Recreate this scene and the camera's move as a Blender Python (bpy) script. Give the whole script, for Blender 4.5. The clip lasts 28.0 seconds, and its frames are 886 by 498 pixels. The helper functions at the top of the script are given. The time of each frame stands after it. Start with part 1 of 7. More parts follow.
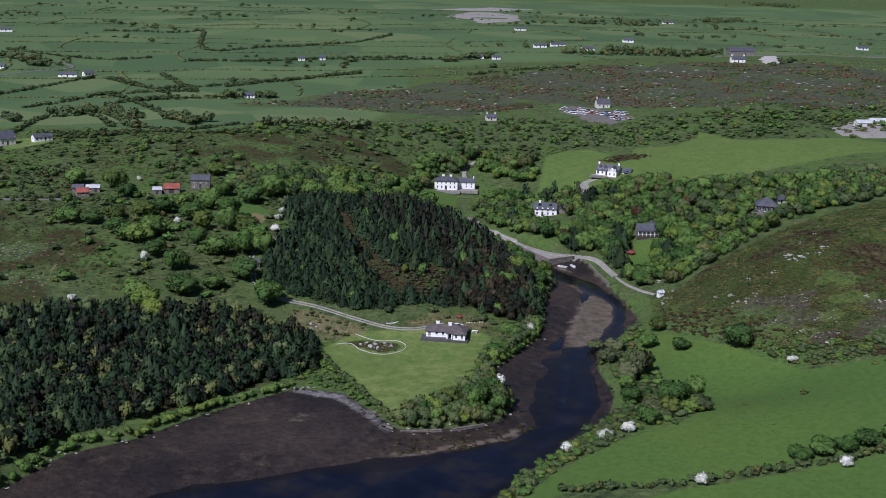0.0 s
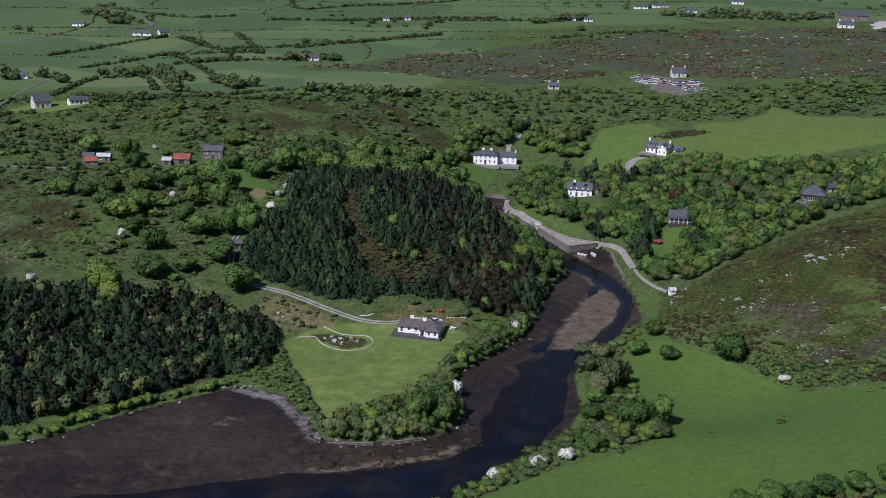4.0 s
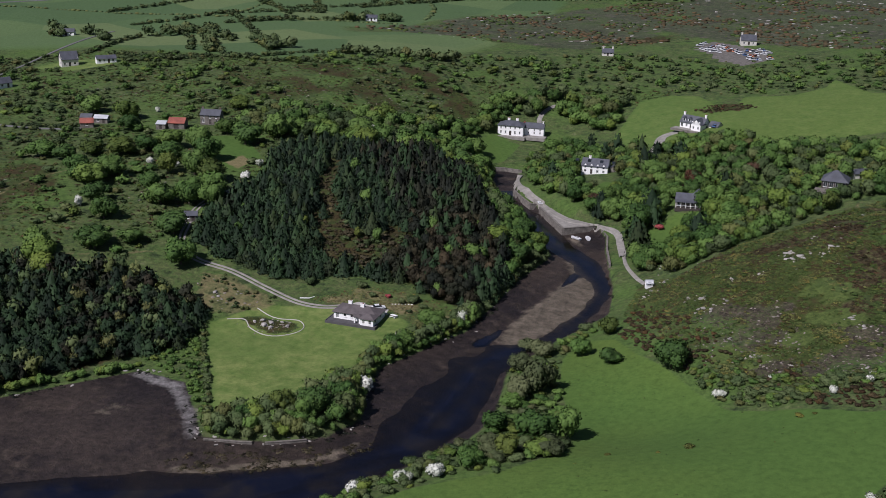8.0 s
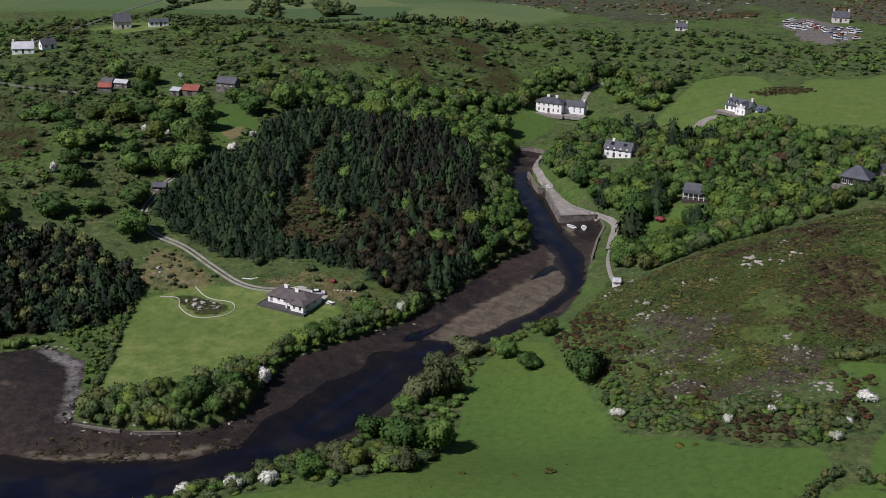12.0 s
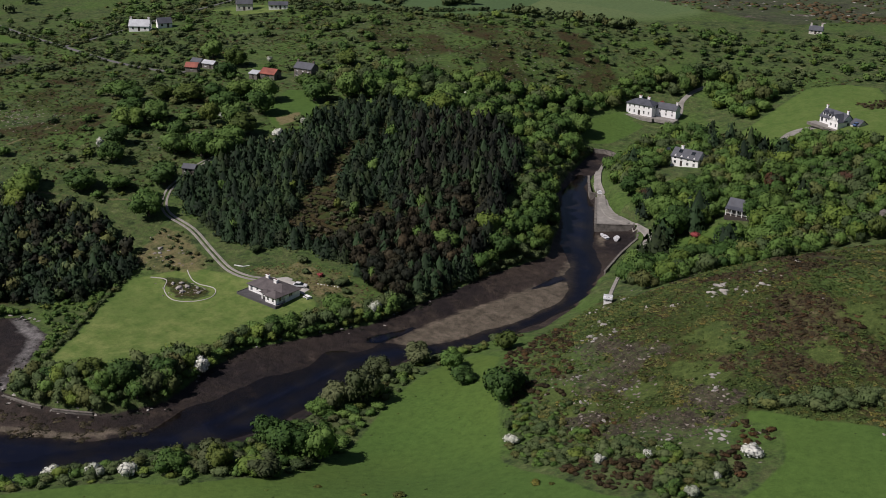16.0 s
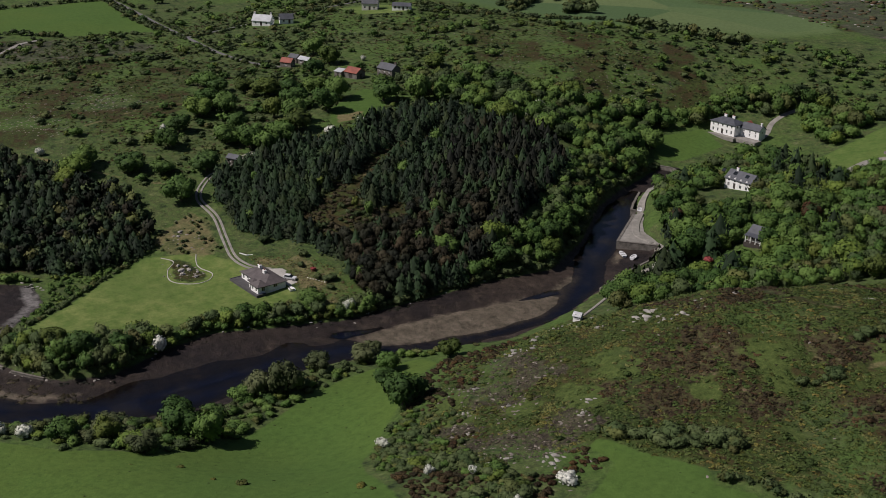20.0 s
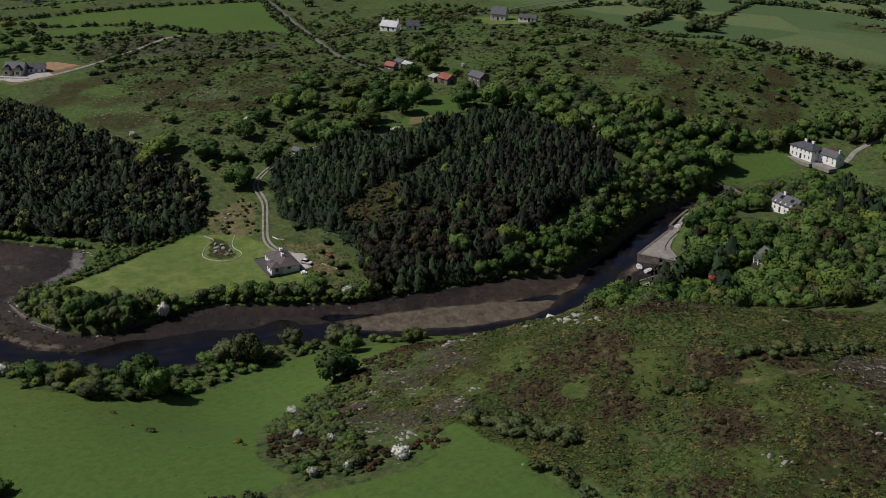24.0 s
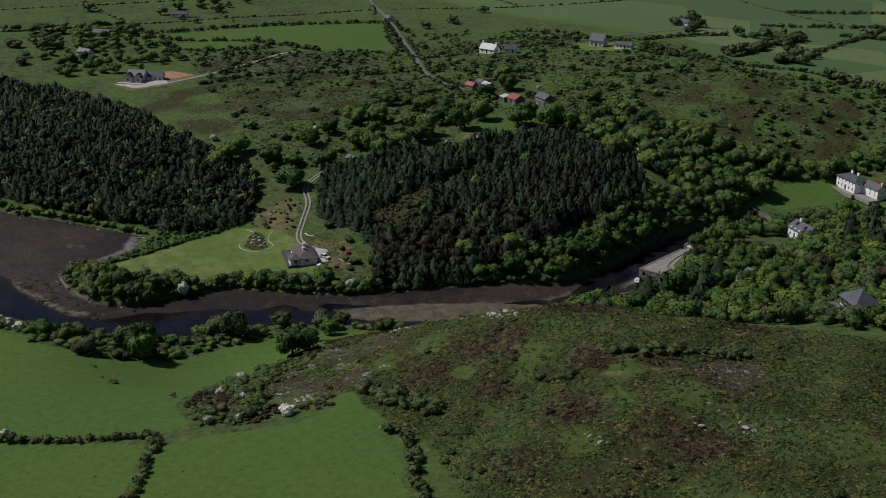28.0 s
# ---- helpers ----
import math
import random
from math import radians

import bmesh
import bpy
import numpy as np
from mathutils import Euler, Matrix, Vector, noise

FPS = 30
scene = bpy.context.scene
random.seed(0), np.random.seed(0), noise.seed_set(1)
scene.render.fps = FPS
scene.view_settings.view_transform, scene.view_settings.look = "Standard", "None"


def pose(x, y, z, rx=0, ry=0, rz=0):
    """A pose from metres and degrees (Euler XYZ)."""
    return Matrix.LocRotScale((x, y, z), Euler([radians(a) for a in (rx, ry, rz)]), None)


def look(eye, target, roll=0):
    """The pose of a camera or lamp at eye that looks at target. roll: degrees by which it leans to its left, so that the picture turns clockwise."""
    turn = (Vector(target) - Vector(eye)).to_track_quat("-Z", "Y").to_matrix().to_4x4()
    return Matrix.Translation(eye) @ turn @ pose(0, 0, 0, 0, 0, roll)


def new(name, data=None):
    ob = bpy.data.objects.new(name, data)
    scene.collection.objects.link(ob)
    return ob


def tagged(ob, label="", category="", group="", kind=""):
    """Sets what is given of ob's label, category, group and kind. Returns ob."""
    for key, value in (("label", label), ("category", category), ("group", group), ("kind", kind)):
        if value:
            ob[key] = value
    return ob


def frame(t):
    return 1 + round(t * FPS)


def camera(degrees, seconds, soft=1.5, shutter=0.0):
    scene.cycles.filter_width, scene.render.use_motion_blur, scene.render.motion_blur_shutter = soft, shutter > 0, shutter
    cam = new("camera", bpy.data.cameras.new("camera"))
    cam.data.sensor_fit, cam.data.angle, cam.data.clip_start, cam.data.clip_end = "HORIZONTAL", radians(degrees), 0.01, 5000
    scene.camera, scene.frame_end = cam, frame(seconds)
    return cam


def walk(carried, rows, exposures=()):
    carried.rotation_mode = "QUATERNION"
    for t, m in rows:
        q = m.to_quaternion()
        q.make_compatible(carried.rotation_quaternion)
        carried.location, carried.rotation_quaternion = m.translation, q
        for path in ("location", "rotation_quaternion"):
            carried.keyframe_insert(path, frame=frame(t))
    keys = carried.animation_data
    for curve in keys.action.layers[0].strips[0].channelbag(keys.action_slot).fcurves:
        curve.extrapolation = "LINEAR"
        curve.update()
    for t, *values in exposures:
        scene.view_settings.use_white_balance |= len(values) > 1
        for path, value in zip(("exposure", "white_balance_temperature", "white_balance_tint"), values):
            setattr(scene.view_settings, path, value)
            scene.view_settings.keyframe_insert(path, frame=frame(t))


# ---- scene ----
cam = camera(39.4, 28.0, soft=0.85)
METRES, EYE, TILT, LEAN, TURN = 510.0, 137.5, 3.3, 3.55, 0.0
ROWS = [
    (0.0, 0.0, 0.0, 0.0, 1.58, -17.56, -4.99),
    (0.5, 0.0124, 0.0094, 0.0014, 2.52, -17.91, -4.96),
    (1.0, 0.0269, 0.0204, 0.0029, 3.55, -18.29, -4.9),
    (1.5, 0.0393, 0.0299, 0.0042, 4.36, -18.6, -4.84),
    (2.0, 0.0519, 0.0394, 0.0054, 5.17, -18.91, -4.79),
    (2.5, 0.0643, 0.0491, 0.0064, 5.98, -19.22, -4.73),
    (4.5, 0.117, 0.0893, 0.0098, 9.4, -20.54, -4.42),
    (5.0, 0.1321, 0.1006, 0.0104, 10.4, -20.92, -4.35),
    (5.5, 0.1451, 0.1103, 0.0107, 11.23, -21.21, -4.26),
    (6.0, 0.1584, 0.1199, 0.0111, 12.08, -21.5, -4.18),
    (6.5, 0.1715, 0.1298, 0.0111, 12.92, -21.75, -4.09),
    (7.0, 0.187, 0.1413, 0.0114, 13.93, -22.07, -4.01),
    (7.5, 0.2003, 0.1515, 0.0112, 14.78, -22.32, -3.93),
    (8.0, 0.2134, 0.1616, 0.0115, 15.63, -22.59, -3.88),
    (8.5, 0.2268, 0.1719, 0.0114, 16.49, -22.83, -3.78),
    (9.0, 0.2423, 0.184, 0.0116, 17.49, -23.13, -3.7),
    (9.5, 0.2556, 0.1945, 0.0118, 18.35, -23.37, -3.61),
    (10.0, 0.2689, 0.2051, 0.0121, 19.3, -23.63, -3.51),
    (10.5, 0.2822, 0.2156, 0.0123, 20.45, -23.9, -3.41),
    (11.0, 0.2978, 0.2281, 0.0126, 21.79, -24.2, -3.28),
    (11.5, 0.3112, 0.2389, 0.0127, 22.96, -24.43, -3.17),
    (12.0, 0.3247, 0.2497, 0.013, 24.16, -24.64, -3.06),
    (12.5, 0.3381, 0.2606, 0.0133, 25.38, -24.87, -2.93),
    (14.5, 0.3945, 0.3068, 0.0151, 31.22, -25.47, -2.48),
    (15.0, 0.41, 0.3199, 0.0159, 32.95, -25.58, -2.32),
    (15.5, 0.4236, 0.331, 0.0168, 34.47, -25.67, -2.22),
    (16.0, 0.4372, 0.3424, 0.0173, 35.97, -25.74, -2.12),
    (16.5, 0.4506, 0.3536, 0.018, 37.45, -25.78, -2.03),
    (17.0, 0.4664, 0.3668, 0.0192, 39.17, -25.85, -1.92),
    (17.5, 0.48, 0.3781, 0.0203, 40.63, -25.9, -1.82),
    (18.0, 0.4937, 0.3893, 0.0214, 42.07, -25.93, -1.69),
    (18.5, 0.5073, 0.4005, 0.0226, 43.49, -25.96, -1.58),
    (19.0, 0.5233, 0.4134, 0.0241, 45.17, -26.0, -1.47),
    (19.5, 0.537, 0.4245, 0.0255, 46.59, -26.01, -1.37),
    (20.0, 0.5508, 0.4356, 0.027, 48.02, -26.02, -1.26),
    (20.5, 0.5645, 0.4466, 0.0284, 49.45, -26.04, -1.16),
    (21.0, 0.5806, 0.4594, 0.0302, 51.15, -26.05, -1.07),
    (21.5, 0.5945, 0.4704, 0.0318, 52.59, -26.06, -0.97),
    (23.5, 0.6524, 0.5164, 0.0376, 58.59, -25.81, -0.52),
    (24.0, 0.6663, 0.5274, 0.0392, 59.99, -25.69, -0.41),
    (24.5, 0.6802, 0.5384, 0.0408, 61.4, -25.57, -0.29),
    (25.0, 0.6964, 0.5514, 0.0427, 63.01, -25.41, -0.14),
    (25.5, 0.7102, 0.5625, 0.0443, 64.26, -25.28, -0.02),
    (26.0, 0.724, 0.5738, 0.046, 65.41, -25.14, 0.09),
    (26.5, 0.7377, 0.585, 0.0476, 66.56, -25.0, 0.2),
    (27.0, 0.7538, 0.5983, 0.0494, 67.9, -24.83, 0.34),
    (27.5, 0.7675, 0.6096, 0.0511, 69.02, -24.65, 0.46),
    (28.0, 0.7812, 0.6211, 0.0527, 70.15, -24.48, 0.57),
]
walk(cam, [(t, pose(0, 0, EYE, TILT, LEAN, TURN) @ pose(METRES * x, METRES * y, METRES * z, 90 + pitch, roll, yaw)) for t, x, y, z, yaw, pitch, roll in ROWS],
     [(0.0, 0.05, 5500, 24), (6.0, 0.0, 5750, 23), (12.0, -0.06, 6050, 21), (17.0, -0.19, 6350, 19), (21.0, -0.31, 6400, 18), (25.0, -0.42, 6350, 17), (28.0, -0.49, 6150, 16)])

# ---- world, sun ----
world = bpy.data.worlds.new("sky")
scene.world = world
world.use_nodes = True
SUN_FROM = Vector((-0.5, -0.81, 1.02)).normalized()
sky = world.node_tree.nodes.new("ShaderNodeTexSky")
sky.sky_type, sky.sun_disc = "NISHITA", False
sky.sun_elevation = math.asin(SUN_FROM.z)
sky.sun_rotation = math.atan2(SUN_FROM.x, SUN_FROM.y)
world.node_tree.links.new(sky.outputs[0], world.node_tree.nodes["Background"].inputs[0])
world.node_tree.nodes["Background"].inputs[1].default_value = 0.04
sun = new("sun", bpy.data.lights.new("sun", "SUN"))
sun.data.energy, sun.data.angle, sun.data.color = 4.7, radians(0.5), (1.0, 0.95, 0.86)
sun.matrix_world = look(SUN_FROM * 500, (0, 0, 0))


# ---- materials ----
def material(name, build):
    m = bpy.data.materials.new(name)
    m.use_nodes = True
    nodes, links = m.node_tree.nodes, m.node_tree.links
    build(nodes, links, nodes["Principled BSDF"])
    return m


def noise_tex(nodes, links, scale, detail=4.0, rough=0.6, coord=None):
    n = nodes.new("ShaderNodeTexNoise")
    n.inputs["Scale"].default_value, n.inputs["Detail"].default_value, n.inputs["Roughness"].default_value = scale, detail, rough
    if coord is None:
        geo = nodes.new("ShaderNodeNewGeometry")
        coord = geo.outputs["Position"]
    links.new(coord, n.inputs["Vector"])
    return n.outputs["Fac"]


def ramp(nodes, links, fac, stops):
    r = nodes.new("ShaderNodeValToRGB")
    while len(r.color_ramp.elements) < len(stops):
        r.color_ramp.elements.new(0.5)
    for e, (p, c) in zip(r.color_ramp.elements, stops):
        e.position, e.color = p, (*c, 1) if len(c) == 3 else c
    links.new(fac, r.inputs[0])
    return r.outputs[0]


def mix(nodes, links, fac, a, b, blend="MIX"):
    n = nodes.new("ShaderNodeMix")
    n.data_type, n.blend_type = "RGBA", blend
    for sock, v in ((n.inputs[0], fac), (n.inputs[6], a), (n.inputs[7], b)):
        if isinstance(v, (int, float)):
            sock.default_value = v
        elif isinstance(v, tuple):
            sock.default_value = (*v, 1)
        else:
            links.new(v, sock)
    return n.outputs[2]


def calc(nodes, links, op, a, b=0.0):
    n = nodes.new("ShaderNodeMath")
    n.operation = op
    n.inputs[2].default_value = 0.11 if op == "MULTIPLY_ADD" else 0.0
    for sock, v in ((n.inputs[0], a), (n.inputs[1], b)):
        if isinstance(v, (int, float)):
            sock.default_value = v
        else:
            links.new(v, sock)
    return n.outputs[0]


def bump(nodes, links, bsdf, height, strength, distance):
    b = nodes.new("ShaderNodeBump")
    b.inputs["Distance"].default_value = distance
    if isinstance(strength, (int, float)):
        b.inputs["Strength"].default_value = strength
    else:
        links.new(strength, b.inputs["Strength"])
    links.new(height, b.inputs["Height"])
    links.new(b.outputs[0], bsdf.inputs["Normal"])


def attribute(nodes, name):
    a = nodes.new("ShaderNodeAttribute")
    a.attribute_name = name
    return a


def plain(name, colour, rough=0.7, metal=0.0, scale=1.5, vary=0.18, relief=0.3, size=0.02):
    """A surface of one colour with stains and grain."""
    def build(nodes, links, bsdf):
        coarse = noise_tex(nodes, links, scale * 0.4, 5)
        fine = noise_tex(nodes, links, scale * 6, 4)
        dark = tuple(c * (1 - vary * 1.6) for c in colour)
        light = tuple(min(1, c * (1 + vary)) for c in colour)
        c = ramp(nodes, links, coarse, [(0.3, dark), (0.7, light)])
        g = ramp(nodes, links, fine, [(0.25, (0.86, 0.86, 0.86)), (0.7, (1, 1, 1))])
        links.new(mix(nodes, links, 1.0, c, g, "MULTIPLY"), bsdf.inputs["Base Color"])
        bsdf.inputs["Roughness"].default_value, bsdf.inputs["Metallic"].default_value = rough, metal
        if relief:
            bump(nodes, links, bsdf, fine, relief, size)
    return material(name, build)


def leafy(name, dark, mid, light, spread=0.55, hues=1.0):
    """Foliage: tone varies by tree, by clump and leaf by leaf."""
    def build(nodes, links, bsdf):
        geo = nodes.new("ShaderNodeNewGeometry")
        info = nodes.new("ShaderNodeObjectInfo")
        tone = attribute(nodes, "tone").outputs["Fac"]
        a = calc(nodes, links, "MULTIPLY_ADD", geo.outputs["Random Per Island"], 0.28)
        b = calc(nodes, links, "MULTIPLY", info.outputs["Random"], 0.5)
        f = calc(nodes, links, "ADD", a, b)
        f = calc(nodes, links, "ADD", f, calc(nodes, links, "MULTIPLY", tone, spread))
        f = calc(nodes, links, "ADD", f, calc(nodes, links, "MULTIPLY", noise_tex(nodes, links, 0.05, 3), 0.3))
        leaf = noise_tex(nodes, links, 2.6, 5, 0.75)
        f = calc(nodes, links, "ADD", f, calc(nodes, links, "MULTIPLY", calc(nodes, links, "SUBTRACT", leaf, 0.6), 0.7))
        c = ramp(nodes, links, f, [(0.2, dark), (0.62, mid), (1.0, light)])
        h = calc(nodes, links, "FRACT", calc(nodes, links, "ADD", calc(nodes, links, "MULTIPLY", tone, 7.13), calc(nodes, links, "MULTIPLY", info.outputs["Random"], 3.7)))
        tint = ramp(nodes, links, h, [(0.0, (0.62, 0.74, 0.66)), (0.3, (0.88, 0.94, 0.86)), (0.7, (1, 1, 1)), (0.86, (1.25, 1.08, 0.8)), (0.98, (1.05, 0.8, 0.7))])
        c = mix(nodes, links, hues, c, tint, "MULTIPLY")
        links.new(c, bsdf.inputs["Base Color"])
        bsdf.inputs["Roughness"].default_value = 0.7
        bsdf.inputs["Specular IOR Level"].default_value = 0.2
        bump(nodes, links, bsdf, leaf, 0.6, 0.35)
    return material(name, build)


def ground_material():
    def build(nodes, links, bsdf):
        cover, bed = attribute(nodes, "cover"), attribute(nodes, "bed")
        sep, sepb = nodes.new("ShaderNodeSeparateColor"), nodes.new("ShaderNodeSeparateColor")
        links.new(cover.outputs["Color"], sep.inputs[0])
        links.new(bed.outputs["Color"], sepb.inputs[0])
        n1 = noise_tex(nodes, links, 0.035, 6, 0.65)
        n2 = noise_tex(nodes, links, 0.22, 6, 0.7)
        n3 = noise_tex(nodes, links, 1.3, 5, 0.7)
        n4 = noise_tex(nodes, links, 0.012, 3, 0.5)
        n5 = noise_tex(nodes, links, 0.55, 6, 0.75)

        def soft(fac, n, k=0.9):
            """A region's weight with a ragged edge."""
            v = calc(nodes, links, "ADD", fac, calc(nodes, links, "MULTIPLY", calc(nodes, links, "SUBTRACT", n, 0.5), k))
            r = nodes.new("ShaderNodeMapRange")
            r.inputs[1].default_value, r.inputs[2].default_value = 0.38, 0.62
            links.new(v, r.inputs[0])
            return r.outputs[0]
        vor = nodes.new("ShaderNodeTexVoronoi")
        vor.inputs["Scale"].default_value = 0.011
        geo = nodes.new("ShaderNodeNewGeometry")
        links.new(geo.outputs["Position"], vor.inputs["Vector"])
        plots = nodes.new("ShaderNodeSeparateColor")
        links.new(vor.outputs["Color"], plots.inputs[0])
        more = attribute(nodes, "more")
        sepm = nodes.new("ShaderNodeSeparateColor")
        links.new(more.outputs["Color"], sepm.inputs[0])
        rough = ramp(nodes, links, n2, [(0.33, (0.018, 0.03, 0.011)), (0.42, (0.042, 0.066, 0.022)), (0.49, (0.07, 0.108, 0.03)), (0.55, (0.062, 0.075, 0.03)), (0.61, (0.09, 0.125, 0.038)), (0.74, (0.155, 0.15, 0.085))])
        rough = mix(nodes, links, ramp(nodes, links, n1, [(0.46, (0, 0, 0)), (0.6, (0.75, 0.75, 0.75))]), rough, mix(nodes, links, n3, (0.045, 0.092, 0.018), (0.092, 0.155, 0.033)))
        grass = ramp(nodes, links, n3, [(0.25, (0.05, 0.098, 0.018)), (0.7, (0.08, 0.14, 0.026))])
        grass = mix(nodes, links, ramp(nodes, links, n1, [(0.35, (0, 0, 0)), (0.7, (0.7, 0.7, 0.7))]), grass, (0.082, 0.125, 0.024))
        grass = mix(nodes, links, ramp(nodes, links, n4, [(0.4, (0, 0, 0)), (0.6, (0.7, 0.7, 0.7))]), grass, (0.055, 0.11, 0.022))
        # far grass: green plots with distance haze painted in as extra blue
        farg = ramp(nodes, links, plots.outputs[0], [(0.1, (0.055, 0.104, 0.036)), (0.4, (0.07, 0.124, 0.042)), (0.75, (0.088, 0.142, 0.048)), (0.95, (0.12, 0.165, 0.06))])
        farg = mix(nodes, links, calc(nodes, links, "MULTIPLY", n1, 0.4), farg, (0.075, 0.105, 0.058))
        grass = mix(nodes, links, sepm.outputs[0], grass, farg)
        mown = mix(nodes, links, ramp(nodes, links, n2, [(0.38, (0, 0, 0)), (0.64, (1, 1, 1))]), (0.085, 0.137, 0.03), (0.18, 0.215, 0.066))
        mown = mix(nodes, links, ramp(nodes, links, n1, [(0.48, (0, 0, 0)), (0.62, (0.6, 0.6, 0.6))]), mown, (0.085, 0.14, 0.032))
        mown = mix(nodes, links, calc(nodes, links, "MULTIPLY", n3, 0.45), mown, (0.09, 0.14, 0.03))
        grass = mix(nodes, links, sepm.outputs[1], grass, mown)
        heath = ramp(nodes, links, n2, [(0.3, (0.012, 0.015, 0.005)), (0.4, (0.035, 0.048, 0.012)), (0.5, (0.05, 0.068, 0.016)), (0.56, (0.04, 0.029, 0.011)), (0.66, (0.066, 0.05, 0.02)), (0.74, (0.06, 0.075, 0.02)), (0.84, (0.15, 0.125, 0.085))])
        heath = mix(nodes, links, ramp(nodes, links, n1, [(0.45, (0, 0, 0)), (0.6, (0.8, 0.8, 0.8))]), heath, mix(nodes, links, n3, (0.035, 0.058, 0.013), (0.08, 0.115, 0.026)))
        n6 = noise_tex(nodes, links, 0.09, 5, 0.7)
        heath = mix(nodes, links, ramp(nodes, links, n6, [(0.5, (0, 0, 0)), (0.58, (0.85, 0.85, 0.85))]), heath, mix(nodes, links, ramp(nodes, links, n3, [(0.35, (0, 0, 0)), (0.65, (1, 1, 1))]), (0.025, 0.018, 0.007), (0.078, 0.057, 0.022)))
        heath = mix(nodes, links, ramp(nodes, links, n3, [(0.52, (0, 0, 0)), (0.62, (0.6, 0.6, 0.6))]), heath, (0.03, 0.036, 0.012))
        # purple-brown moor; part of its blue is painted distance haze
        moor = ramp(nodes, links, n2, [(0.3, (0.026, 0.03, 0.02)), (0.42, (0.05, 0.05, 0.036)), (0.5, (0.05, 0.065, 0.03)), (0.56, (0.075, 0.08, 0.045)), (0.62, (0.11, 0.09, 0.082)), (0.68, (0.06, 0.055, 0.045)), (0.78, (0.26, 0.22, 0.205))])
        moor = mix(nodes, links, ramp(nodes, links, n1, [(0.46, (0, 0, 0)), (0.56, (0.8, 0.8, 0.8))]), moor, mix(nodes, links, n2, (0.035, 0.05, 0.024), (0.08, 0.1, 0.045)))
        heath = mix(nodes, links, 1.0, heath, (0.9, 0.88, 0.9), "MULTIPLY")
        seph = nodes.new("ShaderNodeSeparateColor")
        links.new(attribute(nodes, "hill").outputs["Color"], seph.inputs[0])
        heath = mix(nodes, links, soft(seph.outputs[1], n2, 0.7), heath, ramp(nodes, links, n5, [(0.35, (0.022, 0.017, 0.01)), (0.47, (0.055, 0.04, 0.021)), (0.57, (0.055, 0.062, 0.021)), (0.7, (0.11, 0.082, 0.05))]))
        heath = mix(nodes, links, soft(seph.outputs[0], n2, 0.7), heath, ramp(nodes, links, n5, [(0.32, (0.02, 0.017, 0.012)), (0.45, (0.052, 0.043, 0.031)), (0.55, (0.05, 0.058, 0.024)), (0.62, (0.085, 0.07, 0.052)), (0.72, (0.15, 0.128, 0.1))]))
        heath = mix(nodes, links, soft(seph.outputs[2], n2, 0.8), heath, ramp(nodes, links, n3, [(0.3, (0.045, 0.068, 0.016)), (0.55, (0.07, 0.1, 0.024)), (0.75, (0.1, 0.115, 0.036))]))
        heath = mix(nodes, links, soft(sepm.outputs[2], n1, 0.9), heath, moor)
        dry = ramp(nodes, links, n3, [(0.3, (0.11, 0.105, 0.042)), (0.7, (0.2, 0.165, 0.085))])
        mud = ramp(nodes, links, n2, [(0.28, (0.008, 0.007, 0.008)), (0.42, (0.021, 0.016, 0.015)), (0.56, (0.039, 0.03, 0.024)), (0.7, (0.075, 0.058, 0.045))])
        mud = mix(nodes, links, ramp(nodes, links, n3, [(0.45, (0, 0, 0)), (0.7, (0.7, 0.7, 0.7))]), mud, (0.02, 0.016, 0.015))
        mud = mix(nodes, links, ramp(nodes, links, n1, [(0.44, (0, 0, 0)), (0.53, (0.85, 0.85, 0.85))]), mud, mix(nodes, links, n2, (0.009, 0.008, 0.009), (0.03, 0.023, 0.022)))
        mud = mix(nodes, links, ramp(nodes, links, n4, [(0.49, (0, 0, 0)), (0.6, (0.65, 0.65, 0.65))]), mud, mix(nodes, links, n2, (0.026, 0.02, 0.016), (0.085, 0.064, 0.05)))
        sand = ramp(nodes, links, n2, [(0.3, (0.075, 0.062, 0.045)), (0.5, (0.115, 0.096, 0.07)), (0.7, (0.16, 0.134, 0.1))])
        shingle = ramp(nodes, links, n3, [(0.3, (0.13, 0.12, 0.115)), (0.7, (0.25, 0.24, 0.23))])
        c = mix(nodes, links, soft(sep.outputs[1], n2), rough, heath)
        c = mix(nodes, links, soft(sep.outputs[0], n2, 0.35), c, grass)
        c = mix(nodes, links, soft(sep.outputs[2], n2), c, dry)
        c = mix(nodes, links, soft(sepb.outputs[0], n2, 0.4), c, mud)
        c = mix(nodes, links, soft(sepb.outputs[1], n2, 0.8), c, sand)
        c = mix(nodes, links, soft(sepb.outputs[2], n2, 0.8), c, shingle)
        grain = ramp(nodes, links, n5, [(0.32, (0.5, 0.52, 0.5)), (0.5, (0.95, 0.95, 0.95)), (0.68, (1.3, 1.25, 1.3))])
        even = calc(nodes, links, "SUBTRACT", 1.0, calc(nodes, links, "MULTIPLY", soft(sep.outputs[0], n2, 0.35), 0.5))
        c = mix(nodes, links, even, c, mix(nodes, links, 1.0, c, grain, "MULTIPLY"))
        links.new(c, bsdf.inputs["Base Color"])
        wet = soft(sepb.outputs[0], n2, 0.4)
        r = nodes.new("ShaderNodeMapRange")
        r.inputs[3].default_value, r.inputs[4].default_value = 0.95, 0.55
        links.new(wet, r.inputs[0])
        links.new(r.outputs[0], bsdf.inputs["Roughness"])
        bsdf.inputs["Specular IOR Level"].default_value = 0.2
        bump(nodes, links, bsdf, n5, calc(nodes, links, "MULTIPLY", even, 0.8), 0.6)
    return material("ground", build)


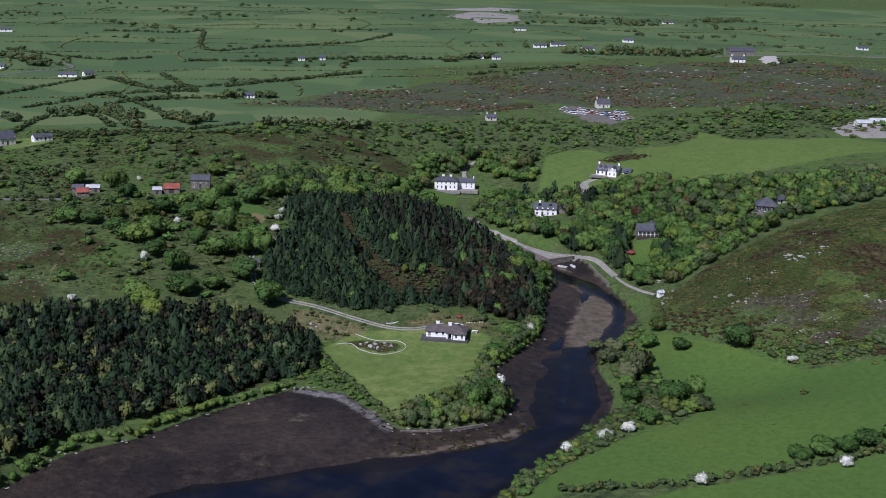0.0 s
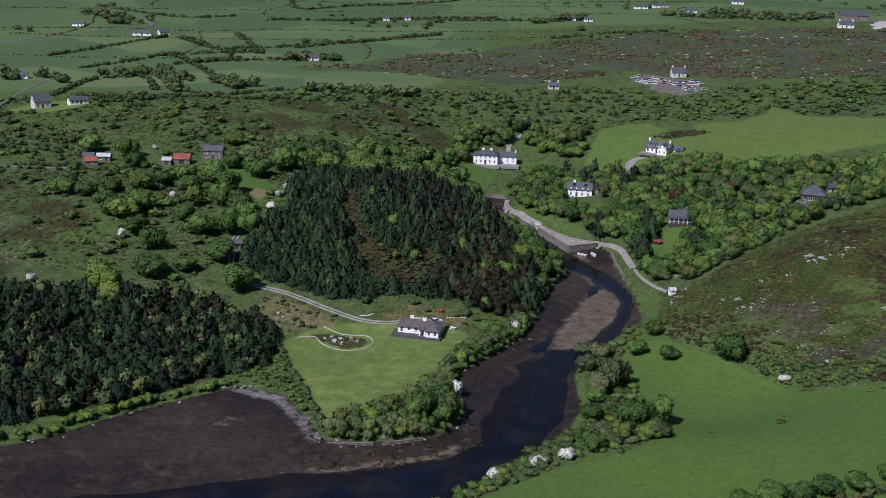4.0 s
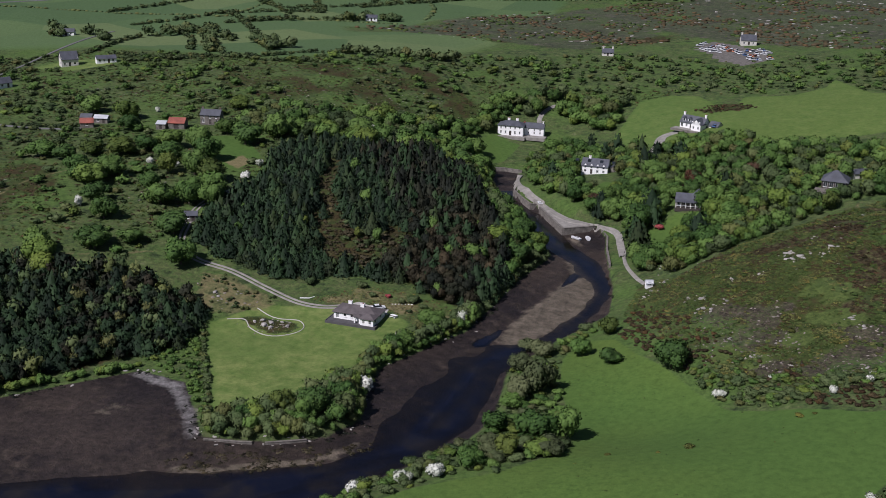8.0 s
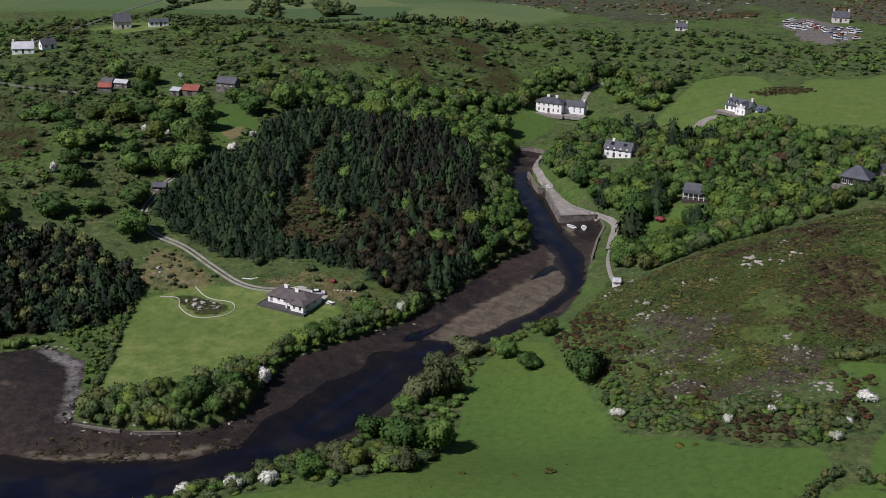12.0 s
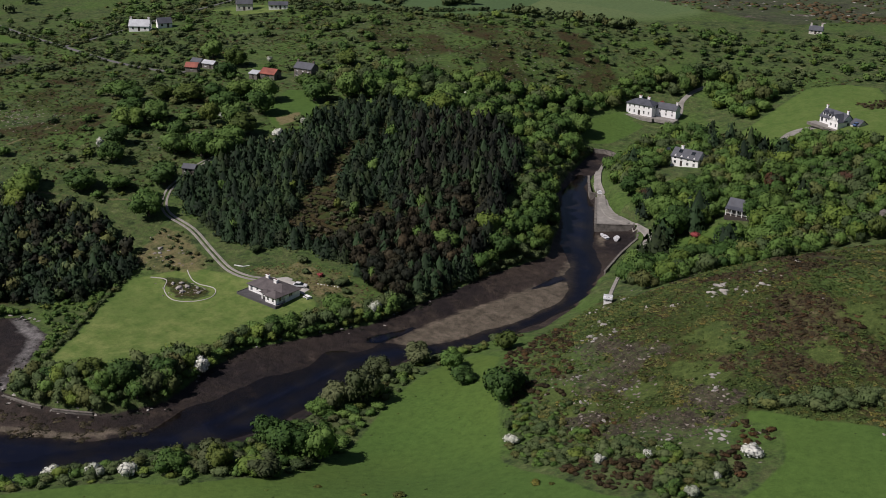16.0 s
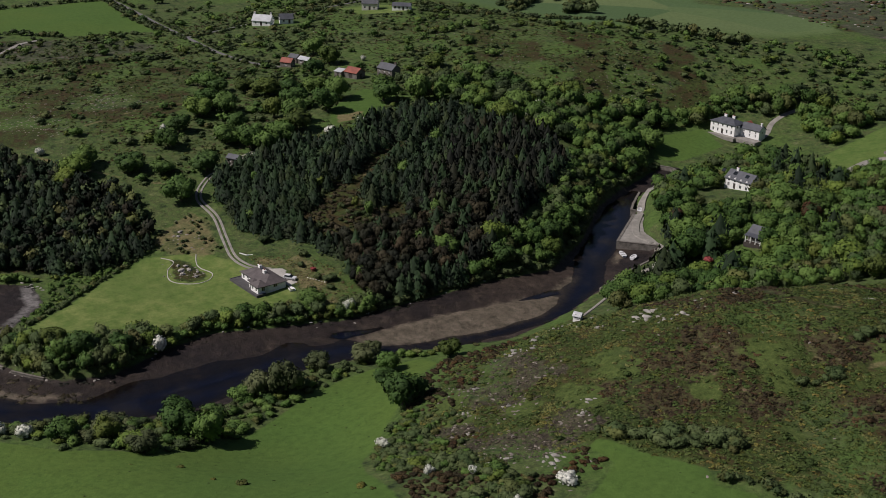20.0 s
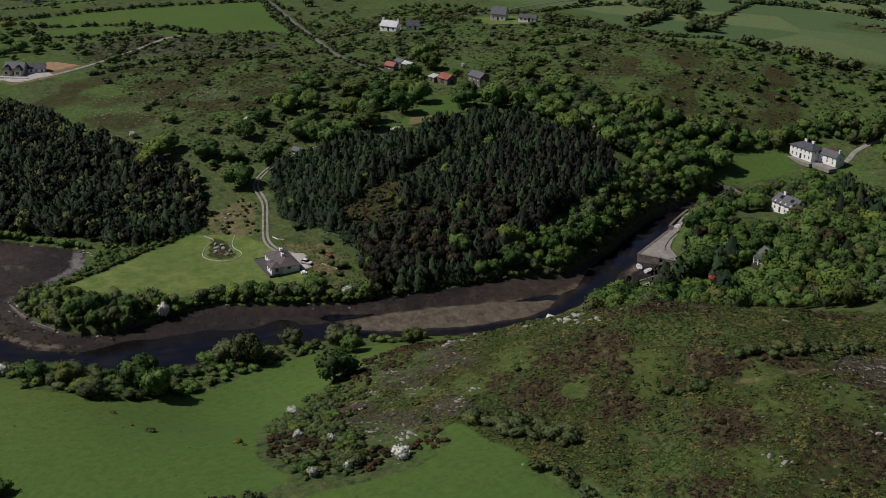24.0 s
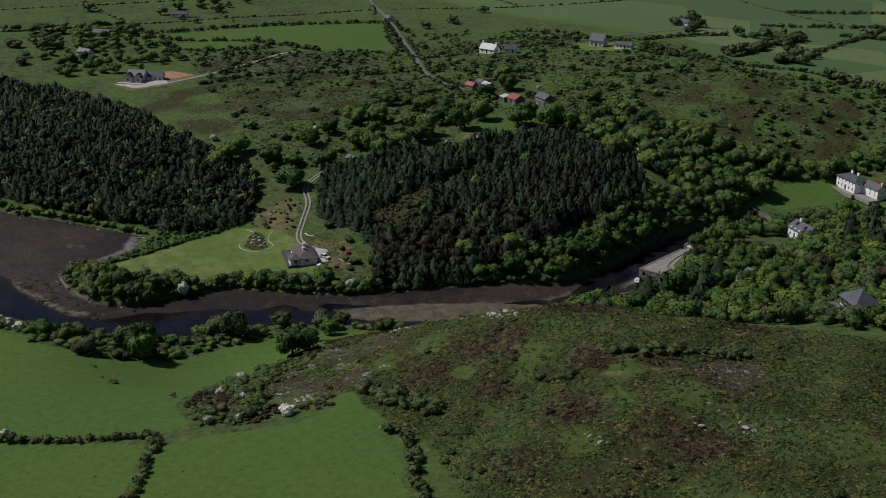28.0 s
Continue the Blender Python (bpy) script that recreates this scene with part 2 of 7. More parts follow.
def water_material():
    def build(nodes, links, bsdf):
        n = noise_tex(nodes, links, 0.06, 5)
        deep, clear_, body, gloss = (nodes.new("ShaderNode" + k) for k in ("BsdfDiffuse", "BsdfTransparent", "MixShader", "BsdfGlossy"))
        links.new(ramp(nodes, links, n, [(0.36, (0.003, 0.004, 0.011)), (0.48, (0.006, 0.007, 0.015)), (0.58, (0.013, 0.012, 0.014)), (0.7, (0.022, 0.018, 0.016))]), deep.inputs["Color"])
        clear_.inputs["Color"].default_value = (0.62, 0.6, 0.56, 1)
        gloss.inputs["Roughness"].default_value = 0.07
        fall = nodes.new("ShaderNodeMapRange")
        fall.inputs[2].default_value = 0.6
        links.new(attribute(nodes, "depth").outputs["Fac"], fall.inputs[0])
        links.new(fall.outputs[0], body.inputs[0])
        links.new(clear_.outputs[0], body.inputs[1])
        links.new(deep.outputs[0], body.inputs[2])
        sheen, top, ripple = nodes.new("ShaderNodeFresnel"), nodes.new("ShaderNodeMixShader"), nodes.new("ShaderNodeBump")
        sheen.inputs["IOR"].default_value = 1.33
        ripple.inputs["Strength"].default_value, ripple.inputs["Distance"].default_value = 0.25, 0.1
        links.new(noise_tex(nodes, links, 0.9, 3), ripple.inputs["Height"])
        links.new(ripple.outputs[0], gloss.inputs["Normal"])
        links.new(sheen.outputs[0], top.inputs[0])
        links.new(body.outputs[0], top.inputs[1])
        links.new(gloss.outputs[0], top.inputs[2])
        links.new(top.outputs[0], nodes["Material Output"].inputs[0])
        nodes.remove(bsdf)
    return material("water", build)


GROUND, WATER_M = ground_material(), water_material()
LEAF = leafy("broadleaf foliage", (0.012, 0.028, 0.007), (0.045, 0.09, 0.019), (0.1, 0.165, 0.036))
SCRUB = leafy("scrub foliage", (0.017, 0.027, 0.011), (0.047, 0.07, 0.024), (0.088, 0.116, 0.044))
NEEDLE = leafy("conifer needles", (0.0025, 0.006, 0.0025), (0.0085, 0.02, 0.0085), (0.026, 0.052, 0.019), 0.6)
BRONZE = leafy("brown scrub", (0.01, 0.009, 0.005), (0.028, 0.024, 0.012), (0.06, 0.05, 0.027), hues=0.4)
BLOSSOM = leafy("hawthorn blossom", (0.06, 0.1, 0.03), (0.42, 0.44, 0.36), (0.68, 0.68, 0.62), hues=0.0)
BRACKEN = leafy("dead bracken", (0.015, 0.01, 0.005), (0.04, 0.028, 0.013), (0.08, 0.056, 0.026))
COPPER = leafy("copper beech foliage", (0.018, 0.01, 0.007), (0.04, 0.02, 0.013), (0.08, 0.045, 0.025))
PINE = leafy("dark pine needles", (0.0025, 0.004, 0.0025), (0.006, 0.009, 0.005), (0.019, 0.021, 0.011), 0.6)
HEATHER = leafy("heather", (0.014, 0.01, 0.006), (0.042, 0.03, 0.015), (0.082, 0.06, 0.032))
WILLOW = leafy("grey willow foliage", (0.024, 0.034, 0.014), (0.06, 0.076, 0.03), (0.105, 0.12, 0.052), hues=0.4)
FURZE = leafy("furze", (0.013, 0.024, 0.006), (0.038, 0.061, 0.014), (0.07, 0.1, 0.025))
DEAD = leafy("dead heather", (0.02, 0.016, 0.012), (0.05, 0.04, 0.031), (0.1, 0.084, 0.064), hues=0.3)
TUSSOCK = leafy("grass tussocks", (0.03, 0.045, 0.011), (0.068, 0.088, 0.022), (0.125, 0.13, 0.042))
EARTH = plain("bare orange earth", (0.33, 0.2, 0.11), 0.95, vary=0.2)
ASPHALT = plain("worn asphalt", (0.13, 0.127, 0.125), 0.9, vary=0.15)
GORSE = leafy("gorse in flower", (0.03, 0.045, 0.012), (0.075, 0.085, 0.018), (0.17, 0.15, 0.025), hues=0.0)
YELLOWLEAF = leafy("yellow-green foliage", (0.04, 0.075, 0.012), (0.085, 0.135, 0.022), (0.135, 0.195, 0.036), hues=0.4)
REDLEAF = leafy("red flowering shrub", (0.12, 0.03, 0.03), (0.28, 0.06, 0.06), (0.4, 0.1, 0.1), hues=0.0)
BARK = plain("bark", (0.09, 0.07, 0.055), 0.9)
ROCK = plain("rock", (0.33, 0.31, 0.285), 0.85, scale=1.0, vary=0.3, relief=0.6, size=0.1)
WEATHERED = plain("weathered stone", (0.23, 0.2, 0.175), 0.9, scale=1.0, vary=0.35, relief=0.6, size=0.1)
PALE_GRAVEL = plain("pale gravel", (0.42, 0.4, 0.37), 0.95, scale=1.0, vary=0.15)
GRAVEL = plain("gravel", (0.26, 0.245, 0.22), 0.95, scale=1.0, vary=0.2)
STONE = plain("stone masonry", (0.17, 0.155, 0.135), 0.9, scale=2.0, vary=0.3, relief=0.7, size=0.08)
WHITE = plain("white render", (0.87, 0.87, 0.85), 0.8, vary=0.05)
CREAM = plain("cream render", (0.6, 0.58, 0.52), 0.8, vary=0.08)
SLATE = plain("slate", (0.075, 0.08, 0.095), 0.55, scale=1.2, vary=0.2)
TILE = plain("brown roof tiles", (0.1, 0.085, 0.085), 0.75, scale=1.5, vary=0.2)
RUST = plain("red-painted iron sheet", (0.27, 0.075, 0.05), 0.7, scale=0.8, vary=0.3)
IRON = plain("pale iron sheet", (0.5, 0.52, 0.54), 0.45, scale=0.8, vary=0.15)
PAVING = plain("dark paving", (0.075, 0.072, 0.075), 0.85)
TIMBER = plain("dark timber", (0.05, 0.04, 0.035), 0.8)
GLASS = plain("window glass", (0.02, 0.025, 0.03), 0.08, vary=0.3, relief=0)
FRAME = plain("white window frame", (0.75, 0.75, 0.73), 0.5, vary=0.05, relief=0)
PAINT_W = plain("white car paint", (0.7, 0.71, 0.72), 0.3, vary=0.05, relief=0)
PAINT_B = plain("blue paint", (0.08, 0.14, 0.3), 0.35, vary=0.1, relief=0)
PAINT_R = plain("rusty orange paint", (0.4, 0.13, 0.05), 0.5, vary=0.2, relief=0)
RUBBER = plain("rubber", (0.02, 0.02, 0.02), 0.8, relief=0)


# ---- the land ----
SHORE = [ (-150, 236), (-130, 262), (-113, 284), (-104, 306), (-88, 318), (-78, 332), (-65, 346), (-50, 361), (-35, 358), (-24.5, 342.5), (-17, 330.5), (-2, 333), (12, 340), (17, 352), (13, 368), (12, 384), (20, 402), (28, 418), (31, 441), (34, 469), (39, 492), (27, 520), (8, 550), (0, 572), (-7, 604), (-4, 612), (4, 606), (7, 586), (12, 567), (25, 551), (38.6, 527), (40, 527), (49.5, 533), (55, 522), (57, 507), (61, 488), (65, 470), (67, 446), (56, 421), (50, 406), (46, 393), (49, 364), (45, 346), (35, 330), (23, 311), (6, 280), (-14, 250), (-30, 225), ]
WATER = [
    (-150, 215), (-120, 250), (-75, 286), (-48, 300), (-29, 309), (-5, 318),
    (16, 330), (23, 341), (24, 360), (27, 382), (30, 398), (35, 411),
    (44, 416), (52, 426), (57, 444), (60, 460), (58, 475), (47, 494),
    (36, 508), (22, 528), (7, 556), (1, 577), (7, 578), (14, 562),
    (25, 548), (38.5, 524.5), (44, 514), (55, 500), (60, 487), (65, 472),
    (63, 449), (57, 423), (48, 409), (44, 393), (45, 374), (44, 356),
    (38, 342), (28, 322), (14, 296), (-8, 268), (-20, 225), (-60, 190),
]
SIDE_CHANNEL = [(33, 412), (36, 420), (38.5, 432), (41, 446), (45, 460), (49, 473), (50, 481)]  # a wet runnel behind the sandbank
SHOALS = [([(25, 346), (29, 372), (31, 396), (34, 408)], 6.5, 1.0), ([(34, 352), (37, 372), (40, 400)], 3.0, 0.85), ([(6, 308), (20, 322)], 3.0, 0.8), ([(-30, 303), (-5, 312)], 4.0, 0.7), ([(14, 318), (30, 338)], 2.5, 0.8), ([(52, 500), (44, 510)], 3.0, 0.6)]  # line, half width, strength
HILL = [(74, 470), (72, 440), (86, 404), (104, 380), (130, 360), (152, 384), (190, 392), (245, 388), (330, 330), (420, 480), (330, 600), (235, 560), (180, 530), (140, 516), (118, 495), (100, 476), (86, 462)]
BASE = 20.0
QUAY_LANE = [(7, 594), (8, 583), (17, 564.5), (25, 553), (32, 542), (39, 534.5), (47, 533), (53, 530), (59, 523), (62, 510), (64.5, 498)]
SHED_PATH = [(64.5, 499), (67, 488), (72, 474), (75.8, 465)]
QUAY = [(24.5, 550), (38.2, 525.3), (48, 531.8), (46.5, 535), (38, 539), (32.5, 545), (29, 550), (26, 552.5)]
RISES = [
    (128, 440, 40, 10.9), (190, 450, 70, 3.5), (-70, 600, 60, 1.5), (100, 320, 70, 2.4),
    (-160, 450, 70, 2.5), (-240, 640, 90, 1.3), (200, 700, 110, 6.9), (-350, 900, 260, 1.5),
    (300, 1000, 250, 19.2), (-150, 750, 120, 5.1), (250, 550, 110, 7.5), (300, 380, 140, 14.6),
    (-900, 700, 400, 4.8), (100, 330, 25, 0.2), (-110, 660, 60, 3.4), (10, 1500, 400, 12.6),
    (83, 543, 9, 3.0), (135, 541, 12, 3.4),
]  # x, y, radius, height
DIPS = [
    (-30, 495, 45, -1.3), (-130, 550, 60, -1.8), (90, 650, 60, -1.5), (200, 380, 90, -4.0),
    (-240, 400, 90, -0.8), (140, 550, 60, -8.0), (2, 650, 40, -13.2), (40, 590, 45, -9.7),
    (0, 400, 50, -10.3), (-60, 360, 50, -9.5), (60, 480, 45, -13.7), (-60, 430, 45, -2.3),
    (0, 850, 150, -5.3), (0, 1150, 260, -7.6), (-500, 500, 220, -8.1), (50, 250, 90, -13.8),
    (-180, 300, 90, -10.3), (-20, 600, 40, -8.6), (90, 720, 60, -6.7), (60, 420, 35, -6.5),
    (68, 355, 20, -6.1), (95, 358, 20, -7.7), (66, 395, 20, -5.0), (55, 310, 25, -0.7),
    (170, 416, 15, -4.6), (110, 385, 22, -2.3), (130, 400, 25, -6.4), (80, 440, 22, -4.9), (90, 520, 40, -8.5),
]


def sdist(poly, x, y):
    """Signed distance to an outline, positive outside it."""
    d, inside = np.full(x.shape, 1e18), np.zeros(x.shape, bool)
    for (ax, ay), (bx, by) in zip(poly, poly[1:] + poly[:1]):
        ex, ey = bx - ax, by - ay
        k = np.clip(((x - ax) * ex + (y - ay) * ey) / (ex * ex + ey * ey), 0, 1)
        d = np.minimum(d, (x - ax - k * ex) ** 2 + (y - ay - k * ey) ** 2)
        inside ^= ((ay > y) != (by > y)) & (x < ex * (y - ay) / (ey or 1e-9) + ax)
    return np.where(inside, -np.sqrt(d), np.sqrt(d))


def ldist(line, x, y):
    """Distance to an open line."""
    d = np.full(x.shape, 1e18)
    for (ax, ay), (bx, by) in zip(line, line[1:]):
        ex, ey = bx - ax, by - ay
        k = np.clip(((x - ax) * ex + (y - ay) * ey) / (ex * ex + ey * ey), 0, 1)
        d = np.minimum(d, (x - ax - k * ex) ** 2 + (y - ay - k * ey) ** 2)
    return np.sqrt(d)


def wobble(x, y, size):
    """A smooth uneven field between about -1 and 1."""
    a, b = x / size, y / size
    return (np.sin(a * 1.7 + np.sin(b * 1.3) * 1.2) + np.sin(b * 2.1 + np.sin(a * 1.9) * 1.4) + np.sin((a + b) * 1.1 + 2)) / 3


def height(x, y):
    x, y = np.asarray(x, float), np.asarray(y, float)
    g = np.full(x.shape, BASE)
    for a, b, r, v in RISES + DIPS:
        g = g + v * np.exp(-((x - a) ** 2 + (y - b) ** 2) / (2 * r * r))
    sd, sw = sdist(SHORE, x, y), sdist(WATER, x, y)
    g = np.maximum(g, 0.9) + np.clip((sd - 60) / 200, 0, 1) * wobble(x, y, 37) * 1.2
    rocky = np.clip(0.5 - sdist(HILL, x, y) / 16, 0, 1)
    g = g + rocky * (wobble(x, y, 8.5) * 0.8 + wobble(x + 50, y - 20, 3.7) * 0.35)
    land = 0.3 + (g - 0.3) * (1 - np.exp(-np.maximum(sd, 0) / 9))
    land = np.maximum(land, 1.75 * np.clip(1.6 - np.minimum(ldist(QUAY_LANE, x, y), ldist(SHED_PATH, x, y)) / 5, 0, 1))
    land = np.where(sdist(QUAY, x, y) < 1.5, 1.5, land)
    shoal = np.zeros(x.shape)
    for line, r, v in SHOALS:
        shoal = np.maximum(shoal, v * np.exp(-(ldist(line, x, y) / r) ** 2))
    sw = np.where(sw < 0, sw * (1 - 0.9 * shoal), sw) - 13 * np.exp(-(ldist(SIDE_CHANNEL, x, y) / 1.7) ** 2) * (sw > 0)
    bed = -1.0 + np.where(sw < 0, 0.13, 0.07) * sw + np.clip(sw / 6 + 0.8, 0, 1) * (wobble(x, y, 9) * 0.14 + wobble(x, y + 40, 4) * 0.07)
    return np.where(sd > 0, land, np.clip(bed, -1.9, 0.3))


def ground_z(x, y):
    return float(height(np.array([x]), np.array([y]))[0])


# ---- outlines of the plan ----
LAWN = [(-17, 336), (-27, 358), (-39, 380), (-46, 396), (-36, 411), (-25, 414), (-14, 417), (-4, 419), (5, 418), (11, 414), (11, 404), (4, 376), (-7, 345)]
FIELD_A = [(44, 309), (60, 317), (73, 334), (72, 352), (67, 368), (62, 385), (60, 402), (64, 416), (73, 413), (81, 397), (90, 386), (98, 374), (107, 361), (116, 355), (127, 351), (137, 347), (150, 349), (153, 341), (135, 309), (108, 293), (83, 287), (55, 281), (27, 278), (8, 262), (25, 292)]
FIELD_B = [(160, 338), (181, 333), (232, 326), (244, 379), (203, 381), (194, 384), (184, 385.5), (177, 384), (173, 388), (166.5, 387.5), (158.5, 386), (148, 387.5), (149, 383), (158, 380), (162, 369), (161, 359.5), (158.7, 350.5)]
FIELD_C = [(135, 305), (108, 289), (83, 283), (55, 277), (20, 262), (40, 200), (200, 200), (235, 318), (181, 330), (157, 338)]
FIELD_E = [(38, 634), (42, 667), (46, 697), (60, 708), (74, 706), (83, 688), (93, 683), (96, 703), (119, 700), (134, 715), (139, 736), (154, 692), (180, 674), (205, 672), (218, 657), (275, 640), (275, 622), (200, 626), (143, 610), (108, 613), (84, 631), (64, 625)]
MANOR_LAWN = [(-25, 622), (-18, 645), (-3, 641), (-5, 618), (-12, 607)]
LODGE_LAWN = [(69, 501), (78, 503), (82, 512), (84, 526), (86, 536), (79, 537), (70, 527), (66, 520)]
COTTAGE_LAWN = [(43, 564), (46, 575), (51, 574), (53, 562), (49, 555)]
KNOLL = [(-72, 440), (-55, 431), (-36, 427), (-13, 438), (2, 438), (14, 431), (28, 431), (32, 456), (29, 470), (22, 487), (14, 506), (1, 534), (-9, 552), (-18, 557), (-35, 556), (-66, 551), (-77, 530), (-71, 484), (-77, 456)]
KNOLL_EAST = [(31, 455), (38, 489), (32, 515), (12, 546), (3, 574), (-6, 604), (-14, 600), (-18, 560), (-8, 552), (1, 536), (14, 508), (22, 489), (29, 472)]
PLANTATION = [(-150, 244), (-117, 290), (-105, 312), (-80, 337), (-60, 362), (-46, 377), (-48, 400), (-66, 410), (-86, 413), (-118, 401), (-152, 388), (-215, 369), (-255, 345), (-290, 300), (-200, 250)]
WOOD_EAST = [(14, 575), (30, 553), (45, 541), (57, 534), (68, 505), (76, 474), (88, 468), (104, 482), (118, 504), (140, 524), (180, 535), (225, 548), (220, 575), (150, 592), (110, 607), (85, 627), (60, 620), (36, 632), (25, 645), (6, 632), (4, 615)]
WOOD_NORTH = [(-8, 575), (-30, 570), (-62, 558), (-90, 548), (-112, 556), (-100, 585), (-70, 605), (-45, 625), (-28, 650), (-22, 680), (5, 700), (40, 690), (38, 655), (20, 665), (6, 682), (-12, 668), (-20, 648), (-28, 622), (-12, 605)]
SPIT_WOOD = [(-21, 329.5), (-2, 332.2), (13, 339), (18, 352), (13.5, 374), (3, 370), (2, 358), (-6, 346), (-18, 340)]
WEST_FRINGE = [(10, 374), (11, 385), (19, 404), (27, 419), (30, 432), (25, 430), (18, 412), (10, 400), (6, 380)]
EAST_FRINGE = [(-12, 256), (8, 279), (24, 307), (36, 326), (49, 343), (52, 364), (48, 392), (56, 412), (66, 438), (66, 424), (60, 404), (62, 385), (66, 368), (71, 352), (73, 335), (60, 318), (44, 310), (25, 293), (8, 264)]
HILL_FOOT = [(72, 418), (82, 399), (92, 388), (100, 375), (108, 363), (117, 357), (128, 353), (138, 349), (152, 350), (158, 360), (152, 372), (160, 376), (152, 384), (140, 378), (125, 380), (112, 386), (104, 396), (95, 412), (84, 432), (76, 446)]
HEATH_NORTH = [(-90, 600), (-30, 640), (-25, 690), (-80, 700), (-160, 660), (-150, 610)]
HEATH_FAR = [(-150, 830), (0, 800), (60, 860), (300, 760), (420, 900), (300, 1090), (100, 1080), (-60, 960)]
HEATH_WEST = [(-226, 366), (-241, 431), (-232, 496), (-195, 508), (-145, 478), (-126, 446), (-136, 412), (-153, 389), (-199, 370)]
GARDEN = [(-62, 424), (-50, 425), (-34, 417), (-30, 410), (-40, 404), (-50, 400), (-58, 408)]
PADDOCK = [(-100, 510), (-84, 500), (-82, 520), (-100, 545), (-115, 540)]
PLOT = [(-262, 640), (-238, 634), (-222, 652), (-230, 668), (-256, 662)]
PADDOCK_PATCH = [(-92, 508), (-84, 502), (-83, 514), (-90, 520)]
NEW_YARD = [(-262, 372), (-268, 392), (-276, 408), (-258, 421), (-246, 401), (-242, 381)]
EARTH_YARD = [(-276, 394), (-277, 407), (-262, 417), (-257, 402), (-266, 394)]
GRAVEL_YARD = [(-259, 374), (-266, 393), (-257, 401), (-250, 402), (-246, 384)]
HOUSE_YARD = [(-12, 417.4), (-8, 422), (1, 421.5), (4, 416.6)]
CLEARING = [(-47, 482), (-42, 466), (-31, 450), (-17, 438), (-9, 443), (-6, 458), (-2, 470), (-14, 473), (-22, 465), (-36, 468)]
BROWN_PINES = [(-9, 443), (-6, 458), (-8, 481), (-5, 498), (12, 498), (25, 478), (28, 446), (26, 432), (12, 429), (0, 434)]
DARK_PINES = [(-13, 483), (-44, 532), (-36, 556), (-8, 554), (3, 534), (16, 506), (24, 488), (31, 470), (28, 462), (12, 480), (-3, 496)]
TRACK_WEST = [(-200, 369), (-181, 374), (-164, 384), (-152, 391), (-135, 402), (-118, 407), (-96, 418), (-80, 428)]
BROWN_TRACK = [(-148, 428), (-150, 440), (-152, 456), (-148, 470), (-140, 484), (-136, 500)]
HILL_PATHS = [[(132.6, 464), (141.4, 460.6), (151.5, 457.4), (156, 458)], [(175.5, 437), (178.3, 442), (180.7, 454)], [(77.7, 430), (82.6, 414.7), (84.6, 406)], [(152, 499), (141, 518), (149, 533)], [(217, 412), (209, 431)]]
ROUGH_BANK = [(-24, 418), (-14, 418), (-4, 420), (5, 419), (12, 414), (20, 412), (25, 424), (18, 431), (4, 434), (-10, 432)]
ROCK_BED = [(-40, 402), (-33, 398.5), (-26, 395.5), (-20.5, 398), (-19.5, 401.5), (-22, 404.3), (-28, 404), (-33, 405)]
RIDE = [(-26, 446), (-34, 466), (-42, 490), (-50, 511), (-57, 530), (-62, 545)]
HILL_GRASS = [(157, 430, 8), (163, 425, 6), (131, 412, 7), (153, 414, 5), (194, 450, 9), (177, 443, 6), (135, 399, 5), (127, 414, 6), (130, 401, 6), (123, 393, 6), (103, 389, 6), (81, 440, 6), (176, 411, 5), (188, 436, 5), (201, 420, 7), (225, 470, 12), (235, 430, 10), (113, 384, 4)]  # x, y, radius
HILL_HEATHER = [(143, 420, 9), (152, 426, 6), (165, 415, 6), (136, 404, 5), (150, 407, 7), (167, 440, 9), (176, 452, 6), (187, 426, 9), (141, 499, 10), (135, 448, 10), (191, 460, 9), (130, 462, 9), (116, 449, 8), (94, 470, 8), (142, 429, 6), (210, 440, 11), (204, 404, 7), (230, 410, 9)]
HILL_BURNT = [(138, 378, 9), (130, 376, 7), (145, 374, 7), (108, 395, 7), (116, 379, 5), (120, 394, 5), (101, 409, 7), (139, 390, 6), (114, 405, 6), (186, 466, 9)]
FOOT_GREEN = [(101, 370), (107, 362), (109, 375), (94, 380), (90, 386), (117, 361), (123, 362), (129, 365), (137, 363), (142, 366), (149, 362), (153, 360), (147, 355), (118, 373), (100, 377), (112, 366)]
FOOT_BROWN = [(130, 355), (134, 351), (138, 352), (141, 356), (135, 360), (119, 375), (151, 367), (139, 389), (72, 431), (75, 414), (83, 402), (93, 389), (152, 375), (148, 379), (156, 366)]
MARSH = [(-317, 426), (-313, 471), (-289, 505), (-258, 530), (-240, 510), (-248, 480), (-252, 436), (-283, 421)]
SANDBANK = [(42, 412), (50, 423), (56, 437), (59, 452), (60, 466), (57, 480), (50, 492), (44, 502), (47, 488), (50, 478), (47, 464), (43, 448), (40, 432), (38, 418)]
BAY_SHINGLE = [(-53, 362), (-36, 359), (-24.5, 343.5), (-17, 331.5), (-20, 327), (-27.5, 340), (-38, 352), (-51, 357)]
BAY_SAND = [(-52, 338), (-44, 346), (-40, 338), (-46, 330)]
FAR_FIELDS = [(-420, 640), (-260, 700), (-140, 690), (-60, 760), (-20, 900), (-60, 1080), (200, 1150), (800, 1300), (900, 2500), (-1500, 2500), (-1500, 640), (-800, 560)]
BIG_FIELD = [(-384, 404), (-398, 460), (-396, 518), (-384, 562), (-325, 546), (-284, 540), (-302, 497), (-346, 466), (-362, 430)]
STRIP_FIELD = [(-358, 416), (-349, 460), (-322, 462), (-336, 424)]

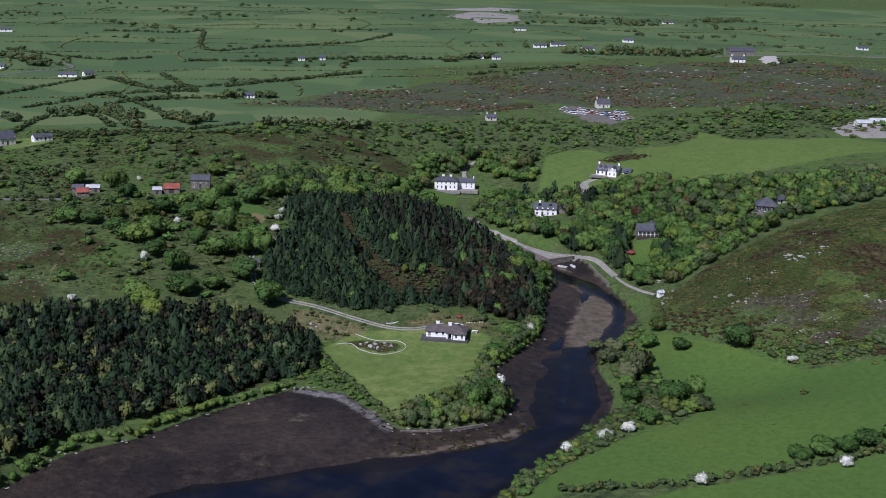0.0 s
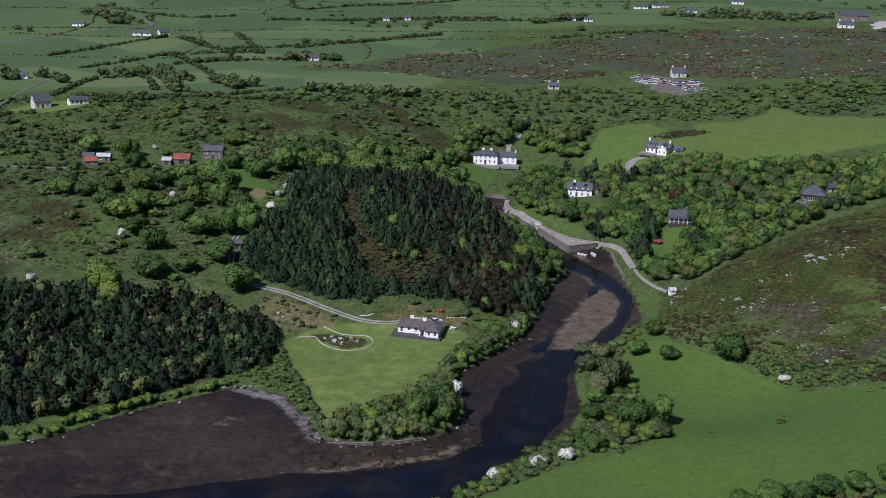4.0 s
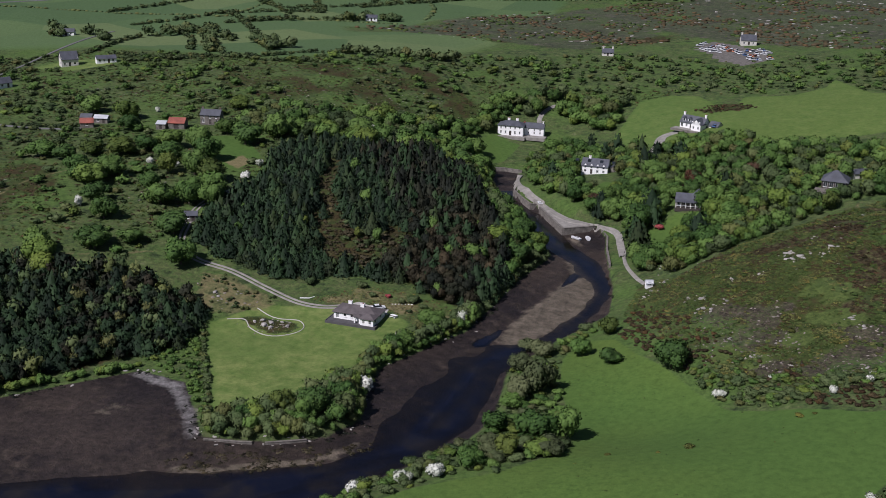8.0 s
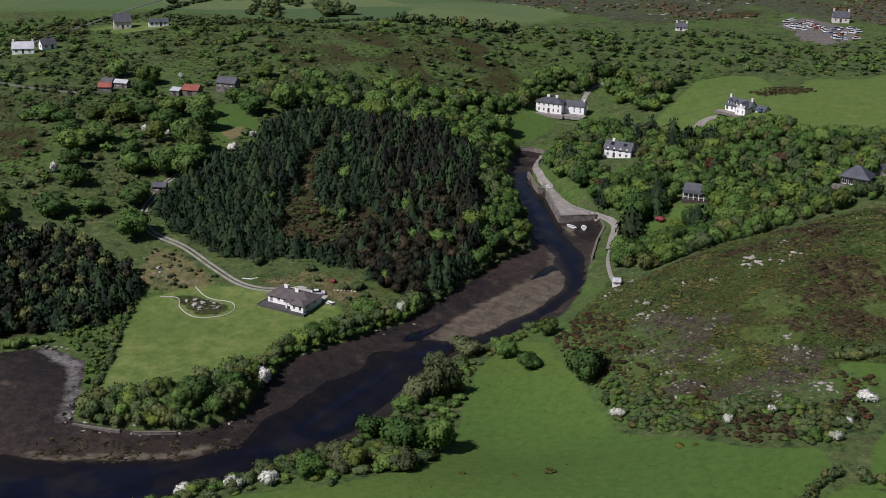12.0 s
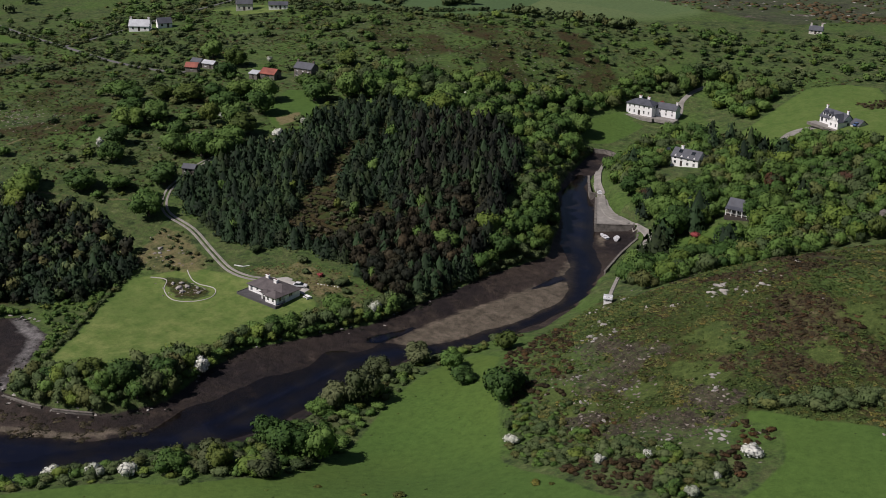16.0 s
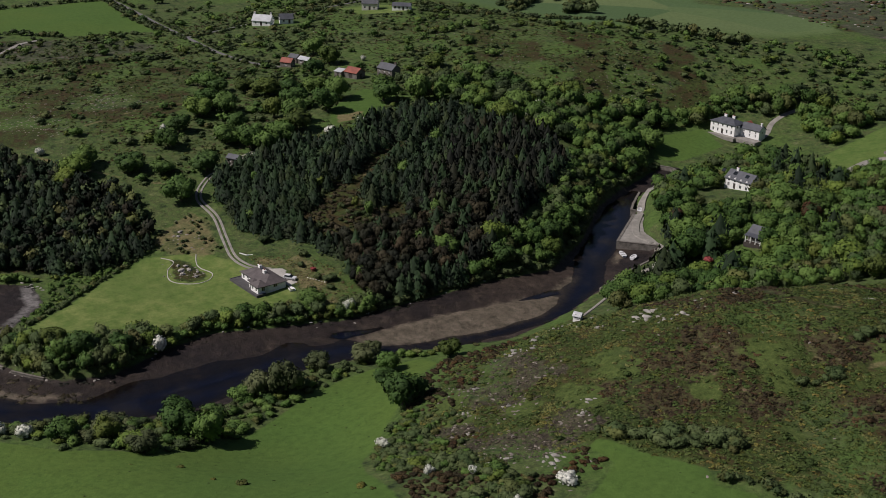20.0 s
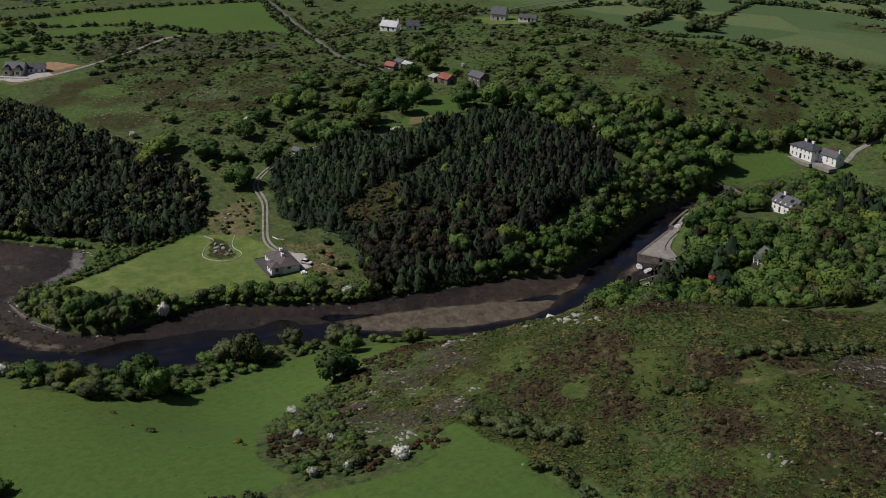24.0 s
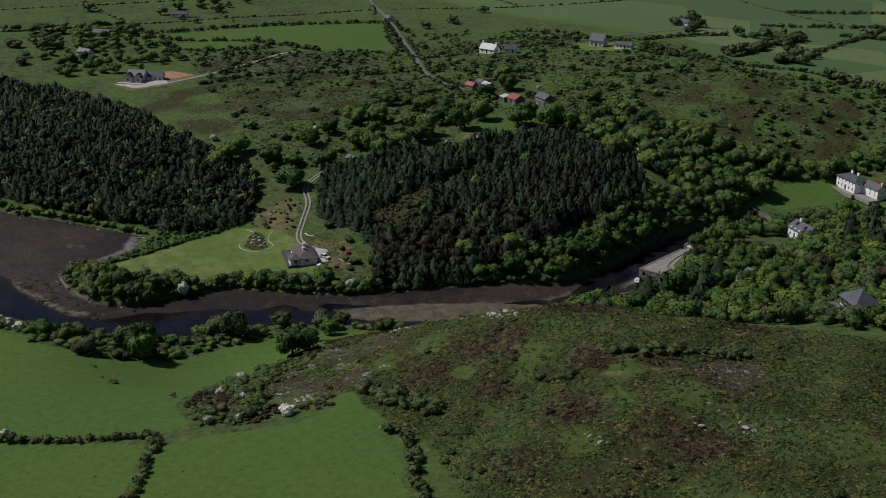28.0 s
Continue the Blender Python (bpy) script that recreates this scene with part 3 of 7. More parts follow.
QUARRIES = [[(-32, 1770), (8, 1900), (73, 1860), (60, 1650), (15, 1610)], [(-60, 1990), (40, 2100), (110, 2110), (40, 1985)], [(206, 690), (224, 726), (250, 745), (258, 715), (232, 668), (212, 672)]]

LANE = [(-60, 520), (-80, 470), (-78, 446), (-74, 436), (-66, 429), (-52, 426.5), (-37, 420.5), (-25, 416), (-16, 416), (-10, 419)]
WEST_ROAD = [(-900, 700), (-560, 600), (-387, 567), (-311, 552), (-260, 542), (-218, 533), (-188, 533), (-172, 538)]
NORTH_ROAD = [(-258, 542), (-262, 590), (-269, 635), (-275, 672), (-279, 712), (-282, 760)]
NEW_ROAD = [(-250, 401), (-256, 416), (-268, 435), (-290, 461), (-300, 474), (-301, 484)]
MANOR_DRIVE = [(4, 650), (4, 660), (0, 671), (2, 684), (14, 700)]
FARM_ROAD = [(70, 644), (63, 638), (62, 622), (54, 606)]
EAST_ROAD = [(225, 1150), (330, 1190), (600, 1260)]
LAWN_EDGE = [(-18, 334), (-27, 356), (-39, 379), (-46, 394), (-52, 384), (-52, 368), (-37, 360), (-25, 345)]
MAIN_ROAD = [(-480, 800), (-396, 884), (-358, 965), (-326, 1018), (-353, 1068)]


# ---- mesh helpers ----
class Shape:
    """Collects faces of one mesh."""

    def __init__(self):
        self.v, self.f = [], []

    def add(self, verts, faces):
        k = len(self.v)
        self.v += [tuple(p) for p in verts]
        self.f += [tuple(k + i for i in f) for f in faces]
        return self

    def box(self, x0, x1, y0, y1, z0, z1):
        return self.add([(x, y, z) for z in (z0, z1) for x, y in ((x0, y0), (x1, y0), (x1, y1), (x0, y1))],
                        [(3, 2, 1, 0), (4, 5, 6, 7), (0, 1, 5, 4), (1, 2, 6, 5), (2, 3, 7, 6), (3, 0, 4, 7)])

    def loft(self, rings):
        """Closed rings of equal count, capped at both ends."""
        n, k = len(rings[0]), len(self.v)
        for r in rings:
            self.v += [tuple(p) for p in r]
        for j in range(len(rings) - 1):
            for i in range(n):
                a, b = k + j * n + i, k + j * n + (i + 1) % n
                self.f.append((a, b, b + n, a + n))
        self.f.append(tuple(k + i for i in reversed(range(n))))
        self.f.append(tuple(k + (len(rings) - 1) * n + i for i in range(n)))
        return self

    def mesh(self, name, mat, smooth=False):
        me = bpy.data.meshes.new(name)
        me.from_pydata(self.v, [], self.f)
        me.materials.append(mat)
        if smooth:
            me.polygons.foreach_set("use_smooth", [True] * len(me.polygons))
        me.update()
        return me


def part(name, shape, mat, parent, label="", m=None, smooth=False):
    me = shape if isinstance(shape, bpy.types.Mesh) else shape.mesh(name, mat, smooth)
    ob = new(name, me)
    ob.parent = parent
    if m is not None:
        ob.matrix_basis = m
    if label:
        ob["label"] = label
    return ob


def tri_mesh(name, verts, tris, mat, tone=None, smooth=True, normals=None):
    """A mesh from arrays of triangles; tone is one value a vertex, normals soften foliage."""
    me = bpy.data.meshes.new(name)
    me.vertices.add(len(verts))
    me.vertices.foreach_set("co", np.asarray(verts, np.float32).ravel())
    me.loops.add(tris.size)
    me.loops.foreach_set("vertex_index", np.asarray(tris, np.int32).ravel())
    me.polygons.add(len(tris))
    me.polygons.foreach_set("loop_start", np.arange(0, tris.size, 3, dtype=np.int32))
    me.polygons.foreach_set("use_smooth", np.full(len(tris), smooth))
    if tone is not None:
        a = me.attributes.new("tone", "FLOAT", "POINT")
        a.data.foreach_set("value", np.asarray(tone, np.float32))
    if normals is not None:
        a = me.attributes.new("custom_normal", "FLOAT_VECTOR", "POINT")
        a.data.foreach_set("vector", np.asarray(normals, np.float32).ravel())
    me.materials.append(mat)
    me.update(calc_edges=True)
    return me


# ---- the ground, one sheet to the horizon ----
def axis(lo, hi, core0, core1, step, grow=1.09):
    a = list(np.arange(core0, core1, step))
    s, v = step, core1
    while v < hi:
        a.append(v)
        s *= grow
        v += s
    a.append(hi)
    s, v = step, core0
    while v > lo:
        s *= grow
        v -= s
        a.insert(0, max(v, lo))
    return np.unique(np.array(a, float))


GX, GY = axis(-4200, 4200, -290, 250, 1.7), axis(-2500, 4800, 262, 700, 1.7)
gx, gy = np.meshgrid(GX, GY)
gx, gy = gx.ravel(), gy.ravel()
gz = height(gx, gy)
nx, ny = len(GX), len(GY)
ia = (np.arange(ny - 1)[:, None] * nx + np.arange(nx - 1)[None, :]).ravel()
quads = np.stack([ia, ia + 1, ia + 1 + nx, ia + nx], 1)
me = bpy.data.meshes.new("ground")
me.vertices.add(len(gx))
me.vertices.foreach_set("co", np.stack([gx, gy, gz], 1).astype(np.float32).ravel())
me.loops.add(quads.size)
me.loops.foreach_set("vertex_index", quads.astype(np.int32).ravel())
me.polygons.add(len(quads))
me.polygons.foreach_set("loop_start", np.arange(0, quads.size, 4, dtype=np.int32))
me.polygons.foreach_set("use_smooth", np.ones(len(quads), bool))


def weight(poly, edge=3.0):
    return np.clip(0.5 - sdist(poly, gx, gy) / edge, 0, 1)


def most(polys, edge=3.0):
    w = np.zeros(gx.shape)
    for p in polys:
        w = np.maximum(w, weight(p, edge))
    return w


shore_d = sdist(SHORE, gx, gy)
w_far = weight(FAR_FIELDS, 30)
w_mown = np.maximum(most([LAWN, PLOT], 2.0), weight(FIELD_E, 4) * 0.45)
w_grass = np.maximum(most([LAWN, FIELD_A, FIELD_B, FIELD_C, FIELD_E, MANOR_LAWN, LODGE_LAWN, COTTAGE_LAWN, BIG_FIELD, STRIP_FIELD, PADDOCK, PLOT], 2.5), w_far * 0.95)

w_heath = np.maximum(np.maximum(most([HILL, HEATH_FAR, MARSH], 12) * np.clip(0.75 + wobble(gx, gy, 14) * 0.5, 0, 1), most([HEATH_WEST, HEATH_NORTH], 14) * np.clip(0.5 + wobble(gx, gy, 11) * 0.6, 0, 1)), most([KNOLL, PLANTATION], 6) * 0.7)
e_heath = np.clip(1.3 - np.hypot((gx - 89) / 13, (gy - 679) / 9) + 0.3 * wobble(gx, gy, 4), 0, 1)
w_grass *= 1 - e_heath
w_heath = np.maximum(w_heath, e_heath)
w_grass *= 1 - np.clip(0.5 - (sdist(HEATH_FAR, gx, gy) + 30 * wobble(gx, gy, 26)) / 30, 0, 1)
w_moor = np.clip(0.5 - (np.minimum(sdist(HEATH_FAR, gx, gy), sdist(MARSH, gx, gy) * 3) + 30 * wobble(gx, gy, 26) + 12 * wobble(gx, gy, 9)) / 24, 0, 1)
w_grass *= 1 - weight(ROCK_BED, 1.0)
w_heath = np.maximum(w_heath, weight(ROCK_BED, 1.0) * 0.7)
w_dry = np.maximum(np.maximum(most([GARDEN], 4) * 0.55, weight(ROUGH_BANK, 5) * (0.5 + 0.3 * wobble(gx, gy, 5))), most([PADDOCK_PATCH, NEW_YARD], 3) * 0.8)
for line in (TRACK_WEST, BROWN_TRACK, *HILL_PATHS):
    w_dry = np.maximum(w_dry, np.clip(1.4 - ldist(line, gx, gy) / 1.3, 0, 1) * (0.5 + 0.25 * wobble(gx, gy, 6)))
w_dry = np.maximum(w_dry, np.clip(1.4 - ldist(RIDE, gx, gy) / 2.2, 0, 1) * (0.42 + 0.2 * wobble(gx, gy, 4)))
w_mud = np.clip(0.5 - shore_d / 2.5, 0, 1)
w_sand = np.maximum(weight(SANDBANK, 10), weight(BAY_SAND, 14) * 0.6)
water_d = sdist(WATER, gx, gy)
w_sand = np.maximum(w_sand, np.exp(-((water_d - 1.2) / 2.6) ** 2) * np.exp(-(np.hypot(gx - 2, gy - 321) / 30) ** 2) * (0.75 + 0.5 * wobble(gx, gy, 1.7)))
w_sand = np.maximum(w_sand, np.exp(-((water_d - 2) / 3) ** 2) * (0.25 + 0.35 * wobble(gx, gy, 9)) * (gy > 330))
w_shingle = most([BAY_SHINGLE], 7) * 0.72
one = np.ones(gx.shape)
def patches(spots, x, y, size=3.1):
    """How deep a place lies in ragged round patches: above 0 inside them."""
    d = np.full(np.shape(x), -9.0)
    for a, b, r in spots:
        d = np.maximum(d, 1.0 - np.hypot(x - a, (y - b) * 1.15) / r)
    return d + 0.4 * wobble(x + 17, y, size) + 0.22 * wobble(x, y + 31, size * 0.4)


w_lea = np.clip(0.3 + 1.1 * patches(HILL_GRASS, gx, gy), 0, 1)
w_burnt = np.clip(0.5 + 1.6 * patches(HILL_BURNT, gx, gy), 0, 1)
w_brown = np.clip(0.4 + 1.4 * patches(HILL_HEATHER, gx, gy), 0, 1)
w_dry = np.maximum(w_dry, np.clip(1.0 - ldist([(173.8, 410), (173.4, 420), (176, 428)], gx, gy) / 1.2, 0, 1) * 0.3)
for name, layers in (("hill", (w_burnt, w_brown, w_lea)), ("cover", (w_grass, w_heath, w_dry)), ("bed", (w_mud, w_sand, w_shingle)), ("more", (w_far, w_mown, w_moor))):
    a = me.attributes.new(name, "FLOAT_COLOR", "POINT")
    a.data.foreach_set("color", np.stack([*layers, one], 1).astype(np.float32).ravel())
me.materials.append(GROUND)
me.update(calc_edges=True)
ground = tagged(new("ground", me), "green pasture, heath and dark tidal mud of an inlet", "ground", kind="structure")

# the water lies level over the low parts of the bed
wet = (gz[quads] < -1.0).any(axis=1) & ((sdist(WATER, gx[quads[:, 0]], gy[quads[:, 0]]) < 12) | (ldist(SIDE_CHANNEL, gx[quads[:, 0]], gy[quads[:, 0]]) < 5))
tris = np.concatenate([quads[wet][:, [0, 1, 2]], quads[wet][:, [0, 2, 3]]])
used, index = np.unique(tris, return_inverse=True)
me = tri_mesh("water", np.stack([gx[used], gy[used], np.full(len(used), -1.0)], 1), index.reshape(-1, 3), WATER_M)
a = me.attributes.new("depth", "FLOAT", "POINT")
a.data.foreach_set("value", np.maximum(0, -1.0 - gz[used]).astype(np.float32))
tagged(new("water", me), "still dark blue tidal water of the channel", "water", kind="structure")


# ---- lanes and roads laid on the ground ----
def smooth_line(line, step=2.0):
    pts = []
    n = len(line)
    for i in range(n - 1):
        p0, p1, p2, p3 = (np.array(line[max(0, min(n - 1, i + k))], float) for k in (-1, 0, 1, 2))
        m = max(2, int(np.hypot(*(p2 - p1)) / step))
        for t in np.arange(m) / m:
            pts.append(0.5 * (2 * p1 + (p2 - p0) * t + (2 * p0 - 5 * p1 + 4 * p2 - p3) * t * t + (3 * p1 - p0 - 3 * p2 + p3) * t ** 3))
    pts.append(np.array(line[-1], float))
    return np.array(pts)


def strip(line, offsets, lift, step=2.0):
    """A ribbon along a line; offsets across it, lifts above the ground."""
    p = smooth_line(line, step)
    d = np.gradient(p, axis=0)
    d /= np.linalg.norm(d, axis=1)[:, None] + 1e-9
    side = np.stack([-d[:, 1], d[:, 0]], 1)
    s, k = Shape(), len(offsets)
    for o, h in zip(offsets, lift):
        q = p + side * o
        s.v += [(x, y, z + h) for x, y, z in zip(q[:, 0], q[:, 1], height(q[:, 0], q[:, 1]))]
    n = len(p)
    for j in range(k - 1):
        s.f += [(j * n + i, j * n + i + 1, (j + 1) * n + i + 1, (j + 1) * n + i) for i in range(n - 1)]
    return s


def road(name, line, width, label, step=2.0, lift=0.12, mat=None):
    mat = mat or ASPHALT
    w = width / 2
    s = strip(line, (w + 0.4, w, 0, -w, -w - 0.4), (-0.3, lift, lift + 0.04, lift, -0.3), step)
    return tagged(new(name, s.mesh(name, mat)), label, "road", kind="structure")


def patch(name, poly, mat, label, lift=0.12, step=0.9, ragged=0.6):
    """A thin spread of loose stuff on the ground inside an outline with a ragged edge."""
    p = np.array(poly, float)
    xs, ys = np.arange(p[:, 0].min() - 2, p[:, 0].max() + 2, step), np.arange(p[:, 1].min() - 2, p[:, 1].max() + 2, step)
    x, y = np.meshgrid(xs, ys)
    n, x, y = len(xs), x.ravel(), y.ravel()
    d = sdist(poly, x, y) + ragged * wobble(x, y, 1.6)
    k = (np.arange(len(ys) - 1)[:, None] * n + np.arange(n - 1)[None, :]).ravel()
    q = np.stack([k, k + 1, k + 1 + n, k + n], 1)
    q = q[(d[q] < 0).any(axis=1)]
    t = np.concatenate([q[:, [0, 1, 2]], q[:, [0, 2, 3]]])
    u, i = np.unique(t, return_inverse=True)
    z = height(x[u], y[u]) + np.where(d[u] < 0, lift, -0.3)
    return tagged(new(name, tri_mesh(name, np.stack([x[u], y[u], z], 1), i.reshape(-1, 3), mat)), label, "yard", kind="structure")


patch("yard_earth", EARTH_YARD, EARTH, "bare orange earth beside a new house", 0.2)
patch("yard_gravel", GRAVEL_YARD, PALE_GRAVEL, "pale gravel yard round a new house", 0.24)
YARD = plain("oily earth", (0.13, 0.12, 0.105), 0.95, vary=0.3)
patch("scrapyard", [(62, 826), (72, 848), (88, 832), (106, 812), (106, 794), (90, 780), (78, 792)], YARD, "oily earth scrapyard among heath", 0.3, 4, 3)
for poly in QUARRIES:
    patch("quarry_floor", poly, GRAVEL, "pale bare quarry ground in distant farmland", 0.6, 8, 5)
patch("yard_gravel", HOUSE_YARD, PALE_GRAVEL, "pale gravel yard behind the bungalow", 0.2)
track = tagged(new("lane"), "two-wheel gravel lane with a grassy middle", "lane", kind="structure")
for o in (-0.75, 0.75):
    part("wheel_track", strip(LANE, (o + 0.5, o + 0.34, o - 0.34, o - 0.5), (-0.2, 0.14, 0.14, -0.2)), GRAVEL, track)
road("quay_lane", QUAY_LANE, 2.3, "pale gravel lane down to the quay", 1.2, 0.55, GRAVEL)
road("shed_path", SHED_PATH, 1.0, "narrow gravel path to a boat shed", 1.2, 0.25, GRAVEL)
road("road_west", WEST_ROAD, 1.7, "narrow grey country road", 5, 0.2)
road("road_north", NORTH_ROAD, 1.7, "narrow grey country road", 5, 0.25)
road("road_new", NEW_ROAD, 2.6, "pale gravel drive across the bog", 4, 0.2, GRAVEL)
road("drive_manor", MANOR_DRIVE, 2.2, "gravel drive of the manor", mat=GRAVEL)
road("drive_farm", FARM_ROAD, 4.5, "pale concrete drive of the farmhouse", mat=GRAVEL)
road("road_main", MAIN_ROAD, 2.6, "grey main road across the far fields", 12, 0.4)
road("road_east", EAST_ROAD, 5.0, "grey road across the far fields", 12, 0.4)


# ---- plants ----
rng = np.random.default_rng(7)


def ico(sub=1):
    bm = bmesh.new()
    bmesh.ops.create_icosphere(bm, subdivisions=sub, radius=1)
    v = np.array([p.co[:] for p in bm.verts])
    f = np.array([[p.index for p in q.verts] for q in bm.faces])
    bm.free()
    return v, f


ICO1, ICO2 = ico(1), ico(2)


def unit(a):
    return a / (np.linalg.norm(a, axis=1)[:, None] + 1e-9)


def leaf_cards(points, normals, size, r, fine=False, lift=0.35, shade=None):
    """Small bent leaf sprays at points, facing roughly along normals; shade: the way in which the whole bough faces there."""
    n = len(points)
    nrm = unit(normals + r.normal(0, lift, (n, 3)))
    a = unit(np.cross(nrm, r.normal(0, 1, (n, 3))))
    b = np.cross(nrm, a)
    s = (size * r.uniform(0.5, 1.5, n))[:, None]
    soft = unit((unit(normals) if shade is None else shade) + nrm * 0.45)
    if fine:
        v = np.stack([points + a * s, points + b * s * 1.2 + nrm * s * 0.5, points - a * s * 0.9 - b * s * 0.4], 1).reshape(-1, 3)
        return v, np.arange(n)[:, None] * 3 + [0, 1, 2], np.repeat(soft, 3, 0)
    p = [points + a * s, points + b * s * 0.8 + nrm * s * 0.25, points - a * s * 0.9, points - b * s * 0.8 + nrm * s * 0.2]
    v = np.stack(p, 1).reshape(-1, 3)
    k = np.arange(n)[:, None] * 4
    t = np.concatenate([k + [0, 1, 2], k + [0, 2, 3]], 0)
    return v, t, np.repeat(soft, 4, 0)


def join(parts):
    v, t, n, k = [], [], [], 0
    for a, b, c in parts:
        v.append(a)
        t.append(b + k)
        n.append(c)
        k += len(a)
    return np.concatenate(v), np.concatenate(t), np.concatenate(n)


def sphere_dirs(n, r):
    return unit(r.normal(0, 1, (n, 3)))


def crown(seed, lumps, cards, size, flat=0.8, base=0.15, fine=False, heart=ICO2):
    """A crown of about unit radius that stands on z = 0 and reaches about 1.65: uneven boughs of foliage, covered in leaf sprays."""
    r = np.random.default_rng(seed)
    mid = np.array([0, 0, base + 0.55 * flat])
    cores = [(np.array([0, 0, base + 0.8 * flat]), 0.66)]
    for i in range(lumps):
        a, z = 6.283 * i / lumps * 2.4 + r.uniform(-0.5, 0.5), r.uniform(-0.4, 0.75)
        q = 0.56 * math.sqrt(1 - z * z) * r.uniform(0.8, 1.25)
        cores.append((np.array([q * math.cos(a), q * math.sin(a), base + (0.8 + 0.55 * z) * flat]), r.uniform(0.26, 0.46)))
    out = []
    for i, (c, s) in enumerate(cores):
        v, f = heart if i == 0 else ICO1 if fine else ICO2
        out.append((v * s * [1, 1, flat] * r.uniform(0.74, 1.0, (len(v), 1)) + c, f, v))
    share = np.array([s * s for c, s in cores])
    pts, nrm = [], []
    for (c, s), k in zip(cores, np.maximum(2, share / share.sum() * cards * 1.5).astype(int)):
        d = sphere_dirs(k, r)
        p = c + d * s * [1, 1, flat] * r.uniform(0.9, 1.22, (k, 1))
        free = np.all([np.linalg.norm((p - c2) / [1, 1, flat], axis=1) > s2 * 0.85 for c2, s2 in cores], axis=0)
        free &= p[:, 2] > 0.08
        pts.append(p[free])
        nrm.append(d[free] + [0, 0, 0.25])
    pts, nrm = np.concatenate(pts), np.concatenate(nrm)
    out.append(leaf_cards(pts, nrm, size, r, fine, 0.5, unit(unit(nrm) * 0.8 + unit(pts - mid) * 0.5)))
    return join(out)


def bush(seed, cards=26, size=0.26, lumps=2, fine=False, heart=ICO2):
    return crown(seed, lumps, cards, size, 0.62, 0.12, fine, heart)


def tuft(seed, blades=20):
    """A low fuzzy clump of twigs without a heart, of unit radius and about unit height."""
    r = np.random.default_rng(seed)
    d = sphere_dirs(blades, r)
    d[:, 2] = np.abs(d[:, 2])
    return leaf_cards(d * r.uniform(0.3, 0.95, (blades, 1)) * [1, 1, 0.7], d + [0, 0, 0.6], 0.3, r, True, 0.3)


def conifer(seed, cards, rings=4, blunt=0.75):
    """A spruce of unit height and about 0.25 radius: an uneven cone clad in drooping sprays."""
    r = np.random.default_rng(seed)
    out, v, t, n0 = [], [], [], []
    n = 7
    lean = r.normal(0, 0.02, 2)
    for i in range(rings):
        f = i / rings
        for j in range(n):
            q = 0.2 * (1 - f) ** blunt * r.uniform(0.7, 1.1)
            a = 6.283 * (j + r.uniform(-0.2, 0.2)) / n
            v.append((q * math.cos(a) + lean[0] * f, q * math.sin(a) + lean[1] * f, 0.06 + 0.86 * f + r.uniform(-0.03, 0.03)))
            n0.append((math.cos(a), math.sin(a), 0.8))
    v.append((lean[0], lean[1], 0.97))
    n0.append((0, 0, 1))
    for i in range(rings - 1):
        for j in range(n):
            a, b = i * n + j, i * n + (j + 1) % n
            t += [(a, b, b + n), (a, b + n, a + n)]
    t += [((rings - 1) * n + j, (rings - 1) * n + (j + 1) % n, rings * n) for j in range(n)]
    out.append((np.array(v), np.array(t), unit(np.array(n0, float))))
    f = 1 - np.sqrt(r.uniform(0.004, 1, cards))
    a = r.uniform(0, 6.283, cards)
    q = (0.23 * (1 - f) ** blunt + 0.015) * r.uniform(0.8, 1.35, cards)
    d = np.stack([np.cos(a), np.sin(a), np.full(cards, 0.55)], 1)
    p = np.stack([q * np.cos(a) + lean[0] * f, q * np.sin(a) + lean[1] * f, 0.06 + 0.9 * f], 1)
    s, k, m = leaf_cards(p * [1, 1, 0.5], d, 0.042, r, True, 0.45, unit(d * [0.62, 0.62, 1.5]))
    out.append((s * [1, 1, 2.0], k, m))
    return join(out)


def trunk_shape(h, r0, limbs=0, seed=0):
    q = random.Random(seed)
    s = Shape()

    def tube(p, d, a, b):
        d = Vector(d)
        x = d.orthogonal().normalized()
        y = d.normalized().cross(x)
        s.loft([[Vector(p) + d * k + (x * math.cos(g) + y * math.sin(g)) * (a + (b - a) * k) for g in [6.283 * i / 6 for i in range(6)]] for k in (0, 0.5, 1)])
    tube((0, 0, -0.4), (0, 0, h + 0.4), r0, r0 * 0.5)
    for i in range(limbs):
        g = 6.283 * (i + q.random() * 0.5) / limbs
        tube((0, 0, h * (0.6 + 0.3 * q.random())), (math.cos(g) * h * 0.5, math.sin(g) * h * 0.5, h * 0.45), r0 * 0.5, r0 * 0.18)
    return s


TREES = [crown(i, 9, 760, 0.066, 0.8) for i in range(7)]
TREES_FAR = [crown(20 + i, 5, 230, 0.09, 0.75, fine=True) for i in range(9)]
TREES_SMALL = [crown(120 + i, 3, 62, 0.17, 0.75, fine=True, heart=ICO1) for i in range(8)]
BUSHES = [bush(40 + i, 170, 0.11, 4) for i in range(5)]
BUSHES_FAR = [bush(60 + i, 34, 0.22, 2, True, ICO1) for i in range(6)]
FIRS = [conifer(80 + i, 120, 4, (0.62, 0.5, 0.78)[i % 3]) for i in range(7)]
FIRS_FAR = [conifer(90 + i, 50, 3) for i in range(4)]
HEDGE_BITS = [(v * np.random.default_rng(300 + i).uniform(0.7, 1.2, (len(v), 1)) * [1, 1, 0.8] + [0, 0, 0.5], f) for i, (v, f) in enumerate([ICO1] * 5)]
TUFTS = [tuft(200 + i) for i in range(6)]


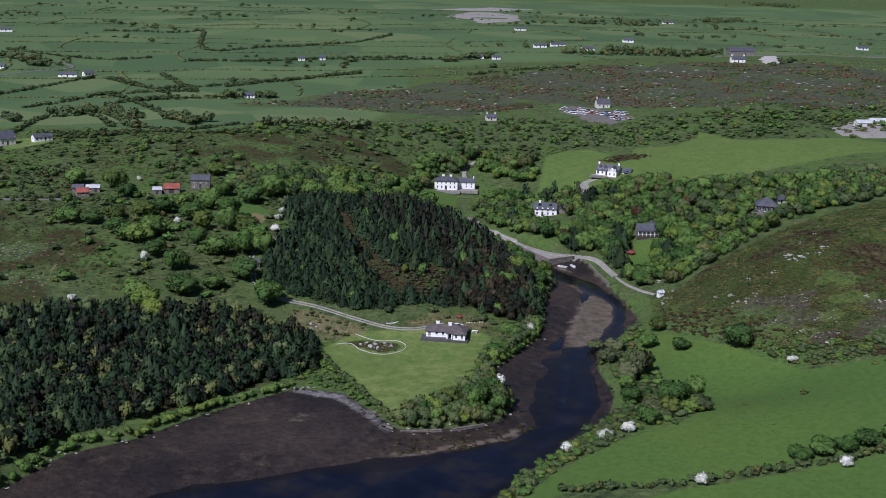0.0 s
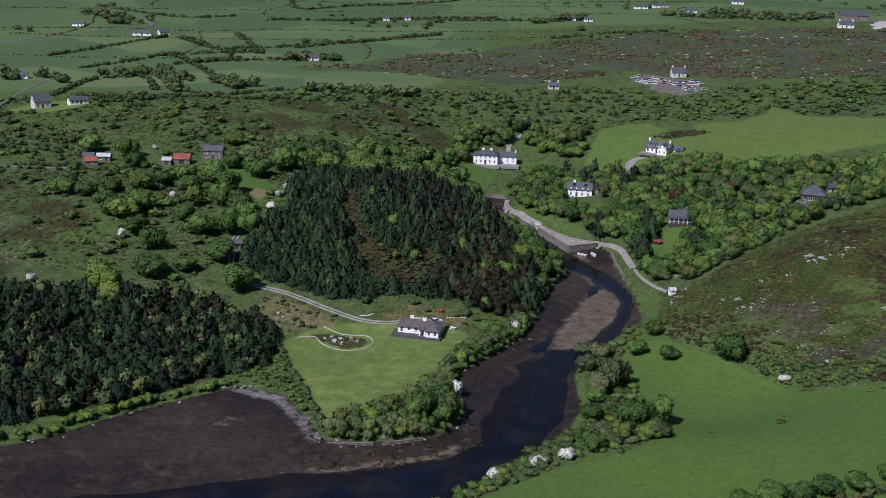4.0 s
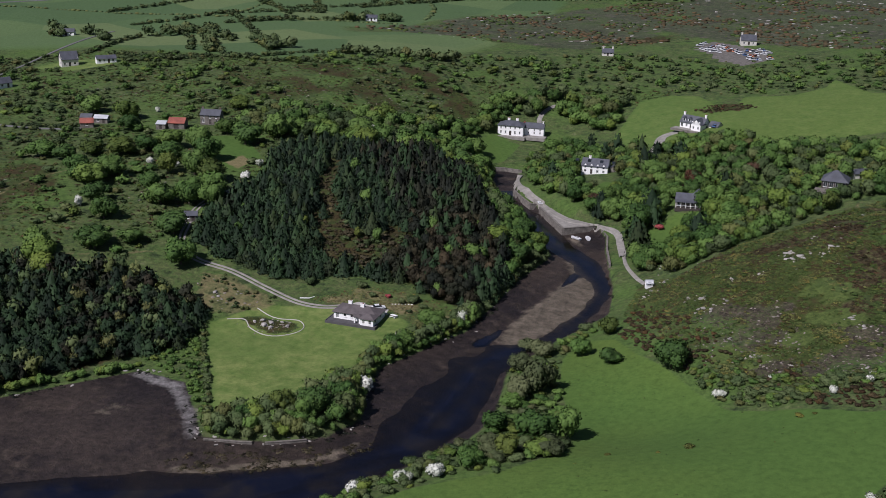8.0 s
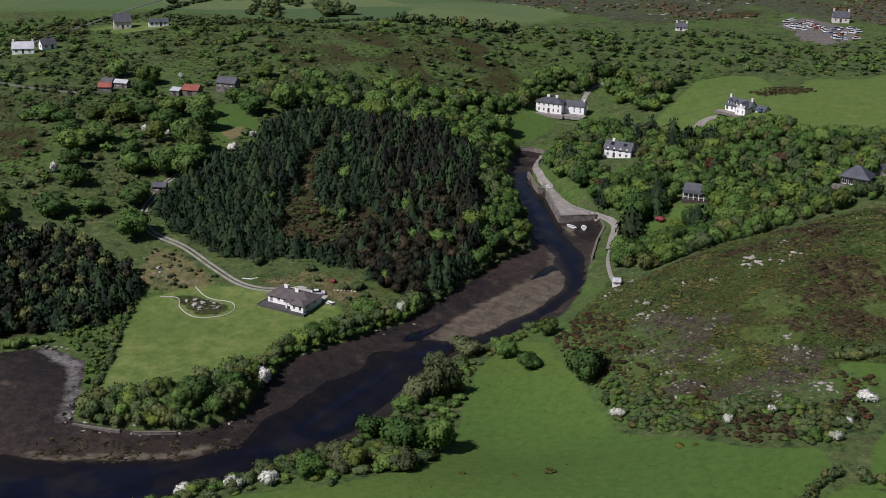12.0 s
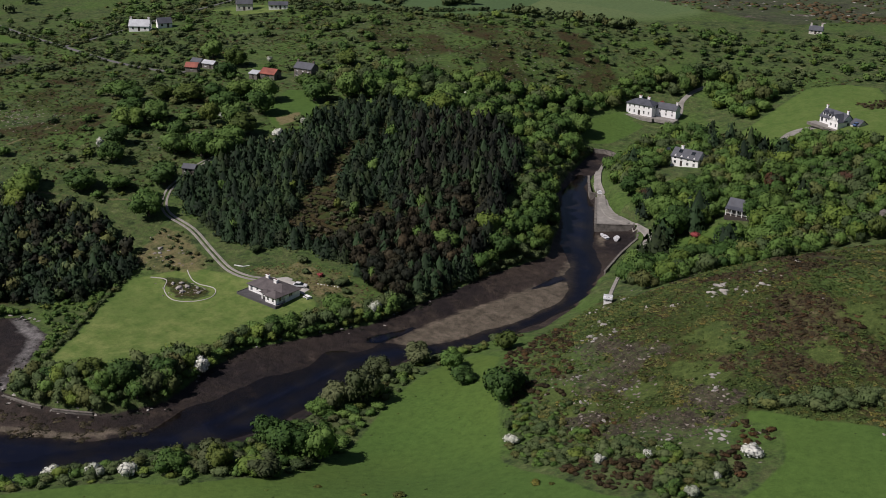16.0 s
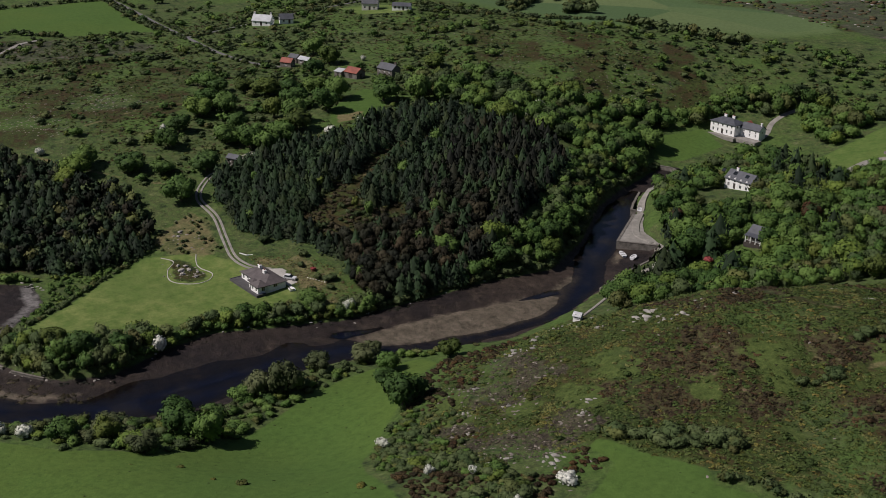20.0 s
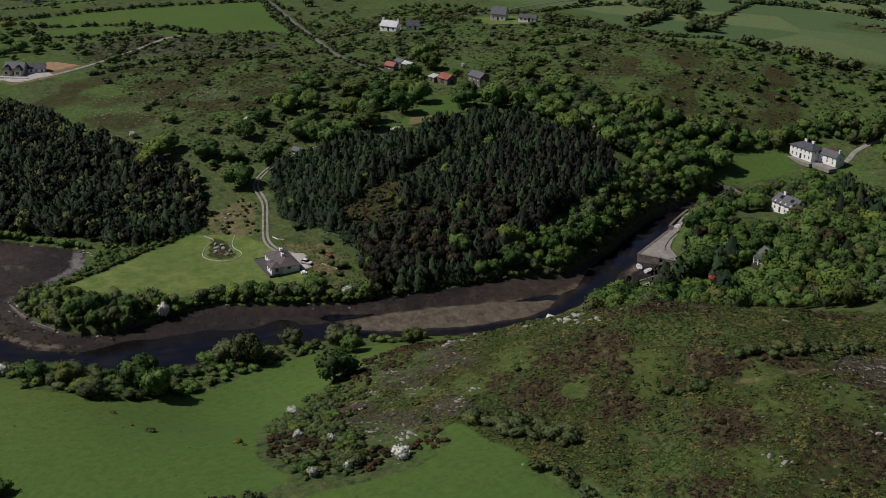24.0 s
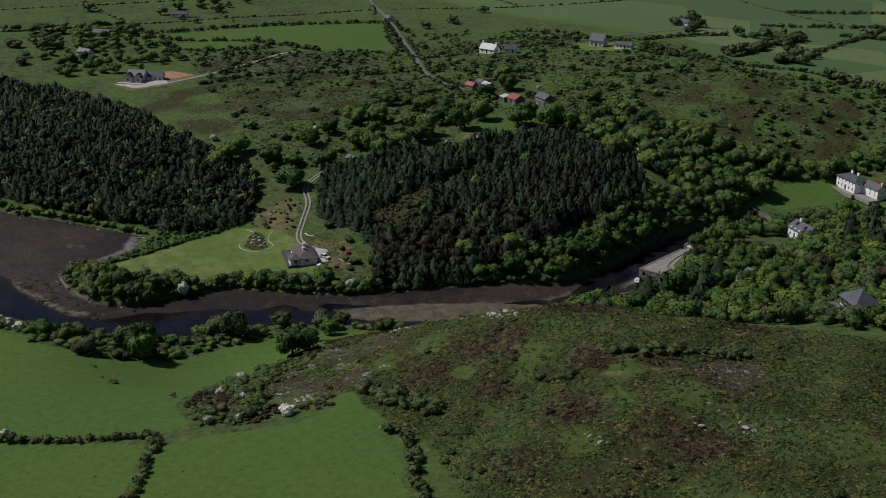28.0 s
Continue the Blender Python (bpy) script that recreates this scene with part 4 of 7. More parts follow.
def stuff(name, templates, places, mat, label, category, smooth=True):
    """One joined object of many plants; places are rows of x, y, z, radius, height, turn, tone."""
    if not len(places):
        return None
    v, t, o, w, k = [], [], [], [], 0
    for i, (x, y, z, r, h, a, tone) in enumerate(places):
        tv, tt, *soft = templates[i % len(templates)]
        c, d = math.cos(a), math.sin(a)
        q = np.empty(tv.shape)
        q[:, 0], q[:, 1], q[:, 2] = (tv[:, 0] * c - tv[:, 1] * d) * r + x, (tv[:, 0] * d + tv[:, 1] * c) * r + y, tv[:, 2] * h + z
        v.append(q)
        t.append(tt + k)
        o.append(np.full(len(tv), tone))
        for m in soft:
            w.append(np.stack([m[:, 0] * c - m[:, 1] * d, m[:, 0] * d + m[:, 1] * c, m[:, 2]], 1))
        k += len(tv)
    me = tri_mesh(name, np.concatenate(v), np.concatenate(t), mat, np.concatenate(o), smooth, np.concatenate(w) if w else None)
    return tagged(new(name, me), label, category, kind="stuff")


KEEP_CLEAR = [(45, 578, 8), (37, 578, 7), (83, 536, 7), (131, 536, 7), (10, 640, 7), (3, 648, 8), (-120, 551, 6)]  # x, y, radius of what must stay free of plants
CLEAR_LINES = [(LANE, 2.6), (QUAY_LANE, 3.6), (SHED_PATH, 2.2), (WEST_ROAD, 3.5), (NORTH_ROAD, 3.5), (NEW_ROAD, 3.0), (MANOR_DRIVE, 3.0), (FARM_ROAD, 3.5)]
CLEAR_OUTLINES = [LAWN, FIELD_A, FIELD_B, FIELD_E, MANOR_LAWN, LODGE_LAWN, COTTAGE_LAWN, PADDOCK, PLOT, BIG_FIELD, STRIP_FIELD]


def clear(x, y, shore=1.5, fields=True):
    ok = sdist(SHORE, x, y) > shore
    for a, b, r in KEEP_CLEAR:
        ok &= (x - a) ** 2 + (y - b) ** 2 > r * r
    for line, w in CLEAR_LINES:
        ok &= ldist(line, x, y) > w
    if fields:
        for p in CLEAR_OUTLINES:
            ok &= sdist(p, x, y) > 0.3
    return ok


def scatter(poly, spacing, shore=1.5, fields=True, keep=1.0):
    """Jittered places inside an outline."""
    p = np.array(poly, float)
    xs, ys = np.arange(p[:, 0].min(), p[:, 0].max(), spacing), np.arange(p[:, 1].min(), p[:, 1].max(), spacing)
    x, y = np.meshgrid(xs, ys)
    x = x.ravel() + rng.uniform(-0.45, 0.45, x.size) * spacing
    y = y.ravel() + rng.uniform(-0.45, 0.45, y.size) * spacing
    ok = (sdist(poly, x, y) < 0) & (rng.uniform(0, 1, x.size) < keep)
    x, y = x[ok], y[ok]
    ok = clear(x, y, shore, fields)
    return x[ok], y[ok]


def rows(x, y, r0, r1, h0, h1, sink=0.15):
    """Places with sizes; heights follow radii."""
    n = len(x)
    k = rng.uniform(0, 1, n)
    r = r0 + (r1 - r0) * k
    h = (h0 + (h1 - h0) * k) * rng.uniform(0.85, 1.15, n)
    return np.stack([x, y, height(x, y) - sink, r, h, rng.uniform(0, 6.28, n), rng.uniform(0, 1, n)], 1) if n else np.zeros((0, 7))


def thing_plants(name, templates, places, mat, label, category, group, trunk=None):
    """Plants that one could count: each is a thing with its trunk and crown."""
    meshes = [tri_mesh(name + "_crown", v, t, mat, np.full(len(v), 0.3), True, w) for v, t, w in templates]
    stem = trunk.mesh(name + "_trunk", BARK) if trunk else None
    for i, (x, y, z, r, h, a, tone) in enumerate(places):
        ob = tagged(new(name), label, category, group)
        ob.matrix_basis = Matrix.Translation((x, y, z)) @ Matrix.Rotation(a, 4, "Z")
        ob.scale = (r, r, h)
        part("crown", meshes[i % len(meshes)], mat, ob)
        if stem:
            part("trunk", stem, BARK, ob)


# ---- buildings ----
def wall_shape(length, top, holes, thick=0.3, deep=1.5, gable=0.0):
    """A wall along x with its outer face at y = 0; holes are (centre, bottom, width, height). It reaches deep below the ground."""
    xs = sorted({-length / 2, length / 2, *[c - w / 2 for c, b, w, h in holes], *[c + w / 2 for c, b, w, h in holes]})
    zs = sorted({-deep, top, *[b for c, b, w, h in holes], *[b + h for c, b, w, h in holes]})
    s = Shape()
    for x0, x1 in zip(xs, xs[1:]):
        for z0, z1 in zip(zs, zs[1:]):
            mx, mz = (x0 + x1) / 2, (z0 + z1) / 2
            if not any(abs(mx - c) < w / 2 and b < mz < b + h for c, b, w, h in holes):
                s.box(x0, x1, 0, thick, z0, z1)
    if gable:
        p = [(-length / 2, top), (length / 2, top), (0, top + gable)]
        s.add([(x, y, z) for y in (0, thick) for x, z in p], [(0, 1, 2), (5, 4, 3), (0, 3, 4, 1), (1, 4, 5, 2), (2, 5, 3, 0)])
    return s


def gable_roof(length, depth, top, rise, over=0.35, thick=0.18):
    a, b = depth / 2 + over, top - over * rise / (depth / 2)
    sec = [(-a, b), (0, top + rise), (a, b), (a, b + thick), (0, top + rise + thick), (-a, b + thick)]
    x = length / 2 + 0.2
    v = [(s * x, y, z) for s in (-1, 1) for y, z in sec]
    return Shape().add(v, [(0, 1, 4, 5), (1, 2, 3, 4), (11, 10, 7, 6), (10, 9, 8, 7), (5, 4, 10, 11), (4, 3, 9, 10), (1, 0, 6, 7), (2, 1, 7, 8), (0, 5, 11, 6), (3, 2, 8, 9)])


def hip_roof(length, depth, top, rise, over=0.45, thick=0.16):
    a, b = length / 2 + over, depth / 2 + over
    r = max(0.05, a - b)
    lo = [(-a, -b), (a, -b), (a, b), (-a, b)]
    v = [(x, y, top - 0.1) for x, y in lo] + [(x, y, top - 0.1 + thick) for x, y in lo] + [(-r, 0, top + rise), (r, 0, top + rise)]
    return Shape().add(v, [(3, 2, 1, 0), (0, 1, 5, 4), (1, 2, 6, 5), (2, 3, 7, 6), (3, 0, 4, 7), (4, 5, 9, 8), (5, 6, 9), (6, 7, 8, 9), (7, 4, 8)])


def add_window(house, m, c, b, w, h, bars=1, frame=None):
    fr = Shape()
    t = 0.09
    for x0, x1, z0, z1 in ((-w / 2, w / 2, 0, t), (-w / 2, w / 2, h - t, h), (-w / 2, -w / 2 + t, t, h - t), (w / 2 - t, w / 2, t, h - t)):
        fr.box(x0, x1, 0.06, 0.16, z0, z1)
    for i in range(bars):
        x = -w / 2 + w * (i + 1) / (bars + 1)
        fr.box(x - 0.03, x + 0.03, 0.07, 0.15, t, h - t)
    win = part("window", fr, frame or FRAME, house, m=m @ Matrix.Translation((c, 0, b)))
    part("pane", Shape().box(-w / 2 + t, w / 2 - t, 0.1, 0.12, t, h - t), GLASS, win, "dark glass")
    part("sill", Shape().box(-w / 2 - 0.08, w / 2 + 0.08, -0.1, 0.1, -0.1, -0.003), frame or FRAME, win)
    return win


def add_door(house, m, c, b, w, h, mat):
    d = part("door", Shape().box(-w / 2 + 0.003, w / 2 - 0.003, 0.08, 0.16, 0.0, h - 0.003), mat, house, m=m @ Matrix.Translation((c, 0, b)))
    part("handle", Shape().box(w / 2 - 0.22, w / 2 - 0.1, 0.03, 0.08, 1.0, 1.06), IRON, d)


def add_chimney(house, x, y, z0, z1, w, d, mat, pots=2):
    s = Shape().box(x - w / 2, x + w / 2, y - d / 2, y + d / 2, z0, z1).box(x - w / 2 - 0.08, x + w / 2 + 0.08, y - d / 2 - 0.08, y + d / 2 + 0.08, z1, z1 + 0.18)
    ch = part("chimney", s, mat, house)
    for i in range(pots):
        px = x + (i - (pots - 1) / 2) * w / max(pots, 1) * 0.8
        part("pot", Shape().loft([[(px + 0.13 * k * math.cos(a), y + 0.13 * k * math.sin(a), z) for a in [6.283 * j / 8 for j in range(8)]] for k, z in ((1, z1 + 0.18), (0.8, z1 + 0.55))]), RUST, ch)


def welded(me):
    """The same mesh with its touching corners joined into one piece."""
    bm = bmesh.new()
    bm.from_mesh(me)
    bmesh.ops.remove_doubles(bm, verts=bm.verts, dist=0.001)
    bm.to_mesh(me)
    bm.free()
    return me


def block(house, length, depth, top, rise, kind, walls, roofs, sides, origin=(0, 0), turn=0, doormat=None):
    """One wing of a house. sides: openings of front, right, back, left as (centre, bottom, width, height, kind)."""
    base = Matrix.Translation((*origin, 0)) @ Matrix.Rotation(radians(turn), 4, "Z")
    for i, (w, off) in enumerate(((length, depth), (depth - 0.6, length), (length, depth), (depth - 0.6, length))):
        m = base @ Matrix.Rotation(radians(90 * i), 4, "Z") @ Matrix.Translation((0, -off / 2, 0))
        holes = [o[:4] for o in sides[i]] if i < len(sides) else []
        gable = rise * (w / depth) if kind == "gable" and i % 2 else 0
        part("wall", welded(wall_shape(w, top, holes, gable=gable).mesh("wall", walls)), walls, house, m=m)
        for o in (sides[i] if i < len(sides) else []):
            if o[4] == "d":
                add_door(house, m, *o[:4], doormat or TIMBER)
            else:
                add_window(house, m, *o[:4], bars=1 if o[2] < 1.6 else 2)
    roof = gable_roof(length, depth, top, rise) if kind == "gable" else hip_roof(length, depth, top, rise)
    part("roof", roof, roofs, house, m=base)
    part("floor_slab", Shape().box(-length / 2 + 0.31, length / 2 - 0.31, -depth / 2 + 0.31, depth / 2 - 0.31, -0.3, 0.0), PAVING, house, m=base)
    return base


def spread(n, span, b, w, h, kind="w", shift=0.0):
    return [(shift - span / 2 + span * (i + 0.5) / n, b, w, h, kind) for i in range(n)]


def site(name, x, y, yaw, label, category="house", size=9, group="", lift=0.1):
    z = float(np.mean(height(np.array([x, x + 4, x - 4, x, x]), np.array([y, y, y, y + 4, y - 4])))) + lift
    ob = tagged(new(name), label, category, group)
    ob.matrix_basis = pose(x, y, z, 0, 0, yaw)
    KEEP_CLEAR.append((x, y, size))
    return ob


def bungalow():
    h = site("bungalow", -4.4, 412.8, -4, "white bungalow with a brown hip roof on a mown lawn", size=9)
    front = [(-5.7, 0.2, 0.9, 1.7, "w"), (-3.2, 0.8, 0.9, 1.2, "w"), (-1.0, 0.8, 0.9, 1.2, "w"), (1.6, 0.0, 1.0, 1.95, "d")]
    block(h, 13.8, 7.0, 2.1, 1.6, "hip", WHITE, TILE, [front, [(0, 0.9, 1.4, 1.0, "w")], spread(5, 12.5, 0.9, 1.1, 1.0), [(-1.5, 0.2, 1.4, 1.7, "w"), (1.8, 0.9, 1.0, 1.0, "w")]])
    block(h, 4.2, 3.6, 2.1, 1.1, "hip", WHITE, TILE, [[(-1.0, 0.5, 0.8, 1.5, "w"), (1.0, 0.5, 0.8, 1.5, "w")], [(0, 0.5, 1.2, 1.6, "w")], [], [(0, 0.5, 0.9, 1.5, "w")]], (4.8, -4.1))
    for x in (2.2, 0.6):
        part("porch_post", Shape().box(x - 0.2, x + 0.2, -5.2, -4.8, -0.5, 2.02), WHITE, h)
    part("porch_roof", hip_roof(2.6, 2.6, 2.1, 0.5, 0.2), TILE, h, m=pose(1.4, -4.1, 0.02))
    for x, y in ((-3.2, 0.7), (1.2, -0.3)):
        add_chimney(h, x, y, 2.7, 4.3, 1.15, 0.7, WHITE)
    part("terrace", Shape().box(-8.2, 7.6, -6.6, -3.53, -0.9, -0.04).box(-8.2, -6.73, -3.53, 2.6, -0.9, -0.04), PAVING, h, "dark paved terrace")
    for x0, x1, y0, y1 in ((-8.4, 7.8, -6.8, -6.6), (-8.4, -8.2, -6.6, 2.6), (7.6, 7.8, -6.6, -4.0)):
        part("parapet", Shape().box(x0, x1, y0, y1, -0.9, 0.1), PAVING, h)
    return h


def manor():
    h = site("manor_house", -9.5, 651.5, 0, "white two-storey country house with a slate hip roof", size=10)
    up, low = spread(5, 11.4, 3.1, 0.75, 1.2), spread(5, 11.4, 0.7, 0.8, 1.4)
    low[2] = (0, 0.0, 1.1, 2.2, "d")
    block(h, 12.2, 7.2, 4.6, 1.9, "hip", WHITE, SLATE, [up + low, spread(2, 6, 3.1, 0.8, 1.2), spread(4, 11, 3.1, 0.8, 1.2), spread(2, 6, 3.1, 0.8, 1.2)])
    block(h, 9.0, 5.0, 3.6, 1.8, "gable", WHITE, SLATE, [spread(3, 8.4, 2.0, 0.7, 0.9) + spread(3, 8.4, 0.6, 0.7, 1.0), [(0, 2.0, 0.8, 1.0, "w")], [], []], (10.7, 3.0), 3)
    block(h, 5.5, 4.2, 2.4, 1.6, "gable", CREAM, RUST, [spread(2, 5, 0.8, 0.8, 1.0)], (4.0, 8.0), 90)
    for x in (-1.6, 2.4):
        add_chimney(h, x, 0.5, 5.6, 7.3, 1.2, 0.7, WHITE, 3)
    add_chimney(h, 14.6, 3.0, 4.4, 6.3, 0.6, 0.6, WHITE, 1)
    part("terrace", Shape().box(-6.8, 7.5, -6.0, -3.63, -1.6, -0.1), GRAVEL, h, "pale gravel terrace with a retaining edge")
    part("yard", Shape().box(6.4, 17, -4.5, 0.3, -1.6, -0.15), GRAVEL, h)


def cottage():
    h = site("cottage", 40, 592.0, -2, "white cottage with dormer heads and four roof panels in grey slate", size=9)
    front = spread(4, 10.4, 2.45, 0.9, 0.9) + [(-3.9, 0.7, 1, 1.2, "w"), (-1.3, 0, 1, 2.1, "d"), (1.3, 0.7, 1, 1.2, "w"), (3.9, 0.7, 1, 1.2, "w")]
    block(h, 11.2, 6.6, 3.5, 2.5, "gable", WHITE, SLATE, [front, [(0, 0.8, 1, 1.1, "w"), (0, 2.3, 0.9, 1.0, "w")], [], []])
    for i in range(4):
        x = -3.9 + 2.6 * i
        part("dormer_head", Shape().add([(x - 0.75, -3.32, 3.36), (x + 0.75, -3.32, 3.36), (x, -3.32, 4.3), (x - 0.75, -2.2, 3.36), (x + 0.75, -2.2, 3.36), (x, -2.2, 4.3)], [(0, 1, 2), (5, 4, 3), (0, 3, 4, 1), (1, 4, 5, 2), (2, 5, 3, 0)]), WHITE, h)
        part("roof_panel", Shape().box(x - 0.7, x + 0.7, -0.7, 0.7, 0.0, 0.14), GLASS, h, "dark glass roof panel", m=Matrix.Translation((x, -1.35, 3.5 + 2.5 * (1 - 1.35 / 3.3) + 0.2)) @ Matrix.Rotation(math.atan2(2.5, 3.3), 4, "X"))
    add_chimney(h, -2.6, 0, 5.7, 6.9, 1.0, 0.7, WHITE)
    block(h, 3.5, 4.5, 2.4, 1.2, "gable", STONE, SLATE, [[(0, 0.7, 1, 1, "w")]], (7.5, 0.6), 90)


def farmhouse():
    h = site("farmhouse", 76.5, 646.5, -26, "white farmhouse with a slate roof, dormers and a front gable", size=13)
    block(h, 12.0, 6, 2.6, 2.7, "gable", WHITE, SLATE, [[(-5.0, 0.4, 1.2, 1.7, "w"), (-2.6, 0.7, 1.0, 1.3, "w"), (-0.4, 0, 1, 2.1, "d")], [(0, 0.8, 1.2, 1.2, "w")], spread(4, 12, 0.8, 1.1, 1.2), [(0, 0.8, 1.2, 1.2, "w")]])
    block(h, 4.6, 4.8, 2.8, 2.4, "gable", WHITE, SLATE, [[], [(-1.2, 0.7, 0.8, 1.2, "w"), (1.2, 0.7, 0.8, 1.2, "w"), (0, 3.1, 0.8, 1.0, "w")]], (3.6, -3.2), -90)
    for x in (-4.2, -1.4):
        d = part("dormer", Shape().box(x - 0.7, x + 0.7, -2.6, -0.6, 2.9, 4.3), WHITE, h)
        part("dormer_roof", Shape().add([(x - 0.9, -2.8, 4.2), (x + 0.9, -2.8, 4.2), (x, -2.8, 5.0), (x - 0.9, -0.2, 4.2), (x + 0.9, -0.2, 4.2), (x, -0.2, 5.0)], [(0, 1, 2), (5, 4, 3), (0, 3, 4, 1), (1, 4, 5, 2), (2, 5, 3, 0)]), SLATE, d)
        part("pane", Shape().box(x - 0.45, x + 0.45, -2.63, -2.6, 3.2, 4.1), GLASS, d, "dark glass")
    for x in (-5.5, 5.4):
        add_chimney(h, x, 0, 4.8, 6.4, 0.8, 0.6, WHITE)
    block(h, 4.5, 4.5, 2.3, 1.6, "gable", CREAM, SLATE, [[(0, 0, 2.0, 2.0, "d")]], (9.4, 2.2), 0)
    part("forecourt", Shape().box(-8, 6.5, -7.5, -3.03, -1.0, -0.06), GRAVEL, h, "pale concrete forecourt")
    part("garden_wall", Shape().box(-8, 6.5, -7.75, -7.5, -1.0, 0.1), STONE, h)


def lodge():
    h = site("lodge", 82.8, 542.6, 2, "dark stone lodge with a slate roof and a white-posted veranda", size=8)
    block(h, 9.6, 5.4, 2.6, 2.0, "gable", STONE, SLATE, [spread(4, 9, 0.5, 1.2, 1.7), [], [], []])
    block(h, 7, 4.8, 2.6, 1.9, "gable", STONE, SLATE, [spread(2, 6, 0.5, 1.2, 1.5)], (3.4, 4.8), 90)
    for i in range(6):
        x = -4.5 + i * 1.8
        part("veranda_post", Shape().box(x - 0.12, x + 0.12, -4.5, -4.3, -1.2, 2.25), FRAME, h)
    part("veranda_roof", Shape().add([(-4.9, -4.7, 2.15), (4.9, -4.7, 2.15), (4.9, -2.75, 2.62), (-4.9, -2.75, 2.62), (-4.9, -4.7, 2.27), (4.9, -4.7, 2.27), (4.9, -2.75, 2.74), (-4.9, -2.75, 2.74)], [(3, 2, 1, 0), (4, 5, 6, 7), (0, 1, 5, 4), (1, 2, 6, 5), (2, 3, 7, 6), (3, 0, 4, 7)]), SLATE, h)
    part("veranda_rail", Shape().box(-4.6, 4.6, -4.48, -4.4, 0.75, 0.85), FRAME, h)
    part("veranda_deck", Shape().box(-4.9, 4.9, -4.7, -2.73, -1.5, -0.05), TIMBER, h)


def hip_house():
    h = site("pavilion_house", 134.8, 541.5, -8, "low dark house under a tall slate pyramid roof with a deck", size=9)
    block(h, 9, 8, 2.7, 3.4, "hip", TIMBER, SLATE, [spread(4, 8.4, 0.4, 1.5, 1.9), spread(3, 7, 0.5, 1.4, 1.8), [], spread(2, 6, 0.6, 1.2, 1.4)])
    part("deck", Shape().box(-6.5, 5.5, -6.5, -4.03, -2.0, -0.1), STONE, h, "grey timber deck")
    g = site("outhouse", 143, 553, 30, "small cream outhouse with a slate roof", "outhouse", 5)
    block(g, 6, 4, 2.1, 1.2, "gable", CREAM, SLATE, [[(0, 0, 1, 2, "d")]])


def ruin():
    h = site("stone_house", -121.5, 559, 8, "grey stone two-storey farmhouse with a slate roof", size=8)
    block(h, 8.6, 5.4, 4.0, 1.9, "gable", STONE, SLATE, [spread(3, 8, 2.6, 0.8, 1.0) + [(-3, 0.7, 0.9, 1.3, "w"), (0, 0, 1, 2, "d"), (3, 0.7, 0.9, 1.3, "w")]])
    for x in (-3.8, 3.8):
        add_chimney(h, x, 0, 5.4, 6.6, 0.8, 0.6, STONE, 1)
    b = site("red_barn", -132.5, 549, 10, "stone barn under a rust-red corrugated iron roof", "barn", 8)
    block(b, 7.0, 5.6, 2.5, 1.7, "gable", STONE, RUST, [[(0, 0, 2.2, 2.3, "d")], [(0, 0.0, 1.4, 2.0, "d")]])
    c = site("lean_to", -138.6, 547, 10, "low outbuilding with a pale iron roof beside the red barn", "shed", 4)
    block(c, 4, 6, 2.2, 0.8, "gable", STONE, IRON, [[(0, 0, 1.2, 1.9, "d")]])


def plain_house(x, y, yaw, length, depth, top, rise, walls, roofs, label, name="house", category="house", chimneys=2, n=3, kind="gable", size=9):
    h = site(name, x, y, yaw, label, category, size)
    front = spread(n, length - 1, 0.8, 1.1, 1.2)
    if n > 1:
        front[n // 2] = (front[n // 2][0], 0, 1.1, 2.1, "d")
    if top > 4:
        front += spread(n, length - 1, 3.3, 1.0, 1.2)
    side = [(0, 0.8, 1.1, 1.2, "w")] + ([(0, 3.4, 1, 1.2, "w")] if top > 3.5 else [])
    block(h, length, depth, top, rise, kind, walls, roofs, [front, side, spread(n, length - 1, 0.8, 1.1, 1.2), side])
    for i in range(chimneys):
        cx = (length / 2 - 0.6) * (1 if i else -1)
        add_chimney(h, cx, 0, top + rise - 0.6, top + rise + 1.1, 0.9, 0.6, walls, 1)
    return h


def new_house():
    h = site("new_house", -262.5, 387, 58, "new pale grey house with twin front gables and a slate wing", size=13)
    front = spread(2, 8.6, 0.7, 1.6, 1.4) + [(0, 0, 1.2, 2.1, "d")]
    block(h, 9.4, 6.4, 2.9, 2.6, "gable", CREAM, SLATE, [front, [(0, 0.8, 1.2, 1.2, "w")], spread(3, 9, 0.8, 1.1, 1.2), []])
    for x in (-2.7, 2.7):
        block(h, 3.2, 3.4, 2.9, 1.9, "gable", CREAM, SLATE, [[], [(0, 0.6, 1.4, 1.5, "w"), (0, 3.2, 0.8, 0.9, "w")]], (x, -4.4), -90)
    block(h, 8.0, 5.2, 2.4, 2.2, "gable", WHITE, SLATE, [spread(3, 7.4, 0.8, 1.1, 1.2), [(0, 0, 2.0, 2.0, "d")]], (8.9, 3.4), 12)
    add_chimney(h, 4.0, 0.6, 4.6, 6.3, 0.8, 0.6, CREAM, 1)
    part("forecourt", Shape().box(-7.5, 9.0, -9.5, -6.2, -1.4, -0.08), PALE_GRAVEL, h, "pale concrete forecourt")
    part("retaining_wall", Shape().box(-7.6, 9.1, -9.8, -9.5, -1.6, 0.35), WHITE, h)


